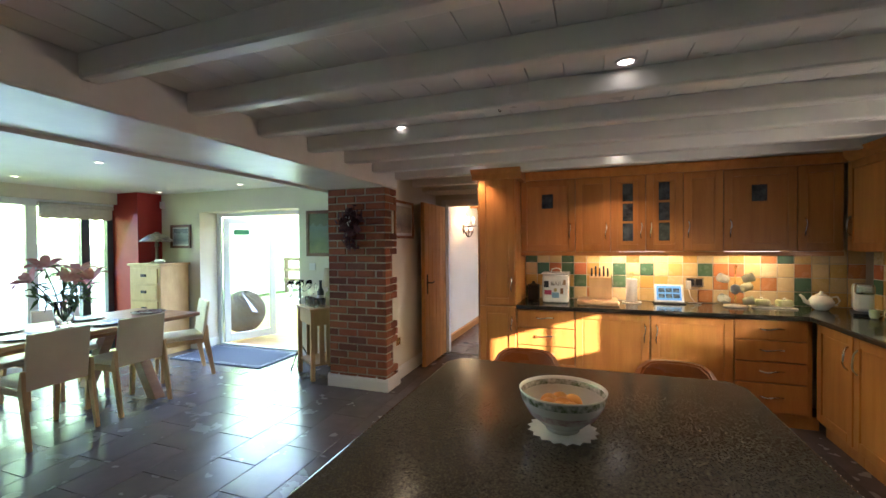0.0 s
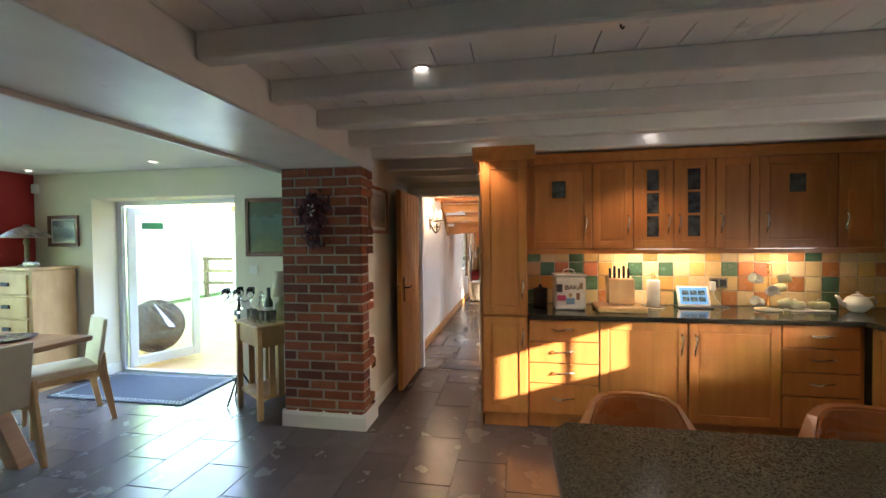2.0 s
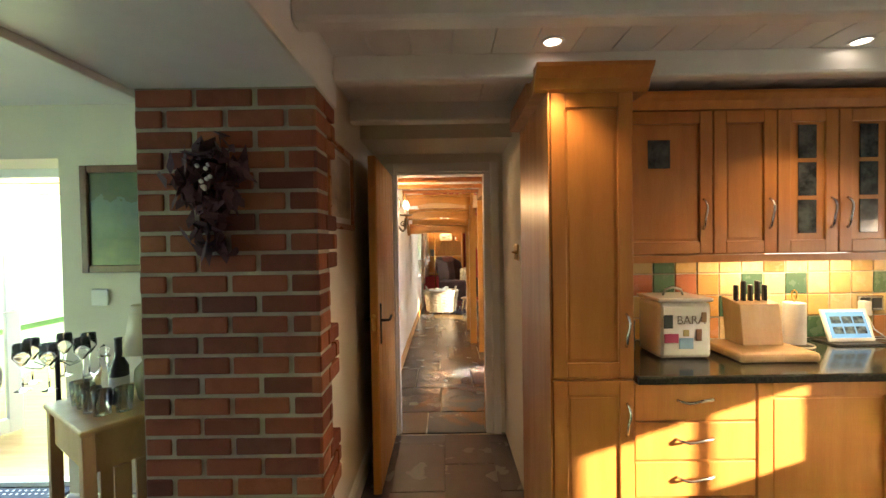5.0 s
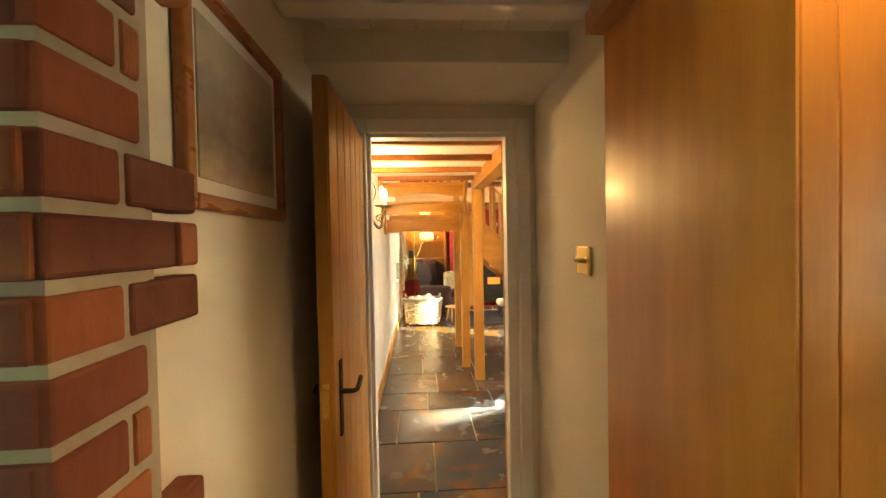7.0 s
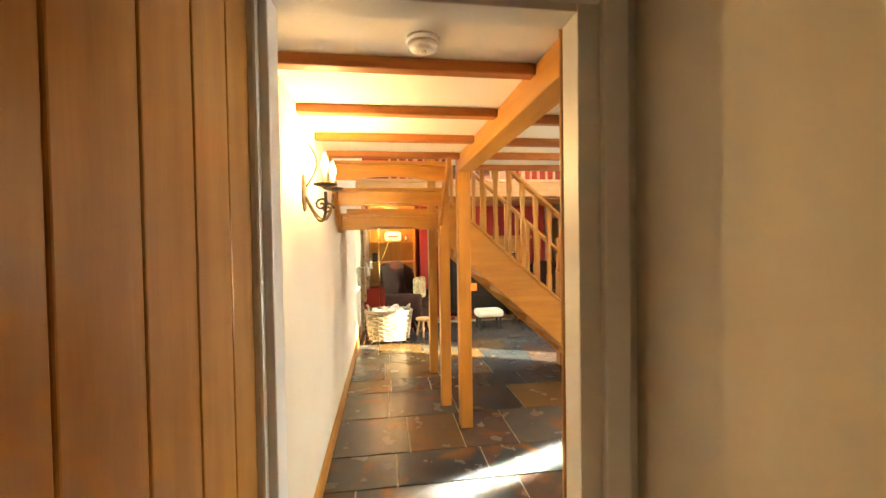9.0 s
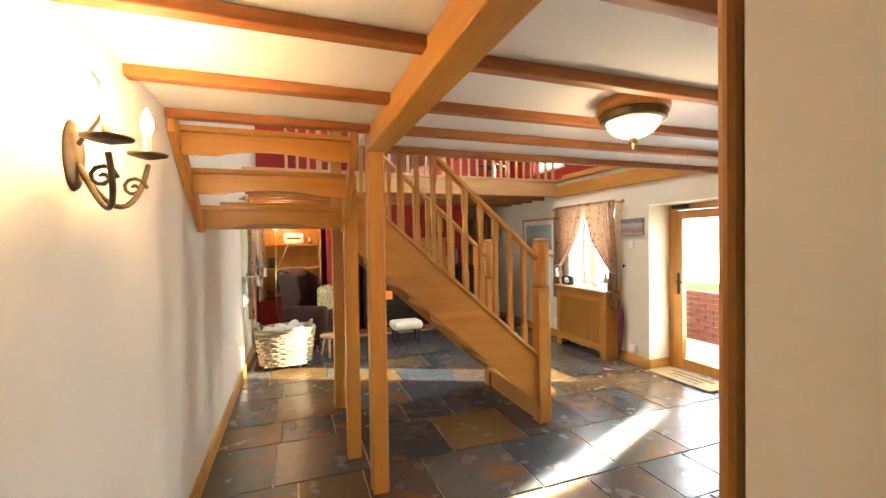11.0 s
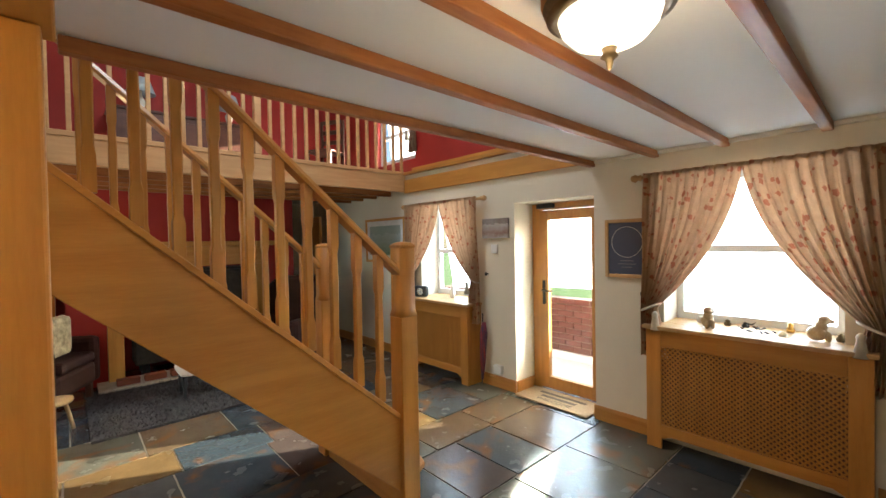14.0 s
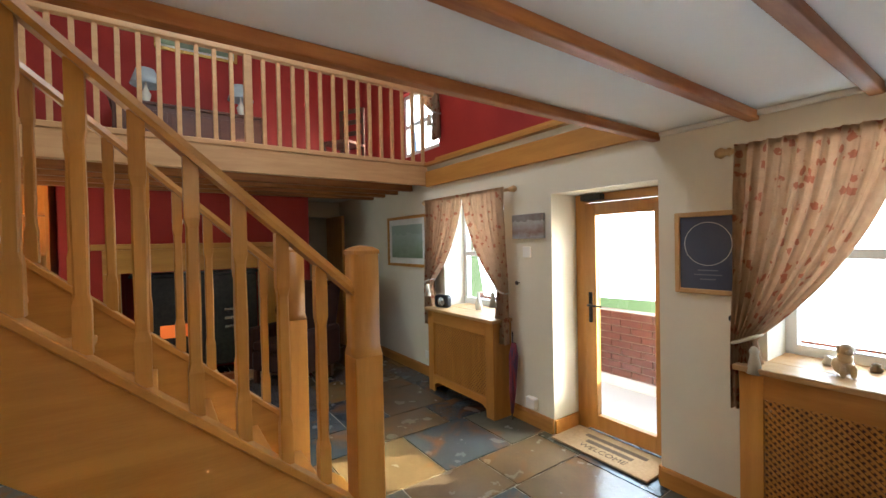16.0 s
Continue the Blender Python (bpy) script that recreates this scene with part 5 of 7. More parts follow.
# lilies
v = thing("lily_vase", (-4.70, 2.44, 0.763), "glass vase of pink lilies on the table", "flowers")
v.scale = (1.2, 1.2, 1.15)
part("vase", turned([(0.05, 0), (0.055, 0.005), (0.06, 0.10), (0.075, 0.20), (0.07, 0.20), (0.055, 0.10), (0.048, 0.02), (0, 0.018)], 24), "glass", v)
random.seed(7)
stems, leaves = bmesh.new(), bmesh.new()
for i in range(9):
    a = i * 2.4
    tip = Vector((0.24 * math.cos(a) * random.uniform(0.5, 1.1), 0.30 * math.sin(a) * random.uniform(0.5, 1.1), random.uniform(0.30, 0.50)))
    tube([(0, 0, 0.03), tip * 0.5 + Vector((0, 0, 0.06)), tip], 0.005, 6, stems)
    for k in range(9):
        c = tip * random.uniform(0.45, 0.95) + Vector((0, 0, 0.03))
        m = Matrix.LocRotScale(c, Euler((random.uniform(-0.8, 0.8), random.uniform(-0.9, 0.9), random.uniform(0, 6.3))), None)
        leaves.faces.new([leaves.verts.new(m @ Vector(p)) for p in ((0, 0, 0), (0.05, -0.013, 0.004), (0.13, 0, -0.01), (0.05, 0.013, 0.004))])
    if i < 7:
        fl = bmesh.new()
        m = Matrix.LocRotScale(tip, Euler((random.uniform(-0.9, 0.9), random.uniform(-0.9, 0.9), random.uniform(0, 6))), None)
        for k in range(6):
            r = Matrix.Rotation(k * math.pi / 3, 4, 'Z')
            prev = None
            for j in range(5):
                u_ = j / 4
                w_ = 0.030 * math.sin(math.pi * min(u_ + 0.12, 1) * 0.93) + 0.002
                rad, zz_ = 0.015 + 0.11 * u_, 0.055 * math.sin(u_ * 2.2)
                q = [fl.verts.new(m @ r @ Vector((rad, s * w_, zz_ + 0.006 * abs(s)))) for s in (-1, 0, 1)]
                if prev:
                    for s in range(2):
                        f = fl.faces.new((prev[s], prev[s + 1], q[s + 1], q[s]))
                        f.smooth = True
                prev = q
        part("lily", fl, "petal", v, "open pink lily")
part("stems", stems, "leaf", v)
part("leaves", leaves, "leaf", v)
# chest of drawers with lamp
c = thing("chest_of_drawers", (-5.93, 4.22, 0), "tall light oak chest of drawers", "chest of drawers")
part("carcass", box(-0.30, -0.20, 0.04, 0.30, 0.22, 1.22, r=0.006), "palewood", c)
part("top", box(-0.325, -0.225, 1.222, 0.325, 0.235, 1.255, r=0.01), "palewood", c)
part("plinth", box(-0.31, -0.21, 0, 0.31, 0.22, 0.06), "palewood", c)
for i in range(5):
    z = 0.085 + i * 0.225
    d = part("drawer", box(-0.255, -0.216, z, 0.255, -0.198, z + 0.20, r=0.006), "palewood", c)
    part("cup_handle", box(-0.05, -0.232, z + 0.085, 0.05, -0.215, z + 0.125, r=0.008), "iron", d, "dark cup handle")
l = thing("leaded_glass_lamp", (-6.02, 4.26, 1.257), "table lamp with leaded glass shade", "lamp")
part("base", turned([(0.08, 0), (0.07, 0.015), (0.02, 0.03), (0.018, 0.22), (0.03, 0.25), (0.008, 0.32)]), "antique", l)
part("shade", turned([(0.21, 0.30), (0.205, 0.315), (0.12, 0.385), (0.03, 0.425), (0.02, 0.44)], 12), mat("leaded_shade", (0.45, 0.38, 0.30), (0.08, 0.06, 0.06), scale=14, rough=0.3), l)
for x in (-5.86, -5.80, -5.74):
    bm = bmesh.new()
    bmesh.ops.create_icosphere(bm, subdivisions=2, radius=0.028, matrix=Matrix.Scale(1.3, 4, (1, 0, 0)) @ Matrix.Translation((0, 0, 0.028)))
    solid("ornament", bm, "china", "small pale shell ornament on the chest", "ornament", "chest ornaments", loc=(x, 4.14, 1.256))
solid("alarm_sensor", box(-0.03, -0.05, -0.05, 0.03, 0.0, 0.05, r=0.01), "white", "small white alarm sensor high in the corner", "sensor", loc=(-6.14, 4.465, 2.10))
# console table by the pillar
c = thing("console_table", (-3.09, 4.07, 0), "small light oak console table with drawer", "table", rz=-34.6)
part("top", box(-0.26, -0.21, 0.765, 0.26, 0.21, 0.79, r=0.008), "palewood", c)
part("apron", box(-0.22, -0.175, 0.60, 0.22, 0.175, 0.764), "palewood", c)
d = part("drawer", box(-0.19, -0.188, 0.615, 0.19, -0.176, 0.755, r=0.004), "palewood", c)
part("drawer", box(-0.233, -0.14, 0.615, -0.221, 0.14, 0.755, r=0.004), "palewood", c)
part("ring_handle", tube([(-0.238, -0.02, 0.70), (-0.245, -0.02, 0.67), (-0.245, 0.02, 0.67), (-0.238, 0.02, 0.70)], 0.004, 6), "iron", d)
for sx in (-1, 1):
    for sy in (-1, 1):
        part("leg", box(sx * 0.225 - 0.022, sy * 0.18 - 0.022, 0, sx * 0.225 + 0.022, sy * 0.18 + 0.022, 0.764, r=0.004), "palewood", c)
    for k in range(3):
        part("slat", box(sx * 0.225 - 0.008, -0.10 + k * 0.075, 0.18, sx * 0.225 + 0.008, -0.05 + k * 0.075, 0.60), "palewood", c)
part("shelf", box(-0.22, -0.18, 0.155, 0.22, 0.18, 0.18, r=0.004), "palewood", c)
l = thing("table_lamp", (-2.98, 4.10, 0.791), "painted vase lamp with cream shade", "lamp")
part("base", turned([(0.04, 0), (0.045, 0.01), (0.06, 0.09), (0.055, 0.14), (0.025, 0.175), (0.03, 0.19), (0.008, 0.24)], 20), "china_green", l)
part("shade", turned([(0.105, 0.215), (0.07, 0.43), (0.067, 0.43), (0.102, 0.215)], 6), "creamleather", l)
b = thing("wine_bottle", (-3.08, 4.05, 0.791), "dark glass wine bottle", "bottle")
part("bottle", turned([(0.036, 0), (0.038, 0.01), (0.038, 0.16), (0.015, 0.21), (0.014, 0.28), (0.017, 0.29), (0, 0.29)], 16), "black", b)
part("label", turned([(0.0387, 0.05), (0.0387, 0.12)], 16), "paper", b)
for i, (x, y) in enumerate(((-3.19, 4.00), (-3.12, 3.95), (-3.05, 3.92), (-3.25, 4.04), (-2.99, 3.96))):
    solid("cut_glass_tumbler", turned([(0.03, 0), (0.036, 0.10), (0.033, 0.10), (0.028, 0.012), (0, 0.012)], 14), "glass", "cut glass tumbler on the console table", "glass", "glassware", loc=(x, y, 0.791))
d = thing("decanter", (-3.17, 4.08, 0.791), "cut glass decanter with stopper", "decanter")
part("body", turned([(0.05, 0), (0.055, 0.01), (0.055, 0.10), (0.018, 0.15), (0.016, 0.19), (0.025, 0.20)], 16), "glass", d)
part("stopper", turned([(0.012, 0.20), (0.024, 0.23), (0.0, 0.255)], 12), "glass", d)
st = thing("wine_glass_stand", (-3.45, 4.15, 0), "black iron stand holding wine glasses", "stand")
part("pole", tube([(0, 0, 0.12), (0, 0, 1.0)], 0.010), "iron", st)
for a in (0.4, 2.5, 4.6):
    part("foot", tube([(0, 0, 0.30), (0.08 * math.cos(a), 0.08 * math.sin(a), 0.16), (0.16 * math.cos(a), 0.16 * math.sin(a), 0.006)], 0.008), "iron", st)
for i in range(6):
    a = i * math.pi / 3
    part("arm", tube([(0, 0, 0.96), (0.06 * math.cos(a), 0.06 * math.sin(a), 0.93), (0.11 * math.cos(a), 0.11 * math.sin(a), 0.95)], 0.0025, 5), "iron", st)
    part("wine_glass", turned([(0.03, 0.85), (0.004, 0.86), (0.004, 0.95), (0.034, 1.0), (0.03, 1.06), (0.028, 1.06), (0.03, 1.0), (0.0, 0.955)], 12, m=Matrix.Translation((0.12 * math.cos(a), 0.12 * math.sin(a), 0))), "glass", st)

BUILT = set(scene.objects)

# ---- hall: timber frame and stairs ----
b = thing("main_beam", (0, 0, 0), "thick honey oak ceiling beam on a post", "beam")
part("beam", box(-1.172, 5.26, 2.020, -1.052, 7.565, 2.147, r=0.006), "oaky", b)
part("post", box(-1.174, 7.462, 0.0, -1.076, 7.560, 2.019, r=0.008), "oak", b)
for y in (5.90, 6.41, 6.91, 7.35, 7.85):
    tagged(new("ceiling_joist", mesh_of("ceiling_joist", box(-1.051, y - 0.026, 2.098, 2.204, y + 0.026, 2.147, r=0.006), "joist")), "stained pine ceiling joist", "joist", "hall ceiling joists", "structure")
for y in (5.81, 6.345, 6.875, 7.385):
    tagged(new("ceiling_joist", mesh_of("ceiling_joist", box(-2.149, y - 0.030, 2.104, -1.173, y + 0.030, 2.147, r=0.006), "joist")), "stained pine ceiling joist", "joist", "hall ceiling joists", "structure")
structure("trim_cove", box(2.17, 5.26, 2.118, 2.204, 7.82, 2.147, r=0.01), "ceil", "small white cove along the ceiling edge", "cove")

ST = thing("staircase", (-0.012, 0.085, 0), "honey oak winding staircase with square balusters", "staircase")
SL = 0.894


def zt(x):
    """Height of the stringer's top edge."""
    return 0.57 + SL * (0.25 - x)


for y0 in (7.865, 8.80):
    part("stringer", prism([(0.275, zt(0.275)), (-1.16, zt(-1.16)), (-1.16, zt(-1.16) - 0.40), (0.275, max(zt(0.275) - 0.395, 0.02))], "y", y0, y0 + 0.045, r=0.004), "oakx", ST)
    part("base_rail", prism([(0.275, zt(0.275) + 0.03), (-1.16, zt(-1.16) + 0.03), (-1.16, zt(-1.16) - 0.004), (0.275, zt(0.275) - 0.004)], "y", y0 - 0.012, y0 + 0.057, r=0.004), "oakx", ST)
    x_end = -1.16
    hr = [(-0.035, 0.0), (-0.035, 0.022), (-0.018, 0.05), (0.018, 0.05), (0.035, 0.022), (0.035, 0.0)]
    bm = bmesh.new()
    yc = y0 + 0.022
    A, B = (0.285, 1.325), (-1.16, 1.325 + SL * 1.445)
    ra = [bm.verts.new((A[0], yc + p, A[1] + q)) for p, q in hr]
    rb = [bm.verts.new((B[0], yc + p, B[1] + q)) for p, q in hr]
    bm.faces.new(ra)
    bm.faces.new(rb)
    for k in range(6):
        bm.faces.new((ra[k], ra[(k + 1) % 6], rb[(k + 1) % 6], rb[k]))
    bmesh.ops.recalc_face_normals(bm, faces=bm.faces[:])
    part("handrail", bm, "oakx", ST, "moulded oak handrail")
    for i in range(10):
        x = 0.170 - 0.127 * i
        zb, zh = zt(x) + 0.026, 1.325 + SL * (0.285 - x) + 0.012
        bm = bmesh.new()
        ring = None
        for z, h in ((zb, 0.0205), (zb + 0.13, 0.0205), (zb + 0.16, 0.0165), ((zb + zh) / 2, 0.0185), (zh - 0.21, 0.0165), (zh - 0.18, 0.0205), (zh, 0.0205)):
            c = h * 0.72 if h < 0.02 else h * 0.96
            q = [bm.verts.new((x + u_, yc + v_, z)) for u_, v_ in ((-h, -c), (-c, -h), (c, -h), (h, -c), (h, c), (c, h), (-c, h), (-h, c))]
            if ring:
                for k in range(8):
                    bm.faces.new((ring[k], ring[(k + 1) % 8], q[(k + 1) % 8], q[k]))
            else:
                bm.faces.new(q)
            ring = q
        bm.faces.new(ring)
        part("baluster", bm, "oak", ST)
    # newel with a shaped cap
    nw = part("newel_post", box(0.275, y0 - 0.03, 0.0, 0.385, y0 + 0.075, 1.10, r=0.006), "oak", ST)
    bx_ = bmesh.new()
    turned([(0.076, 1.10), (0.066, 1.135), (0.066, 1.475)], 4, bx_, Matrix.Translation((0.33, y0 + 0.0225, 0)) @ Matrix.Rotation(math.pi / 4, 4, 'Z'))
    part("newel_neck", bx_, "oak", nw)
    turned([(0.071, 1.475), (0.071, 1.488), (0.045, 1.502), (0.0, 1.508)], 4, bm := bmesh.new(), Matrix.Translation((0.33, y0 + 0.0225, 0)) @ Matrix.Rotation(math.pi / 4, 4, 'Z'))
    for f in bm.faces:
        f.smooth = False
    part("newel_cap", bm, "oak", nw)
for (x, y), zz_ in (((-1.203, 7.885), 1.95), ((-1.203, 8.82), 2.75)):
    part("post", box(x - 0.045, y - 0.045, 0.0, x + 0.045, y + 0.045, zz_, r=0.006), "oak", ST)
# bottom bullnose step and the straight treads
bm = prism([(0.27, 7.93), (0.46, 7.93), (0.52, 7.96), (0.545, 8.02), (0.545, 8.70), (0.52, 8.78), (0.46, 8.81), (0.27, 8.81)], "z", 0.155, 0.19, r=0.008)
part("tread", bm, "oaky", ST, "rounded bottom step")
part("riser", prism([(0.30, 7.96), (0.44, 7.96), (0.49, 8.02), (0.49, 8.70), (0.44, 8.76), (0.30, 8.76)], "z", 0.0, 0.154), "oaky", ST)
for i in range(1, 7):
    x, z = 0.33 - 0.2127 * i, 0.19 * (i + 1)
    part("tread", box(x - 0.03, 7.912, z - 0.032, x + 0.215, 8.80, z, r=0.006), "oaky", ST)
    part("riser", box(x - 0.028, 7.912, z, x - 0.012, 8.80, z + 0.06), "oaky", ST)
# winders
for i, pts in enumerate(([(-1.16, 7.93), (-1.16, 8.83), (-2.14, 8.83), (-2.14, 8.42)], [(-1.16, 7.93), (-2.14, 8.5), (-2.14, 7.98)])):
    part("winder", prism(pts, "z", 1.63 + 0.05 * i, 1.662 + 0.05 * i, r=0.004), "oaky", ST)
part("stringer", box(-2.14, 8.84, 1.62, -1.245, 8.885, 1.85, r=0.004), "oakx", ST)
# upper flight, rising towards the kitchen: open treads with arched back boards
for i, (y, z) in enumerate(((7.92, 1.735), (7.68, 1.925), (7.44, 2.10))):
    part("tread", box(-2.115, y - 0.06, z - 0.03, -1.235, y + 0.20, z, r=0.006), "oakx", ST)
    pts = [(-2.10, z - 0.031), (-2.10, z - 0.145)]
    for k in range(13):
        u_ = k / 12
        pts.append((-2.10 + 0.15 + 0.55 * u_, z - 0.145 + 0.032 * math.sin(math.pi * u_) ** 0.8))
    pts += [(-1.25, z - 0.145), (-1.25, z - 0.031)]
    part("arched_riser", prism(pts, "y", y - 0.035, y - 0.012), "oakx", ST)
for x in (-2.145, -1.265):
    part("stringer", prism([(8.00, 1.57), (8.00, 1.63), (7.36, 2.14), (7.30, 2.14), (7.30, 2.04), (7.90, 1.57)], "x", x + 0.012, x + 0.044, r=0.003), "oaky", ST)

# ---- landing gallery ----
g = thing("landing_gallery", (0, 0, 0), "pale pine landing edge with square balusters", "landing")
part("fascia", box(-2.14, 10.41, 2.15, 2.20, 10.47, 2.36, r=0.006), "pine", g)
part("base_rail", box(-2.14, 10.40, 2.361, 2.30, 10.47, 2.405, r=0.006), "pine", g)
part("handrail", box(-2.14, 10.40, 3.16, 2.30, 10.47, 3.21, r=0.01), "pine", g)
for i in range(31):
    x = -1.65 + i * 0.127
    k = 0.032 if i in (3, 16) else 0.0165
    part("newel" if i in (3, 16) else "baluster", box(x - k, 10.435 - k, 2.406, x + k, 10.435 + k, 3.159, r=0.004), "pine", g)
b = thing("wall_plate_beam", (0, 0, 0), "orange pine ledge beam along the entrance wall", "beam")
part("beam", box(2.165, 7.89, 2.13, 2.204, 10.40, 2.30, r=0.006), "oaky", b)
part("ledge", box(2.15, 7.89, 2.361, 2.40, 10.40, 2.395, r=0.006), "oaky", b)
part("upper_board", box(2.30, 7.89, 2.396, 2.399, 10.40, 2.47, r=0.004), "oaky", b)
for y in (10.75, 11.1, 11.45, 11.8):
    tagged(new("gallery_joist", mesh_of("gallery_joist", box(-2.14, y - 0.035, 2.12, 2.19, y + 0.035, 2.209, r=0.008), "joist")), "dark stained joist under the landing", "joist", "gallery joists", "structure")
d = thing("sideboard", (0.1, 12.30, 2.372), "dark mahogany sideboard on the landing", "sideboard")
part("carcass", box(-0.75, -0.20, 0.0, 0.75, 0.22, 0.72, r=0.006), "slab", d)
part("top", box(-0.78, -0.23, 0.721, 0.78, 0.23, 0.75, r=0.006), "slab", d)
for k in range(3):
    part("door", box(-0.72 + 0.49 * k, -0.218, 0.06, -0.26 + 0.49 * k, -0.199, 0.66, r=0.005), "slab", d)
for x in (-0.35, 0.62):
    l = thing("table_lamp", (x, 12.25, 3.123), "blue-white pleated lamp on the sideboard", "lamp", "landing lamps")
    part("base", turned([(0.06, 0), (0.03, 0.03), (0.05, 0.12), (0.015, 0.2), (0.01, 0.26)]), "china", l)
    part("shade", turned([(0.15, 0.22), (0.09, 0.40), (0.088, 0.40), (0.147, 0.22)], 24), mat("blue_lampshade", (0.50, 0.60, 0.68), rough=0.9), l)
picture("landing_picture", (0.19, 12.55, 4.20), 0, 0.9, 0.6, "water", "brass", "gilt framed picture on the red wall", 0.04, 0.03)
c = thing("landing_chair", (1.75, 11.7, 2.372), "carved wooden chair beside the landing window", "chair", rz=-60)
part("seat", box(-0.2, -0.2, 0.42, 0.2, 0.2, 0.46, r=0.01), "slab", c)
for sx in (-1, 1):
    part("leg", box(sx * 0.18 - 0.02, -0.2, 0, sx * 0.18 + 0.02, -0.16, 0.42), "slab", c)
    part("leg", box(sx * 0.18 - 0.02, 0.16, 0, sx * 0.18 + 0.02, 0.2, 0.95, r=0.006), "slab", c)
for z in (0.6, 0.75, 0.9):
    part("back_rail", box(-0.16, 0.17, z, 0.16, 0.19, z + 0.06, r=0.006), "slab", c)


def casement(name, x, y0, y1, z0, z1, sash, label, bar=True):
    """A white sash window across an opening in a wall that runs along y."""
    w_ = structure(name, box(x - 0.03, y0, z0, x + 0.03, y0 + 0.05, z1), "upvc", label, "window")
    part("jamb", box(x - 0.03, y1 - 0.05, z0, x + 0.03, y1, z1), "upvc", w_)
    part("head", box(x - 0.03, y0 + 0.05, z1 - 0.05, x + 0.03, y1 - 0.05, z1), "upvc", w_)
    part("bottom_rail", box(x - 0.03, y0 + 0.05, z0, x + 0.03, y1 - 0.05, z0 + 0.07), "upvc", w_)
    zm = z0 + (z1 - z0) * sash
    part("meeting_rail", box(x - 0.035, y0 + 0.05, zm - 0.025, x + 0.025, y1 - 0.05, zm + 0.025, r=0.004), "upvc", w_)
    ym = (y0 + y1) / 2
    if bar:
        part("glazing_bar", box(x - 0.015, ym - 0.012, z0 + 0.07, x + 0.015, ym + 0.012, z1 - 0.05), "upvc", w_)
    for a, b_ in ((z0 + 0.07, zm - 0.025), (zm + 0.025, z1 - 0.05)):
        p = part("pane", box(x - 0.003, y0 + 0.05, a, x + 0.003, y1 - 0.05, b_), "glass", w_)
        p.visible_shadow = False
    return w_


casement("window_hall", 2.50, 6.34, 7.30, 0.862, 1.97, 0.5, "white sash window over the radiator cover", False)
casement("window_lounge", 2.50, 9.20, 10.12, 0.842, 1.93, 0.5, "white sash window in the lounge wall", False)
casement("window_side", -2.36, 10.3, 11.9, 0.75, 1.95, 0.5, "white sash window in the west wall")
casement("window_landing", 2.50, 10.45, 11.35, 2.62, 3.45, 0.5, "small white landing window")

# ---- front door ----
d = structure("door_2", box(2.50, 8.58, 0.0, 2.56, 8.67, 1.868, r=0.004), "oak", "glazed oak front door", "door")
part("jamb", box(2.50, 7.842, 0.0, 2.56, 7.92, 1.868, r=0.004), "oak", d)
part("head", box(2.50, 7.92, 1.80, 2.56, 8.58, 1.868, r=0.004), "oak", d)
bm = bmesh.new()
for a in ((7.925, 0.02, 8.02, 1.795), (8.48, 0.02, 8.575, 1.795), (8.02, 0.02, 8.48, 0.14), (8.02, 1.70, 8.48, 1.795)):
    bx(bm, 2.488, a[0], a[1], 2.545, a[2], a[3], r=0.005)
lf = part("door_leaf", bm, "oak", d)
p = part("pane", box(2.512, 8.015, 0.135, 2.520, 8.485, 1.705), "glass", lf)
p.visible_shadow = False
part("backplate", box(2.480, 8.512, 0.86, 2.487, 8.542, 1.10, r=0.008), "iron", lf, "dark iron lock plate")
part("lever", tube([(2.48, 8.527, 1.0), (2.445, 8.527, 1.0), (2.438, 8.50, 1.0), (2.438, 8.40, 1.002)], 0.008, 8), "iron", lf, "dark lever handle")
part("closer", box(2.44, 8.40, 1.815, 2.498, 8.58, 1.86, r=0.006), "iron", d, "dark door closer")
mt = thing("welcome_mat", (2.30, 8.26, 0), "coir mat with dark lettering", "mat")
part("mat", box(-0.17, -0.37, 0.001, 0.17, 0.38, 0.016, r=0.005), "coir", mt)
for _x, _h in ((0.07, 0.24), (-0.01, 0.18)):
    part("text_bar", box(_x - 0.022, -_h, 0.0162, _x + 0.022, _h, 0.0172), "coirdark", mt)
lettering("WELCOME", 0.075, pose(-0.09, 0.0, 0.0165, 0, 0, -90), "coirdark", mt)
# porch wall outside
pw = structure("wall_porch", box(3.72, 6.9, -0.1, 3.86, 11.4, 0.745), "mortar", "low brick porch wall", "wall")
bm = bmesh.new()
for k in range(9):
    z = 0.06 + k * 0.076
    y = 6.9 - (0.11 if k % 2 else 0)
    while y < 11.35:
        bx(bm, 3.708, max(y, 6.9), z, 3.722, min(y + 0.215, 11.4), z + 0.066)
        y += 0.225
tagged(part("bricks", bm, "brick", pw), kind="stuff")
structure("trim_porch_cap", box(3.66, 6.9, -0.05, 3.707, 11.4, 0.05), "white", "white rendered plinth on the porch wall", "plinth")
# added wall far outside, stops the sun reaching the lounge window
structure("wall_outbuilding", box(12.0, 4.40, -0.14, 12.25, 6.9, 5.0), "white", "added white wall blocking sun to the lounge window", "wall")
# added wall out of view, keeps the sun off the stairs
structure("wall_side_wing", box(4.8, 2.9, -0.1, 5.0, 6.15, 3.6), "white", "added unseen wall blocking sun to the hall window", "wall")
solid("parked_car", box(9.2, 4.2, 0.2, 11.2, 8.6, 1.3, r=0.35), mat("pale_car_paint", (0.55, 0.58, 0.62), rough=0.2, coat=0.5), "pale car parked beyond the window", "car", loc=(0, 0, -0.34))

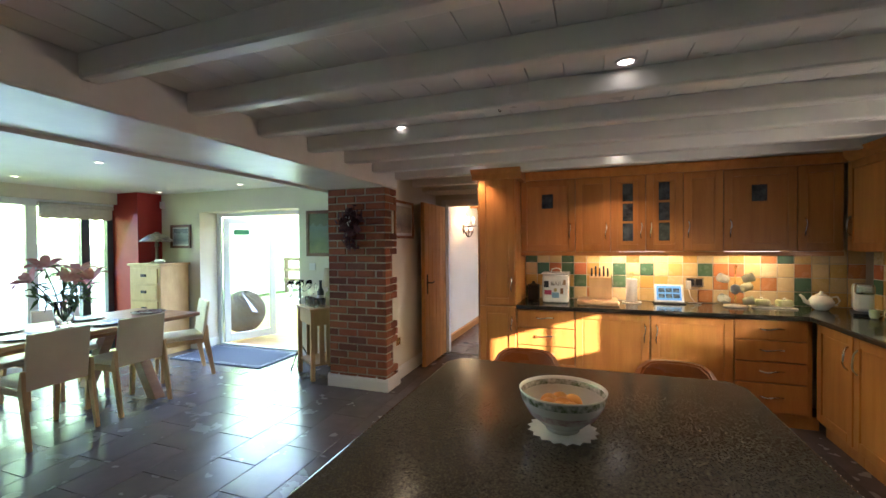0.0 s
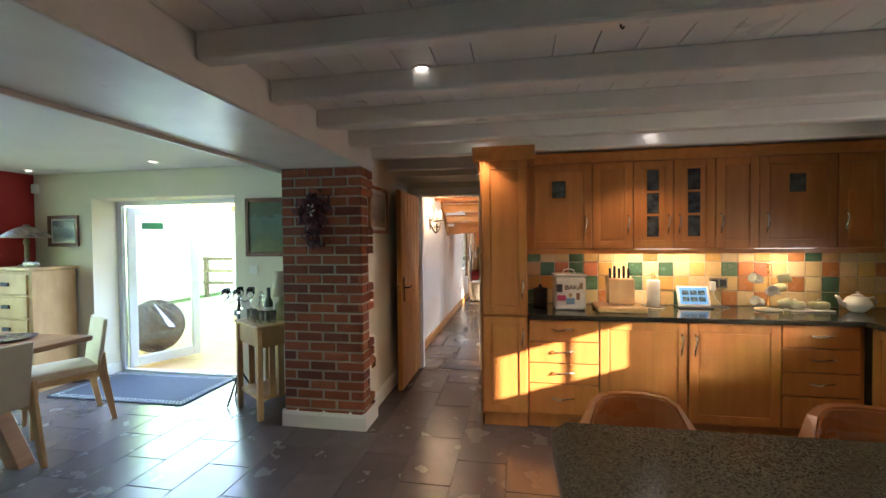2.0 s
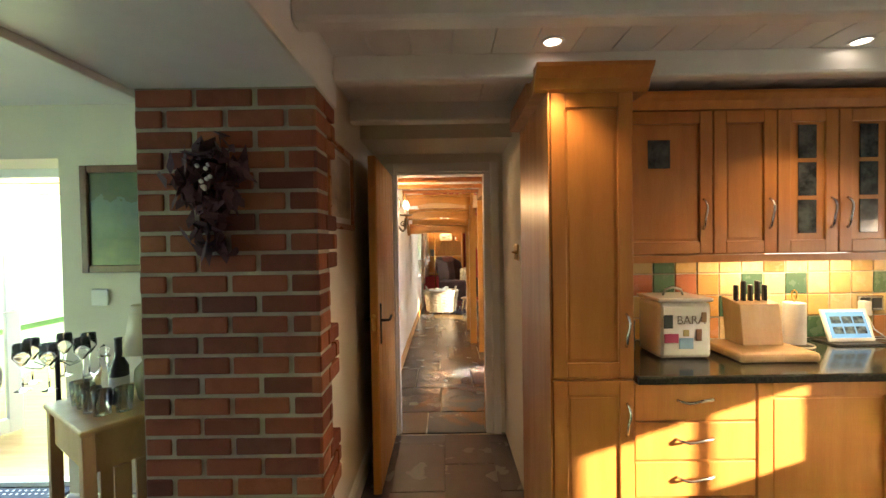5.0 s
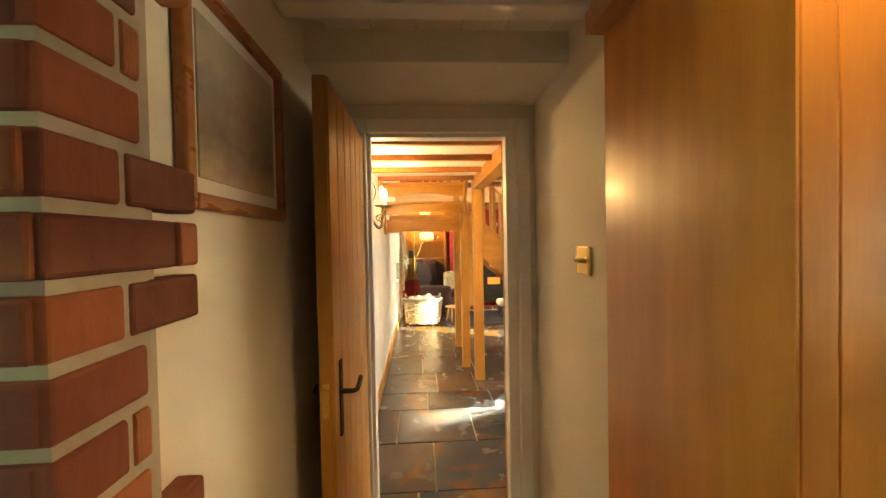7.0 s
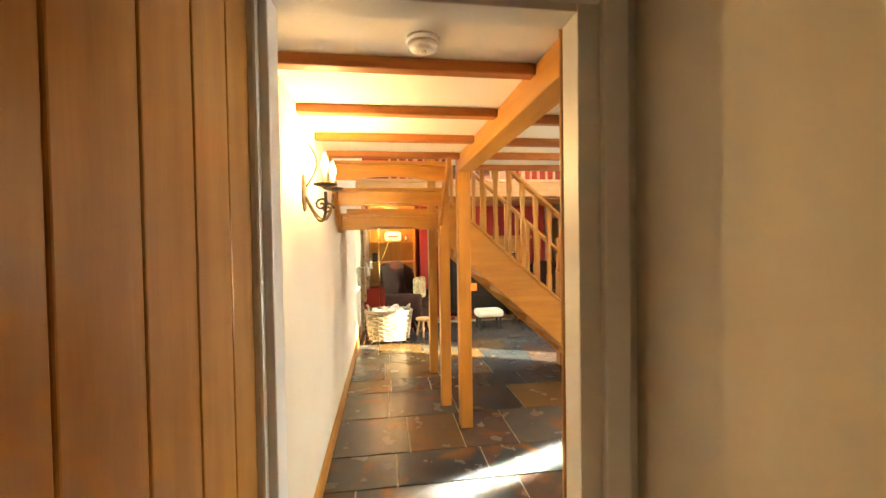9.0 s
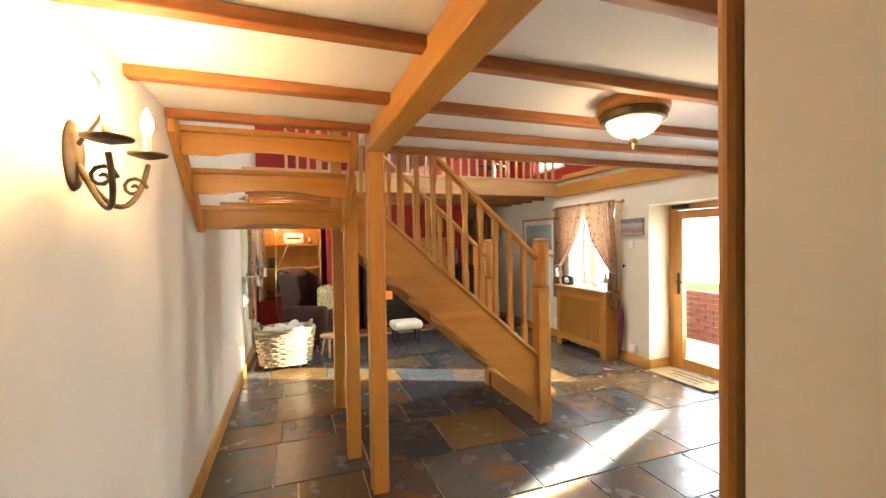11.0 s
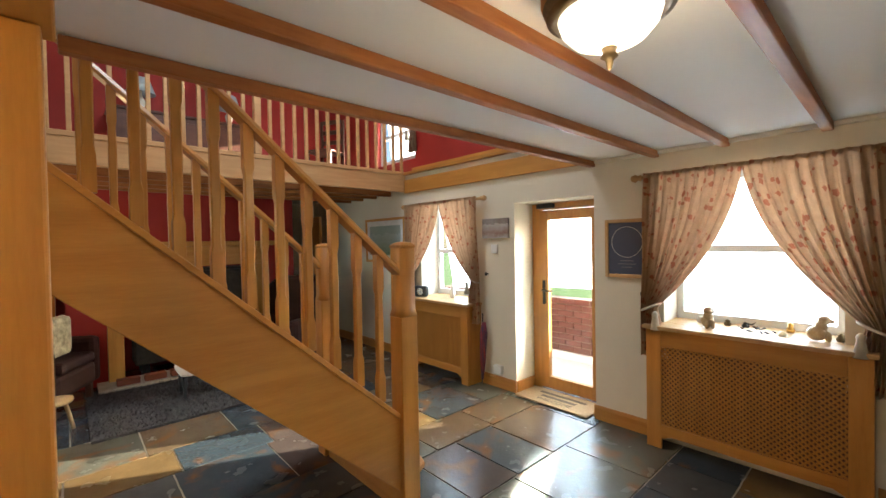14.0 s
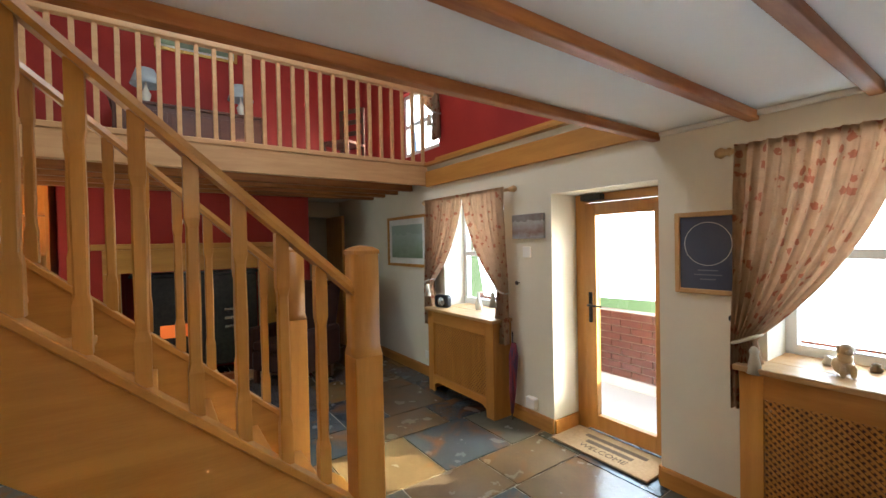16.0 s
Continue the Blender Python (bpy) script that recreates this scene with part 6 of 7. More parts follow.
# ---- skirting in the hall ----
sk = [(0, 0), (0, 0.115), (0.008, 0.112), (0.016, 0.09), (0.018, 0)]
bm = prism([(-2.149 + p, q) for p, q in sk], "y", 5.23, 12.0)
structure("baseboard_west", bm, "oaky", "oak skirting along the west wall", "skirting")
bm = bmesh.new()
for a, b_ in ((5.23, 6.21), (7.38, 7.84), (8.67, 9.12), (10.14, 13.0)):
    prism([(2.204 - p, q) for p, q in sk], "y", a, b_, bm)
bx(bm, 2.206, 8.65, 0, 2.49, 8.669, 0.11, r=0.004)
bx(bm, 2.206, 7.841, 0, 2.49, 7.86, 0.11, r=0.004)
structure("baseboard_entrance", bm, "oaky", "oak skirting along the entrance wall", "skirting")

# ---- radiator covers ----


def radiator_cover(y0, y1, h, x_front, label):
    r = thing("radiator_cover", (0, 0, 0), label, "radiator cover", "radiator covers")
    part("shelf_top", box(x_front - 0.03, y0 - 0.02, h - 0.028, 2.204, y1 + 0.02, h, r=0.006), "palewood", r)
    part("window_board", box(2.2045, y0 + 0.13, h - 0.02, 2.47, y1 - 0.07, h, r=0.002), "palewood", r)
    for a, b_ in ((y0, y0 + 0.10), (y1 - 0.10, y1)):
        part("stile", box(x_front, a, 0.0, x_front + 0.022, b_, h - 0.029, r=0.003), "oak", r)
    part("rail", box(x_front, y0 + 0.10, h - 0.15, x_front + 0.022, y1 - 0.10, h - 0.029, r=0.003), "oaky", r)
    pts = [(y0 + 0.10, 0.17), (y0 + 0.10, 0.07), (y0 + 0.16, 0.10), (y1 - 0.16, 0.10), (y1 - 0.10, 0.07), (y1 - 0.10, 0.17)]
    part("rail", prism(pts, "x", x_front, x_front + 0.022), "oaky", r)
    for y in (y0, y1 - 0.02):
        part("side", box(x_front + 0.0225, y, 0.0, 2.203, y + 0.02, h - 0.029), "oak", r)
    ya, yb, za, zb = y0 + 0.10, y1 - 0.10, 0.17, h - 0.15
    bm = bmesh.new()
    st_ = 0.033
    W, H = yb - ya, zb - za
    for s in (1, -1):
        k = -H
        while k < W:
            p0, p1 = max(k, 0), min(k + H, W)
            if p1 - p0 > 0.012:
                a = Vector((0, p0, p0 - k))
                b2 = Vector((0, p1, p1 - k))
                if s < 0:
                    a.z, b2.z = H - a.z, H - b2.z
                dv = (b2 - a).normalized()
                nv = Vector((0, -dv.z, dv.y)) * 0.0055
                o = Vector((x_front + (0.008 if s > 0 else 0.0125), ya, za))
                lo = [bm.verts.new(o + q) for q in (a - nv, b2 - nv, b2 + nv, a + nv)]
                hi = [bm.verts.new(o + q + Vector((0.004, 0, 0))) for q in (a - nv, b2 - nv, b2 + nv, a + nv)]
                bm.faces.new(lo)
                bm.faces.new(hi[::-1])
                for e in range(4):
                    bm.faces.new((lo[e], hi[e], hi[(e + 1) % 4], lo[(e + 1) % 4]))
            k += st_
    part("lattice", bm, "oak", r, "diagonal lattice grille")
    # dark colour on the panel imitates the shade seen through the lattice
    part("radiator", box(x_front + 0.06, y0 + 0.06, 0.12, x_front + 0.10, y1 - 0.06, h - 0.1), "slab", r, "radiator panel coloured dark as shade behind the grille")
    return r


radiator_cover(6.22, 7.37, 0.88, 2.05, "honey oak radiator cover with lattice front")
radiator_cover(9.13, 10.13, 0.85, 1.99, "honey oak lattice radiator cover under lounge window")

# ---- curtains ----


def curtain(y_out, y_mid, z_rod, z_tie, z_end, x, label, group, out=1, material="curtain"):
    """One gathered curtain on a wall along y, held back at y_out. out: the way into the room along x."""
    c = thing("curtain", (0, 0, 0), label, "curtain", group)
    NU, NV = 72, 34
    bm = bmesh.new()
    rows = []
    s = 1 if y_mid > y_out else -1
    W = abs(y_mid - y_out)
    for j in range(NV + 1):
        v = j / NV
        z = z_rod + 0.02 - v * (z_rod + 0.02 - z_end)
        k = min(max((z_rod - z) / (z_rod - z_tie), 0), 1)
        wid = W * (1 - 0.84 * k ** 1.55)
        base = 0.015 * k
        if z < z_tie:
            q = (z_tie - z) / max(z_tie - z_end, 0.01)
            wid = W * (0.16 + 0.14 * q)
        amp = 0.016 + 0.012 * k
        row = []
        for i in range(NU + 1):
            u_ = i / NU
            ph = 2 * math.pi * 9 * u_ + 0.7 * math.sin(3 * u_ + 2 * v)
            yy = y_out + s * (u_ * wid - base)
            sag = -0.05 * math.sin(math.pi * k) * u_ * (1 if z > z_tie else 0)
            row.append(bm.verts.new((x + out * (0.03 + amp * math.sin(ph) + 0.01 * math.sin(2.3 * ph + v * 5)), yy, z + sag)))
        rows.append(row)
    for a, b_ in zip(rows, rows[1:]):
        for i in range(NU):
            f = bm.faces.new((a[i], a[i + 1], b_[i + 1], b_[i]))
            f.smooth = True
    bmesh.ops.solidify(bm, geom=bm.faces[:], thickness=0.003)
    part("cloth", bm, material, c)
    yt = y_out + s * 0.08 * W
    pts = [(x + out * (0.03 + 0.055 * math.sin(a)), yt + 0.10 * W * math.cos(a), z_tie + 0.03 * math.cos(a) * s) for a in [i * math.pi / 8 for i in range(17)]]
    part("tie_back", tube(pts, 0.009, 7), "rope", c, "cream rope tie-back")
    part("tassel", turned([(0.008, 0.0), (0.022, -0.02), (0.018, -0.04), (0.034, -0.13), (0.0, -0.13)], 12, m=Matrix.Translation((x + out * 0.09, yt + s * 0.05, z_tie - 0.02))), "rope", c)
    return c


def rod(y0, y1, z, x, label):
    r = thing("curtain_rod", (0, 0, 0), label, "curtain rod", "curtain rods")
    part("pole", tube([(x, y0, z), (x, y1, z)], 0.014, 10), "palewood", r)
    for y, s in ((y0, -1), (y1, 1)):
        part("finial", turned([(0.014, 0), (0.024, 0.012), (0.016, 0.025), (0.03, 0.05), (0.02, 0.075), (0, 0.08)], 14, m=pose(x, y, z, -90 * s, 0, 0)), "palewood", r)
        part("bracket", tube([(x, y - s * 0.03, z), (2.204 if x > 0 else -2.149, y - s * 0.03, z)], 0.009, 8), "palewood", r)


rod(6.15, 7.42, 1.95, 2.13, "pale wooden curtain rod above the hall window")
curtain(7.40, 6.80, 1.955, 1.00, 0.64, 2.13, "floral linen curtain tied back with cord", "hall window curtains", -1)
curtain(6.17, 6.80, 1.955, 1.00, 0.64, 2.13, "floral linen curtain tied back with cord", "hall window curtains", -1)
rod(9.05, 10.32, 1.945, 2.13, "pale wooden curtain rod above the lounge window")
curtain(9.08, 9.68, 1.95, 1.10, 0.64, 2.13, "floral linen curtain tied back with cord", "lounge window curtains", -1)
curtain(10.30, 9.68, 1.95, 1.10, 0.64, 2.13, "floral linen curtain tied back with cord", "lounge window curtains", -1)
rod(10.15, 12.0, 2.0, -2.08, "pale curtain rod above the west window")
curtain(10.22, 11.05, 2.0, 1.15, 0.64, -2.08, "pale floral curtain tied back with cord", "west window curtains", 1)
curtain(11.95, 11.15, 2.0, 1.15, 0.64, -2.08, "pale floral curtain tied back with cord", "west window curtains", 1)
curtain(10.40, 10.85, 3.5, 3.0, 2.7, 2.38, "orange landing curtain tied back", "landing curtains", -1)
for y, z in ((7.44, 1.08), (6.10, 1.08), (9.02, 1.16)):
    solid("tie_back_hook", turned([(0.006, 0), (0.006, 0.03), (0.02, 0.035), (0.012, 0.045), (0, 0.047)], 10, m=pose(0, 0, 0, 0, -90, 0)), "iron", "dark flower-shaped curtain hook", "hook", "tie-back hooks", loc=(2.205, y, z))

# ---- things on the walls ----
p = picture("chalk_circle_board", (2.205, 7.565, 1.425), -90, 0.345, 0.46, "board", "palewood", "navy print with white circle in oak frame", 0.028)
part("circle", turned([(0.118, 0.0), (0.121, 0.0), (0.121, 0.001), (0.118, 0.001)], 48, m=pose(0, -0.0145, 0.05, 90, 0, 0)), "paper", p, "thin white circle")
for i, (w_, z) in enumerate(((0.05, -0.10), (0.07, -0.125), (0.04, -0.15))):
    part("text_bar", box(-w_, -0.0152, z, w_, -0.0142, z + 0.006), mat("grey_print", (0.22, 0.23, 0.27)), p)
picture("watercolour", (2.205, 10.90, 1.535), -90, 0.94, 0.61, "water", "oaky", "large pale watercolour in an oak frame", 0.035, 0.07)
c = thing("dog_canvas", (2.205, 8.90, 1.63), "small grey canvas print on the wall", "picture", rz=-90)
part("canvas", box(-0.17, -0.03, -0.10, 0.17, -0.001, 0.10, r=0.003), "dogs", c)
solid("thermostat", box(-0.04, -0.022, -0.045, 0.04, -0.001, 0.045, r=0.005), "white", "small white thermostat below the canvas", "thermostat", loc=(2.205, 8.92, 1.42), rz=-90)
solid("plug_adaptor", box(-0.05, -0.05, -0.045, 0.05, -0.001, 0.045, r=0.01), "white", "white plug-in adaptor low on the wall", "adaptor", loc=(2.205, 8.88, 0.19), rz=-90)
solid("wall_socket", box(-0.07, -0.012, -0.043, 0.07, -0.001, 0.043, r=0.004), "white", "white double socket low on the wall", "socket", loc=(2.205, 10.45, 0.24), rz=-90)
u = thing("umbrella", (2.13, 9.06, 0), "closed dark red and navy umbrella", "umbrella")
part("canopy", turned([(0.012, 0.06), (0.03, 0.25), (0.04, 0.55), (0.02, 0.66)], 10, m=pose(0, 0, 0, 3, 0, 0)), mat("red_navy_cloth", (0.30, 0.03, 0.03), (0.03, 0.035, 0.09), scale=9, rough=0.8, stretch=(6, 6, 0.5)), u)
part("shaft", tube([(0, 0, 0.002), (0, -0.02, 0.75)], 0.006), "black", u)
# sconce
s = thing("wall_sconce", (-2.149, 6.47, 1.74), "scrolled iron wall light with candle bulbs", "wall light")
part("backplate", turned([(0.0, 0.012), (0.05, 0.01), (0.055, 0.0)], 20, m=Matrix.Scale(1.8, 4, (0, 0, 1)) @ pose(0, 0, 0, 0, 90, 0)), "antique", s)
for y, z in ((-0.13, 0.01), (0.18, 0.03)):
    pts = []
    for k in range(15):
        u_ = k / 14
        pts.append((0.01 + 0.115 * math.sin(u_ * math.pi / 2), y * (1 - math.cos(u_ * math.pi / 2)), -0.02 - 0.13 * math.sin(u_ * math.pi) + z * u_))
    part("arm", tube(pts, 0.008), "antique", s)
    part("scroll", tube([(0.10 + 0.035 * (1 - k / 14) * math.cos(k * 0.7), y * 0.6 + 0.02 * math.copysign(1, y), -0.07 + 0.035 * (1 - k / 14) * math.sin(k * 0.7)) for k in range(14)], 0.006, 6), "antique", s)
    part("drip_pan", turned([(0.012, 0), (0.055, 0.012), (0.058, 0.018), (0.012, 0.012)], 18, m=Matrix.Translation((0.125, y, z))), "antique", s)
    part("candle_tube", turned([(0.012, 0), (0.012, 0.065), (0, 0.065)], 12, m=Matrix.Translation((0.125, y, z + 0.012))), "rope", s)
    part("bulb", turned([(0.008, 0), (0.019, 0.025), (0.017, 0.05), (0.004, 0.085), (0, 0.09)], 12, m=Matrix.Translation((0.125, y, z + 0.078))), "bulb", s, "glowing candle bulb").visible_shadow = False
part("tall_scroll", tube([(0.012 + 0.05 * math.sin(k * math.pi / 14), 0.10 * (k / 14) ** 1.5, 0.03 + 0.24 * k / 14) for k in range(15)], 0.006, r_end=0.003), "antique", s)
a_ = thing("smoke_alarm", (-1.61, 5.645, 2.147), "round white smoke alarm on the hall ceiling", "smoke alarm")
part("base", turned([(0.055, 0.0), (0.056, -0.012), (0.050, -0.018)], 28), "upvc", a_)
part("cover", turned([(0.049, -0.017), (0.044, -0.034), (0.020, -0.040), (0.0, -0.040)], 28), "upvc", a_)
part("test_button", turned([(0.010, -0.039), (0.009, -0.043), (0.0, -0.044)], 14), "rope", a_)
# ceiling light
l = thing("ceiling_light", (-0.045, 6.617, 2.147), "bowl ceiling light with brass rim", "ceiling light")
l.scale = (0.96, 0.96, 0.96)
part("wooden_base", turned([(0.165, 0.0), (0.17, -0.01), (0.17, -0.055), (0.155, -0.062)], 36), "oak", l)
part("ornate_rim", turned([(0.158, -0.06), (0.165, -0.07), (0.15, -0.085), (0.156, -0.095), (0.135, -0.105), (0.12, -0.10)], 36), "antique", l, "cast brass rim")
part("glass_bowl", turned([(0.128, -0.098), (0.118, -0.13), (0.09, -0.16), (0.05, -0.178), (0.0, -0.184)], 32), "shade", l, "lit frosted glass bowl").visible_shadow = False
part("finial", turned([(0.02, -0.184), (0.016, -0.195), (0.022, -0.205), (0.010, -0.215), (0.006, -0.235), (0, -0.24)], 14), "antique", l)

# ---- lounge ----
r = thing("shag_rug", (0.05, 11.0, 0), "charcoal shag pile rug before the hearth", "rug")
random.seed(3)
bm = bmesh.new()
bx(bm, -1.0, -0.72, 0.0, 0.95, 0.72, 0.02)
for i in range(6500):
    x, y = random.uniform(-1.01, 0.96), random.uniform(-0.74, 0.73)
    a, t_ = random.uniform(0, 6.3), random.uniform(0.01, 0.03)
    d_ = Vector((math.cos(a), math.sin(a), 0)) * 0.006
    o = Vector((x, y, 0.018))
    bm.faces.new([bm.verts.new(q) for q in (o - d_, o + d_, o + Vector((random.gauss(0, 0.014), random.gauss(0, 0.014), t_)))])
part("shag_surface", bm, "rug", r)
k = thing("log_basket", (-1.70, 10.42, 0), "large woven willow log basket on castors", "basket")
bm = bmesh.new()
for j in range(13):
    z = 0.07 + j * 0.030
    rr = 0.25 + 0.045 * j / 12
    pts = []
    for i in range(49):
        a = 2 * math.pi * i / 48
        off = 0.009 * (1 if ((i // 2) + j) % 2 else -1)
        pts.append(((rr + off) * 1.12 * math.cos(a), (rr + off) * 0.86 * math.sin(a), z + 0.004 * math.sin(i * 1.7 + j)))
    tube(pts, 0.0145, 6, bm)
part("weave", bm, "wicker", k)
for i in range(24):
    a = 2 * math.pi * i / 24
    part("stake", tube([(0.25 * 1.12 * math.cos(a), 0.25 * 0.86 * math.sin(a), 0.06), (0.295 * 1.12 * math.cos(a), 0.295 * 0.86 * math.sin(a), 0.46)], 0.011, 6), "wicker", k)
part("rim", tube([(0.30 * 1.12 * math.cos(i * math.pi / 16), 0.30 * 0.86 * math.sin(i * math.pi / 16), 0.465) for i in range(33)], 0.024, 8), "wicker", k)
for s in (-1, 1):
    part("handle", tube([(s * 0.26, -0.12, 0.47), (s * 0.30, -0.08, 0.53), (s * 0.31, 0, 0.55), (s * 0.30, 0.08, 0.53), (s * 0.26, 0.12, 0.47)], 0.013, 8), "wicker", k)
    for t_ in (-1, 1):
        part("castor", turned([(0.0, -0.012), (0.024, -0.012), (0.024, 0.012), (0, 0.012)], 12, m=pose(s * 0.16, t_ * 0.12, 0.026, 90, 0, 30)), "black", k)
part("base", box(-0.24, -0.18, 0.05, 0.24, 0.18, 0.07, r=0.01), "wicker", k)
bm = bmesh.new()
random.seed(5)
for i in range(9):
    bmesh.ops.create_icosphere(bm, subdivisions=2, radius=random.uniform(0.06, 0.10), matrix=Matrix.LocRotScale((random.uniform(-0.17, 0.17), random.uniform(-0.12, 0.12), 0.44), Euler((i, i * 2, 0)), (1.2, 0.8, 0.6)))
solid("folded_blanket", bm, "cloth", "crumpled pale blankets in the basket", "blanket", loc=(-1.70, 10.42, 0))
s = thing("milking_stool", (-1.16, 10.72, 0), "small round turned wooden stool", "stool")
part("seat", turned([(0.0, 0.245), (0.11, 0.245), (0.125, 0.262), (0.12, 0.28), (0, 0.285)], 20), "palewood", s)
for i in range(3):
    a = i * 2.1 + 0.4
    part("leg", tube([(0.07 * math.cos(a), 0.07 * math.sin(a), 0.25), (0.10 * math.cos(a), 0.10 * math.sin(a), 0.12), (0.125 * math.cos(a), 0.125 * math.sin(a), 0.0)], 0.016, 8), "palewood", s)
s = thing("footstool", (-0.06, 10.92, 0.02), "cream upholstered footstool with black turned legs", "footstool")
part("cushion", box(-0.22, -0.16, 0.21, 0.22, 0.16, 0.33, r=0.045), "cloth", s)
for sx in (-1, 1):
    for sy in (-1, 1):
        part("leg", turned([(0.012, 0), (0.02, 0.03), (0.014, 0.08), (0.026, 0.13), (0.018, 0.16), (0.024, 0.21)], 12, m=Matrix.Translation((sx * 0.17, sy * 0.11, 0))), "black", s)


def wing_chair(loc, rz, label):
    c = thing("wing_chair", loc, label, "armchair", "lounge armchairs", rz)
    part("seat", box(-0.30, -0.34, 0.16, 0.30, 0.28, 0.38, r=0.04), "leather", c)
    part("seat_cushion", box(-0.26, -0.36, 0.38, 0.26, 0.20, 0.49, r=0.04), "leather", c)
    part("back", prism([(0.20, 0.36), (0.34, 0.36), (0.42, 1.04), (0.36, 1.10), (0.28, 1.06)], "x", -0.30, 0.30, r=0.03), "leather", c)
    for sx in (-1, 1):
        part("wing", prism([(0.30, 0.60), (0.40, 1.05), (0.30, 1.08), (0.10, 0.98), (0.05, 0.75), (0.10, 0.60)], "x", sx * 0.32 - 0.035, sx * 0.32 + 0.035, r=0.02), "leather", c)
        part("arm", box(sx * 0.34 - 0.065, -0.34, 0.16, sx * 0.34 + 0.065, 0.32, 0.62, r=0.05), "leather", c)
        for sy in (-0.28, 0.26):
            part("leg", box(sx * 0.28 - 0.025, sy - 0.025, 0, sx * 0.28 + 0.025, sy + 0.025, 0.16, r=0.006), "slab", c)
    return c


wing_chair((-1.30, 11.45, 0), 62, "dark brown leather wing chair with cushion")
solid("cushion", box(-0.19, -0.06, -0.19, 0.19, 0.06, 0.19, r=0.055), mat("tapestry_cushion", (0.55, 0.42, 0.24), (0.22, 0.16, 0.08), scale=22, rough=0.9, bump=0.2), "patterned tapestry cushion on the wing chair", "cushion", loc=(-1.16, 11.38, 0.68), rz=62)
wing_chair((0.95, 11.30, 0.0), -60, "dark brown leather wing chair by the hearth")
b = thing("bookcase", (-1.60, 12.24, 0), "honey oak alcove bookcase with open shelves", "bookcase")
for x in (-0.44, 0.41):
    part("side", box(x, -0.16, 0.62, x + 0.03, 0.17, 2.19, r=0.003), "oak", b)
for z in (0.66, 1.08, 1.46, 1.86):
    part("shelf", box(-0.41, -0.15, z, 0.41, 0.16, z + 0.025, r=0.003), "oak", b)
part("back_panel", box(-0.42, 0.15, 0.62, 0.42, 0.17, 2.19), "oak", b)
structure("wall_alcove_low", box(-2.14, 12.10, 0, -1.09, 12.41, 0.619), "red", "low red wall under the shelves", "wall")
rd_ = thing("retro_radio", (-1.58, 12.2, 1.486), "cream rounded retro radio on a shelf", "radio")
part("body", box(-0.16, -0.06, 0, 0.16, 0.06, 0.18, r=0.05), "china", rd_)
part("dial", box(-0.10, -0.065, 0.08, 0.10, -0.061, 0.10), "brass", rd_)
picture("shelf_picture", (-1.60, 12.30, 2.02), 0, 0.26, 0.24, "photo", "pine", "small framed print on the top shelf", 0.025, 0.05)
solid("ornament_jar", turned([(0.02, 0), (0.03, 0.02), (0.03, 0.08), (0.018, 0.11), (0, 0.12)], 14), "chrome", "small metal jar on the shelf", "ornament", loc=(-1.33, 12.18, 1.486))
solid("speaker_box", box(-0.05, -0.05, 0, 0.05, 0.05, 0.17, r=0.006), "black", "small black speaker on the shelf", "speaker", loc=(-1.92, 12.18, 1.106))
for i, (x, h_) in enumerate(((-1.84, 0.20), (-1.80, 0.23), (-1.765, 0.19), (-1.73, 0.22), (-1.69, 0.20))):
    solid("book", box(-0.016, -0.07, 0, 0.016, 0.07, h_, r=0.003), mat("book_cloth", ((0.25, 0.05, 0.04), (0.06, 0.10, 0.14), (0.30, 0.22, 0.10))[i % 3], rough=0.7), "cloth-bound book upright on the shelf", "book", "shelf books", loc=(x, 12.2, 0.686))
l = thing("floor_lamp", (-1.84, 11.80, 0), "brass uplighter floor lamp", "floor lamp")
part("base", turned([(0.13, 0), (0.13, 0.015), (0.02, 0.03)]), "brass", l)
part("pole", tube([(0, 0, 0.02), (0, 0, 1.72)], 0.011), "brass", l)
part("reading_arm", tube([(0, 0, 1.15), (0.06, -0.03, 1.18), (0.16, -0.06, 1.45), (0.22, -0.08, 1.50)], 0.007), "brass", l)
part("bowl", turned([(0.02, 1.70), (0.10, 1.77), (0.13, 1.80), (0.125, 1.80), (0.015, 1.715)], 24), "shade", l, "glowing glass bowl")
solid("tartan_throw", prism([(-0.05, 0.98), (-0.04, 1.075), (0.02, 1.10), (0.10, 1.10), (0.15, 1.06), (0.17, 0.80), (0.155, 0.80), (0.13, 1.05), (0.09, 1.085), (0.02, 1.085), (-0.025, 1.065), (-0.035, 0.98)], "x", -0.26, 0.26), mat("tartan_wool", (0.22, 0.03, 0.025), (0.03, 0.07, 0.04), scale=9, rough=0.95, bump=0.3, stretch=(3, 1, 1)), "red and green tartan throw over the wing chair", "blanket", loc=(-1.57, 11.59, 0.02), rz=62)
# hearth
m_ = thing("fireplace_surround", (0.09, 11.95, 0), "oak mantelpiece over a dark hearth", "fireplace")
part("mantel_shelf", box(-0.92, -0.20, 1.50, 0.92, 0.0, 1.56, r=0.008), "oakx", m_)
part("frieze", box(-0.84, -0.09, 1.26, 0.84, -0.001, 1.499, r=0.004), "oakx", m_)
for s in (-1, 1):
    part("pilaster", box(s * 0.77 - 0.07, -0.09, 0.0, s * 0.77 + 0.07, -0.001, 1.259, r=0.004), "oak", m_)
structure("trim_hearth", box(-0.85, 11.55, 0.001, 1.0, 11.94, 0.045, r=0.006), "mortar", "stone hearth slab", "hearth")
st = thing("wood_stove", (0.09, 12.12, 0.05), "black cast iron wood stove with embers", "stove")
part("body", box(-0.60, -0.20, 0.10, 0.60, 0.18, 1.15, r=0.02), "iron", st)
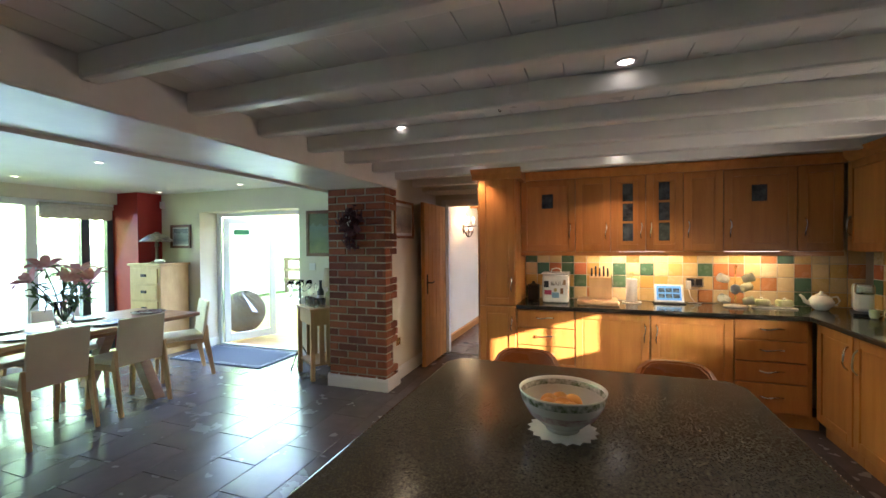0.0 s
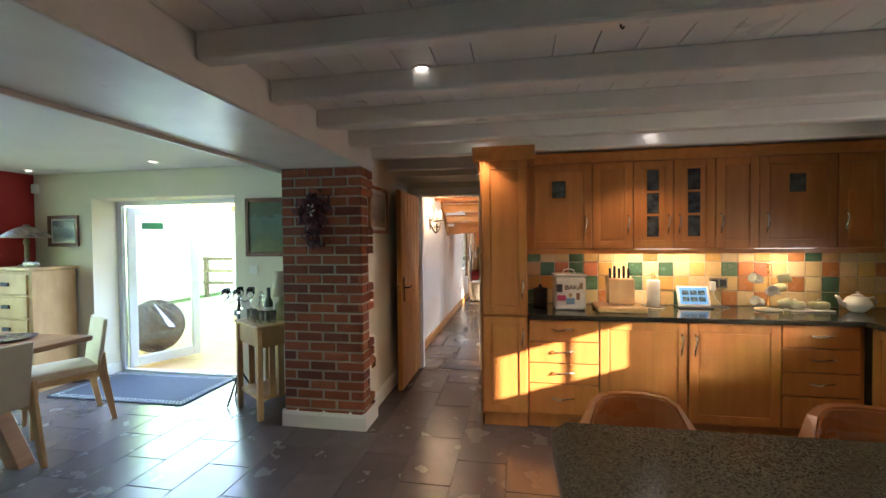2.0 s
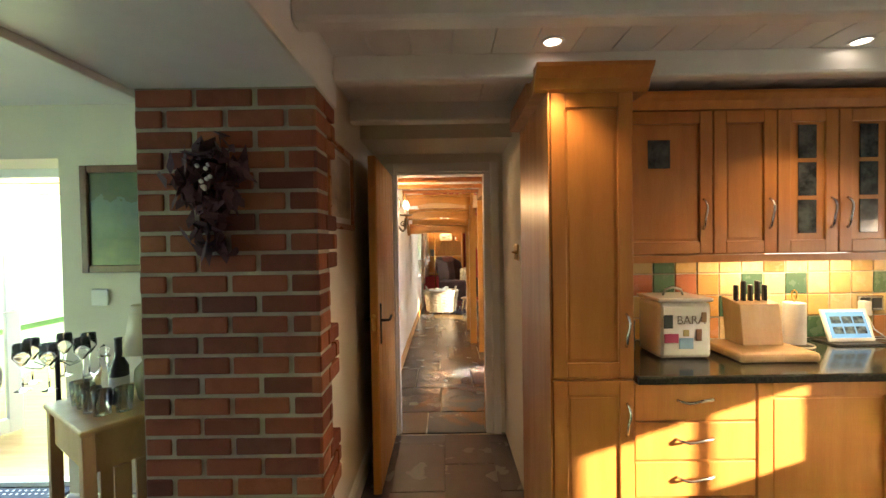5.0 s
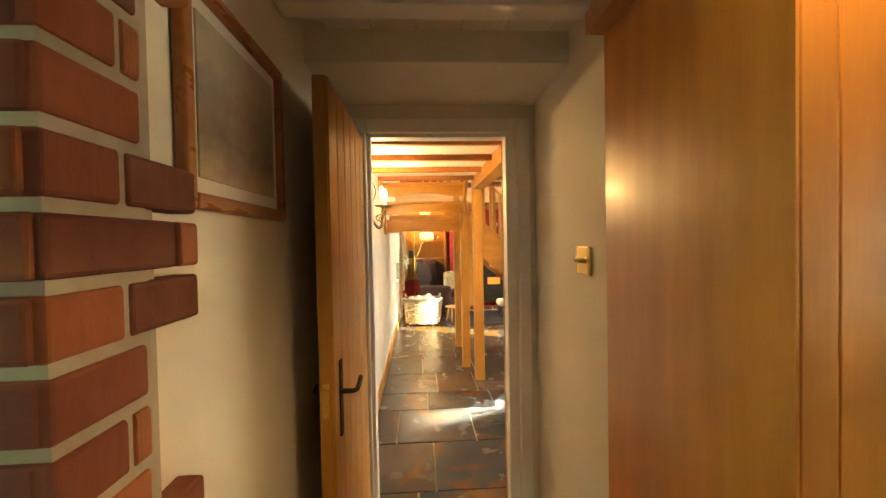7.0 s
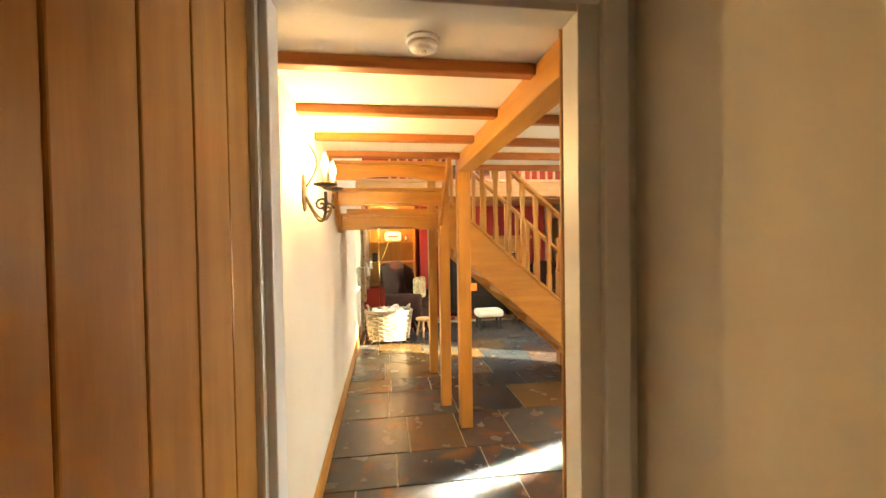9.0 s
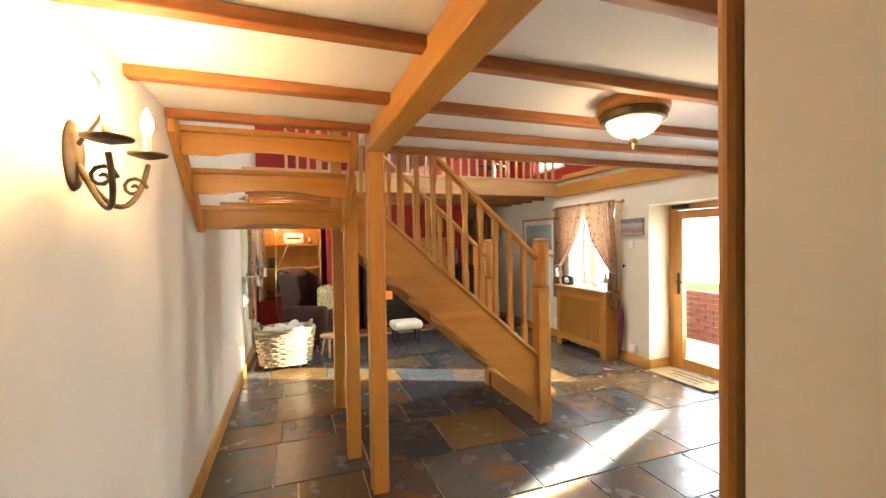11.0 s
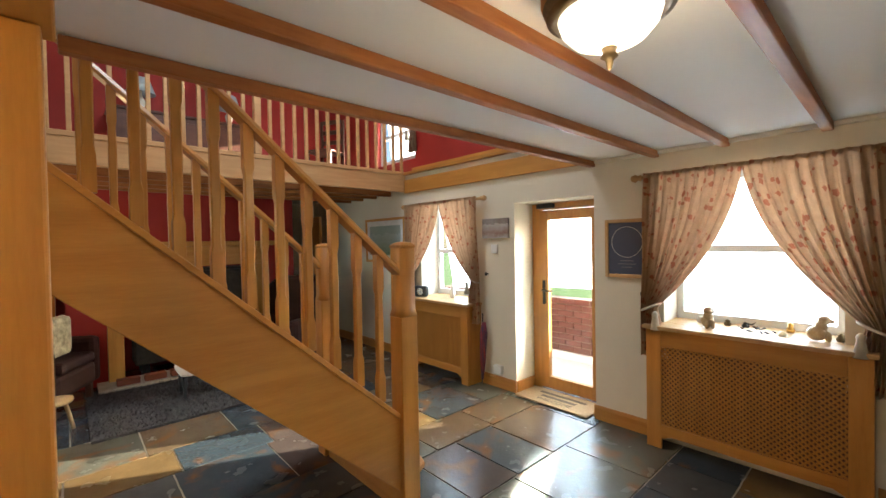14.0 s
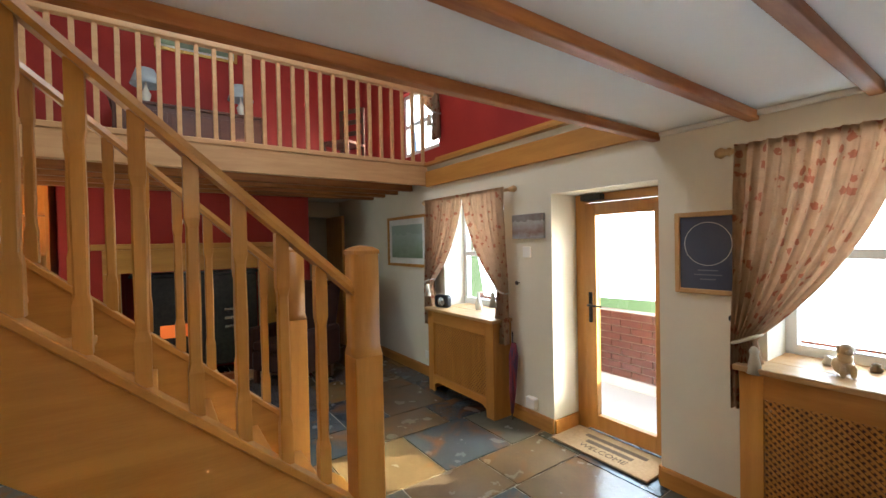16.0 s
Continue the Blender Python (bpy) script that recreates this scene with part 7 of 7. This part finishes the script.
part("top", box(-0.64, -0.23, 1.151, 0.64, 0.20, 1.18, r=0.01), "iron", st)
part("fire_window", box(-0.38, -0.206, 0.48, -0.12, -0.199, 0.62), "ember", st, "glowing embers behind glass")
part("fire_door", box(-0.50, -0.215, 0.36, 0.0, -0.2005, 0.40), "iron", st)
for z in (0.52, 0.62, 0.72):
    part("hinge", box(0.24, -0.215, z, 0.42, -0.2005, z + 0.03, r=0.004), "chrome", st, "bright hinge strap")
for s in (-1, 1):
    part("leg", box(s * 0.5 - 0.04, -0.15, 0, s * 0.5 + 0.04, 0.12, 0.10), "iron", st)
for i in range(5):
    solid("hearth_brick", box(-0.10, -0.05, 0, 0.10, 0.05, 0.065, r=0.006), "brick", "loose red hearth brick", "brick", "hearth bricks", loc=(-0.6 + 0.24 * i, 11.66, 0.046))
p = thing("wall_plaque", (-0.1, 11.948, 1.80), "round pale ornament on the red wall", "ornament")
part("disc", turned([(0.0, 0.012), (0.05, 0.01), (0.055, 0)], 20, m=pose(0, 0, 0, 90, 0, 0)), "china", p)
solid("love_spoon", tube([(0, 0, 0), (0, -0.005, 0.10), (0, -0.008, 0.18), (0, -0.005, 0.26)], 0.014, 8), "rope", "pale carved spoon hung on the red wall", "ornament", loc=(1.16, 11.94, 1.1))
d = structure("door_3", box(1.36, 13.0, 0.01, 1.40, 13.09, 1.94), "oak", "far oak boarded door standing open", "door")
part("leaf", box(1.97, 12.42, 0.01, 2.01, 13.09, 1.94, r=0.003), "oak", d)
part("door_handle", tube([(1.97, 12.5, 1.0), (1.93, 12.5, 1.0), (1.93, 12.6, 1.0)], 0.008), "iron", d)

# ---- window sill ornaments ----


def sitting_dog(loc, rz):
    """A china dog as one plain mesh."""
    bm = bmesh.new()
    for c, r_, s_ in (((0, 0, 0.045), 0.04, (1.0, 1.25, 1.1)), ((0, -0.02, 0.085), 0.03, (0.95, 1, 1.3)), ((0, -0.035, 0.125), 0.028, (1, 1.1, 0.95)), ((0, -0.065, 0.118), 0.014, (1, 1.3, 0.9)), ((0.026, -0.03, 0.122), 0.012, (0.6, 1, 1.7)), ((-0.026, -0.03, 0.122), 0.012, (0.6, 1, 1.7)), ((0.018, -0.05, 0.03), 0.013, (1, 1, 2.4)), ((-0.018, -0.05, 0.03), 0.013, (1, 1, 2.4))):
        bmesh.ops.create_icosphere(bm, subdivisions=2, radius=r_, matrix=Matrix.LocRotScale(c, None, s_))
    for f in bm.faces:
        f.smooth = True
    solid("china_dog", bm, mat("cream_china_dog", (0.62, 0.52, 0.36), (0.42, 0.28, 0.14), scale=18, rough=0.25), "cream china sitting dog on the window board", "ornament", "sill ornaments", loc=loc, rz=rz)


ZS = 0.881
sitting_dog((2.20, 7.02, ZS), -60)
sitting_dog((2.20, 6.46, ZS), 20)
random.seed(9)
for i, (y, x) in enumerate(((7.10, 2.34), (6.94, 2.36), (6.84, 2.38), (6.60, 2.36), (6.62, 2.22), (6.36, 2.26))):
    h_ = random.uniform(0.03, 0.07)
    solid("sill_ornament", turned([(0.018, 0), (0.024, h_ * 0.3), (0.014, h_ * 0.6), (0.018, h_ * 0.8), (0.0, h_)], 12), ("chrome", "antique", "iron", "brass", "china", "antique")[i], "small metal ornament on the window board", "ornament", "sill ornaments", loc=(x, y, ZS))
bm = bmesh.new()
for i in range(16):
    a = random.uniform(0, 6.3)
    o = Vector((random.gauss(0, 0.02), random.gauss(0, 0.04), random.uniform(0.02, 0.06)))
    tube([o, o + Vector((0.035 * math.cos(a), 0.035 * math.sin(a), random.uniform(-0.015, 0.02)))], 0.006, 5, bm, r_end=0.001)
solid("metal_flower", bm, "iron", "dark metal flower ornament on the board", "ornament", "sill ornaments", loc=(2.18, 6.74, ZS - 0.004))
s = thing("bluetooth_speaker", (2.08, 9.98, 0.851), "small black rounded speaker on the cover", "speaker", rz=-70)
part("body", box(-0.09, -0.04, 0, 0.09, 0.04, 0.13, r=0.03), "black", s)
part("cone", turned([(0.045, 0), (0.04, 0.004), (0.02, -0.004), (0, 0)], 20, m=pose(0, -0.041, 0.065, 90, 0, 0)), "chrome", s)
solid("glass_bottle", turned([(0.03, 0), (0.035, 0.06), (0.012, 0.12), (0.012, 0.17), (0, 0.17)], 14), "china", "small pale bottle on the window board", "ornament", loc=(2.25, 9.62, 0.851))

for ob in scene.objects:
    if ob not in BUILT and ob.parent is None:
        ob.location.y += HALL
casement("window_kitchen", 2.38, 2.36, 3.00, 1.03, 1.63, 0.3, "white kitchen window over the worktop")

# ---- pieces: wall tiles, bricks, floor tiles ----


def piece_mesh(name, bm, material):
    return mesh_of(name, bm, material)


def put_piece(name, me, parent, x, y, z, rz=0.0, s=(1, 1, 1)):
    ob = new(name, me)
    ob.parent = parent
    ob.matrix_basis = Matrix.LocRotScale((x, y, z), Euler((0, 0, rz)), s)
    return ob


BACK = structure("trim_splashback", box(-0.813, 4.5735, 0.906, 2.115, 4.5795, 1.40), "grout", "pale grout bed of the tiled splashback", "splashback")
me = piece_mesh("wall_tile", box(-0.0595, -0.008, -0.0595, 0.0595, 0.0, 0.0595, r=0.004), "tile")
for r_ in range(4):
    for c_ in range(23):
        x = -0.748 + 0.125 * c_
        if x < 2.06:
            put_piece("wall_tile", me, BACK, x, 4.5745, 0.968 + 0.125 * r_)
EAST = structure("trim_splashback_east", box(2.1135, 3.26, 0.906, 2.1195, 4.57, 1.40), "grout", "pale grout bed of the side splashback", "splashback")
for r_ in range(4):
    for c_ in range(10):
        put_piece("wall_tile", me, EAST, 2.1145, 4.50 - 0.125 * c_, 0.968 + 0.125 * r_, -math.pi / 2)
# bricks of the pillar
random.seed(21)
CH = 2.069 / 27
mid = piece_mesh("brick", box(-0.103, -0.012, -0.0315, 0.103, 0.03, 0.0315, r=0.006), "brick")
half = piece_mesh("brick", box(-0.048, -0.012, -0.0315, 0.048, 0.03, 0.0315, r=0.006), "brick")
for k in range(27):
    z = (k + 0.5) * CH
    x = -2.757
    long_first = k % 2 == 0
    seq = [0.218, 0.218, 0.218] if long_first else [0.108, 0.218, 0.218, 0.108]
    for w_ in seq:
        full = w_ > 0.2
        last = x + w_ > -2.13
        me_ = mid if full else half
        put_piece("brick", me_, PILLAR, x + w_ / 2 + random.uniform(-0.002, 0.002), 3.762 + random.uniform(-0.004, 0.003), z, 0, (1, 1, 1))
        x += w_ + 0.0065
    # toothed return into the plaster
    ln = 0.258 if (k // 3) % 2 == 0 else 0.138
    cut = 3.752
    first = True
    while cut < 3.752 + ln - 0.02:
        seg = min(0.205 if (k % 2 or not first) else 0.10, 3.752 + ln - cut)
        ob = put_piece("brick", mid, PILLAR, -2.094, cut + seg / 2, z, math.pi / 2, (seg / 0.208, 1.0, 1))
        cut += seg + 0.011
        first = False
bm = bmesh.new()
bx(bm, -2.150, 3.90, 0, -2.095, 3.925, 2.069)
tagged(part("mortar_return", bm, "mortar", PILLAR), kind="stuff")
# charcoal floor tiles, long side along the passage
FK = bpy.data.objects["floor_kitchen"]
tl = piece_mesh("floor_tile", box(-0.1635, -0.2985, -0.010, 0.1635, 0.2985, 0.0, r=0.0022), "floort")
near, far = [], bmesh.new()
for i in range(26):
    for j in range(14):
        x = -6.42 + 0.33 * i
        y = -2.28 + 0.602 * j + (0.30 if i % 2 else 0.0)
        if y > 5.3 or x > 2.1:
            continue
        inside = not (x < -2.2 and y > 4.5) and not (x > -0.9 and y > 4.3)
        if not inside:
            continue
        if y > -0.2 and x > -5.8:
            hi = min(y + 0.2985, 5.358)
            put_piece("floor_tile", tl, FK, x, (hi + y - 0.2985) / 2, 0.0, 0, (1, (hi - y + 0.2985) / 0.597, 1))
        else:
            bx(far, x - 0.1635, y - 0.2985, -0.01, x + 0.1635, y + 0.2985, 0.0)
tagged(part("floor_tiles", far, "floort", FK), kind="stuff")
# riven slate, coursed in random widths
random.seed(33)
FH = bpy.data.objects["floor_hall"]
COURSES = (5.18, 5.58, 6.18, 6.78, 7.18, 7.78, 8.37, 8.76, 9.36, 9.76, 10.36, 10.96, 11.36, 11.96, 12.36, 12.96, 13.56)
for y, y_next in zip(COURSES, COURSES[1:]):
    d_ = y_next - y
    x = -2.15 - random.uniform(0, 0.4)
    while x < 2.55:
        w_ = random.choice((0.40, 0.60, 0.60, 0.60))
        x0, x1 = max(x + 0.006, -2.15), min(x + w_ - 0.006, 2.55)
        if x1 - x0 > 0.05:
            nx, ny = max(2, round((x1 - x0) / 0.06)), max(2, round(d_ / 0.06))
            bm = bmesh.new()
            cx, cy = (x0 + x1) / 2, y + d_ / 2
            grid = []
            for a in range(nx + 1):
                col = []
                for b_ in range(ny + 1):
                    px, py = x0 + (x1 - x0) * a / nx, y + 0.006 + (d_ - 0.012) * b_ / ny
                    edge = a in (0, nx) or b_ in (0, ny)
                    hz = 0.004 * noise.noise((px * 6, py * 6, cx * 3.1)) + 0.0025 * noise.noise((px * 17, py * 17, cy))
                    col.append(bm.verts.new((px - cx + (0.003 * noise.noise((px * 20, py * 20, 3)) if edge else 0), py - cy + (0.003 * noise.noise((px * 20, py * 20, 7)) if edge else 0), -0.004 + hz * 0.7)))
                grid.append(col)
            for a in range(nx):
                for b_ in range(ny):
                    f = bm.faces.new((grid[a][b_], grid[a + 1][b_], grid[a + 1][b_ + 1], grid[a][b_ + 1]))
                    f.smooth = True
            rim = [e for e in bm.edges if e.is_boundary]
            for e in rim:
                e.smooth = False
            ex = bmesh.ops.extrude_edge_only(bm, edges=rim)
            bmesh.ops.translate(bm, verts=[g_ for g_ in ex["geom"] if isinstance(g_, bmesh.types.BMVert)], vec=(0, 0, -0.012))
            put_piece("slate_tile", piece_mesh("slate_tile", bm, "slate"), FH, cx, cy, 0.002)
        x += w_
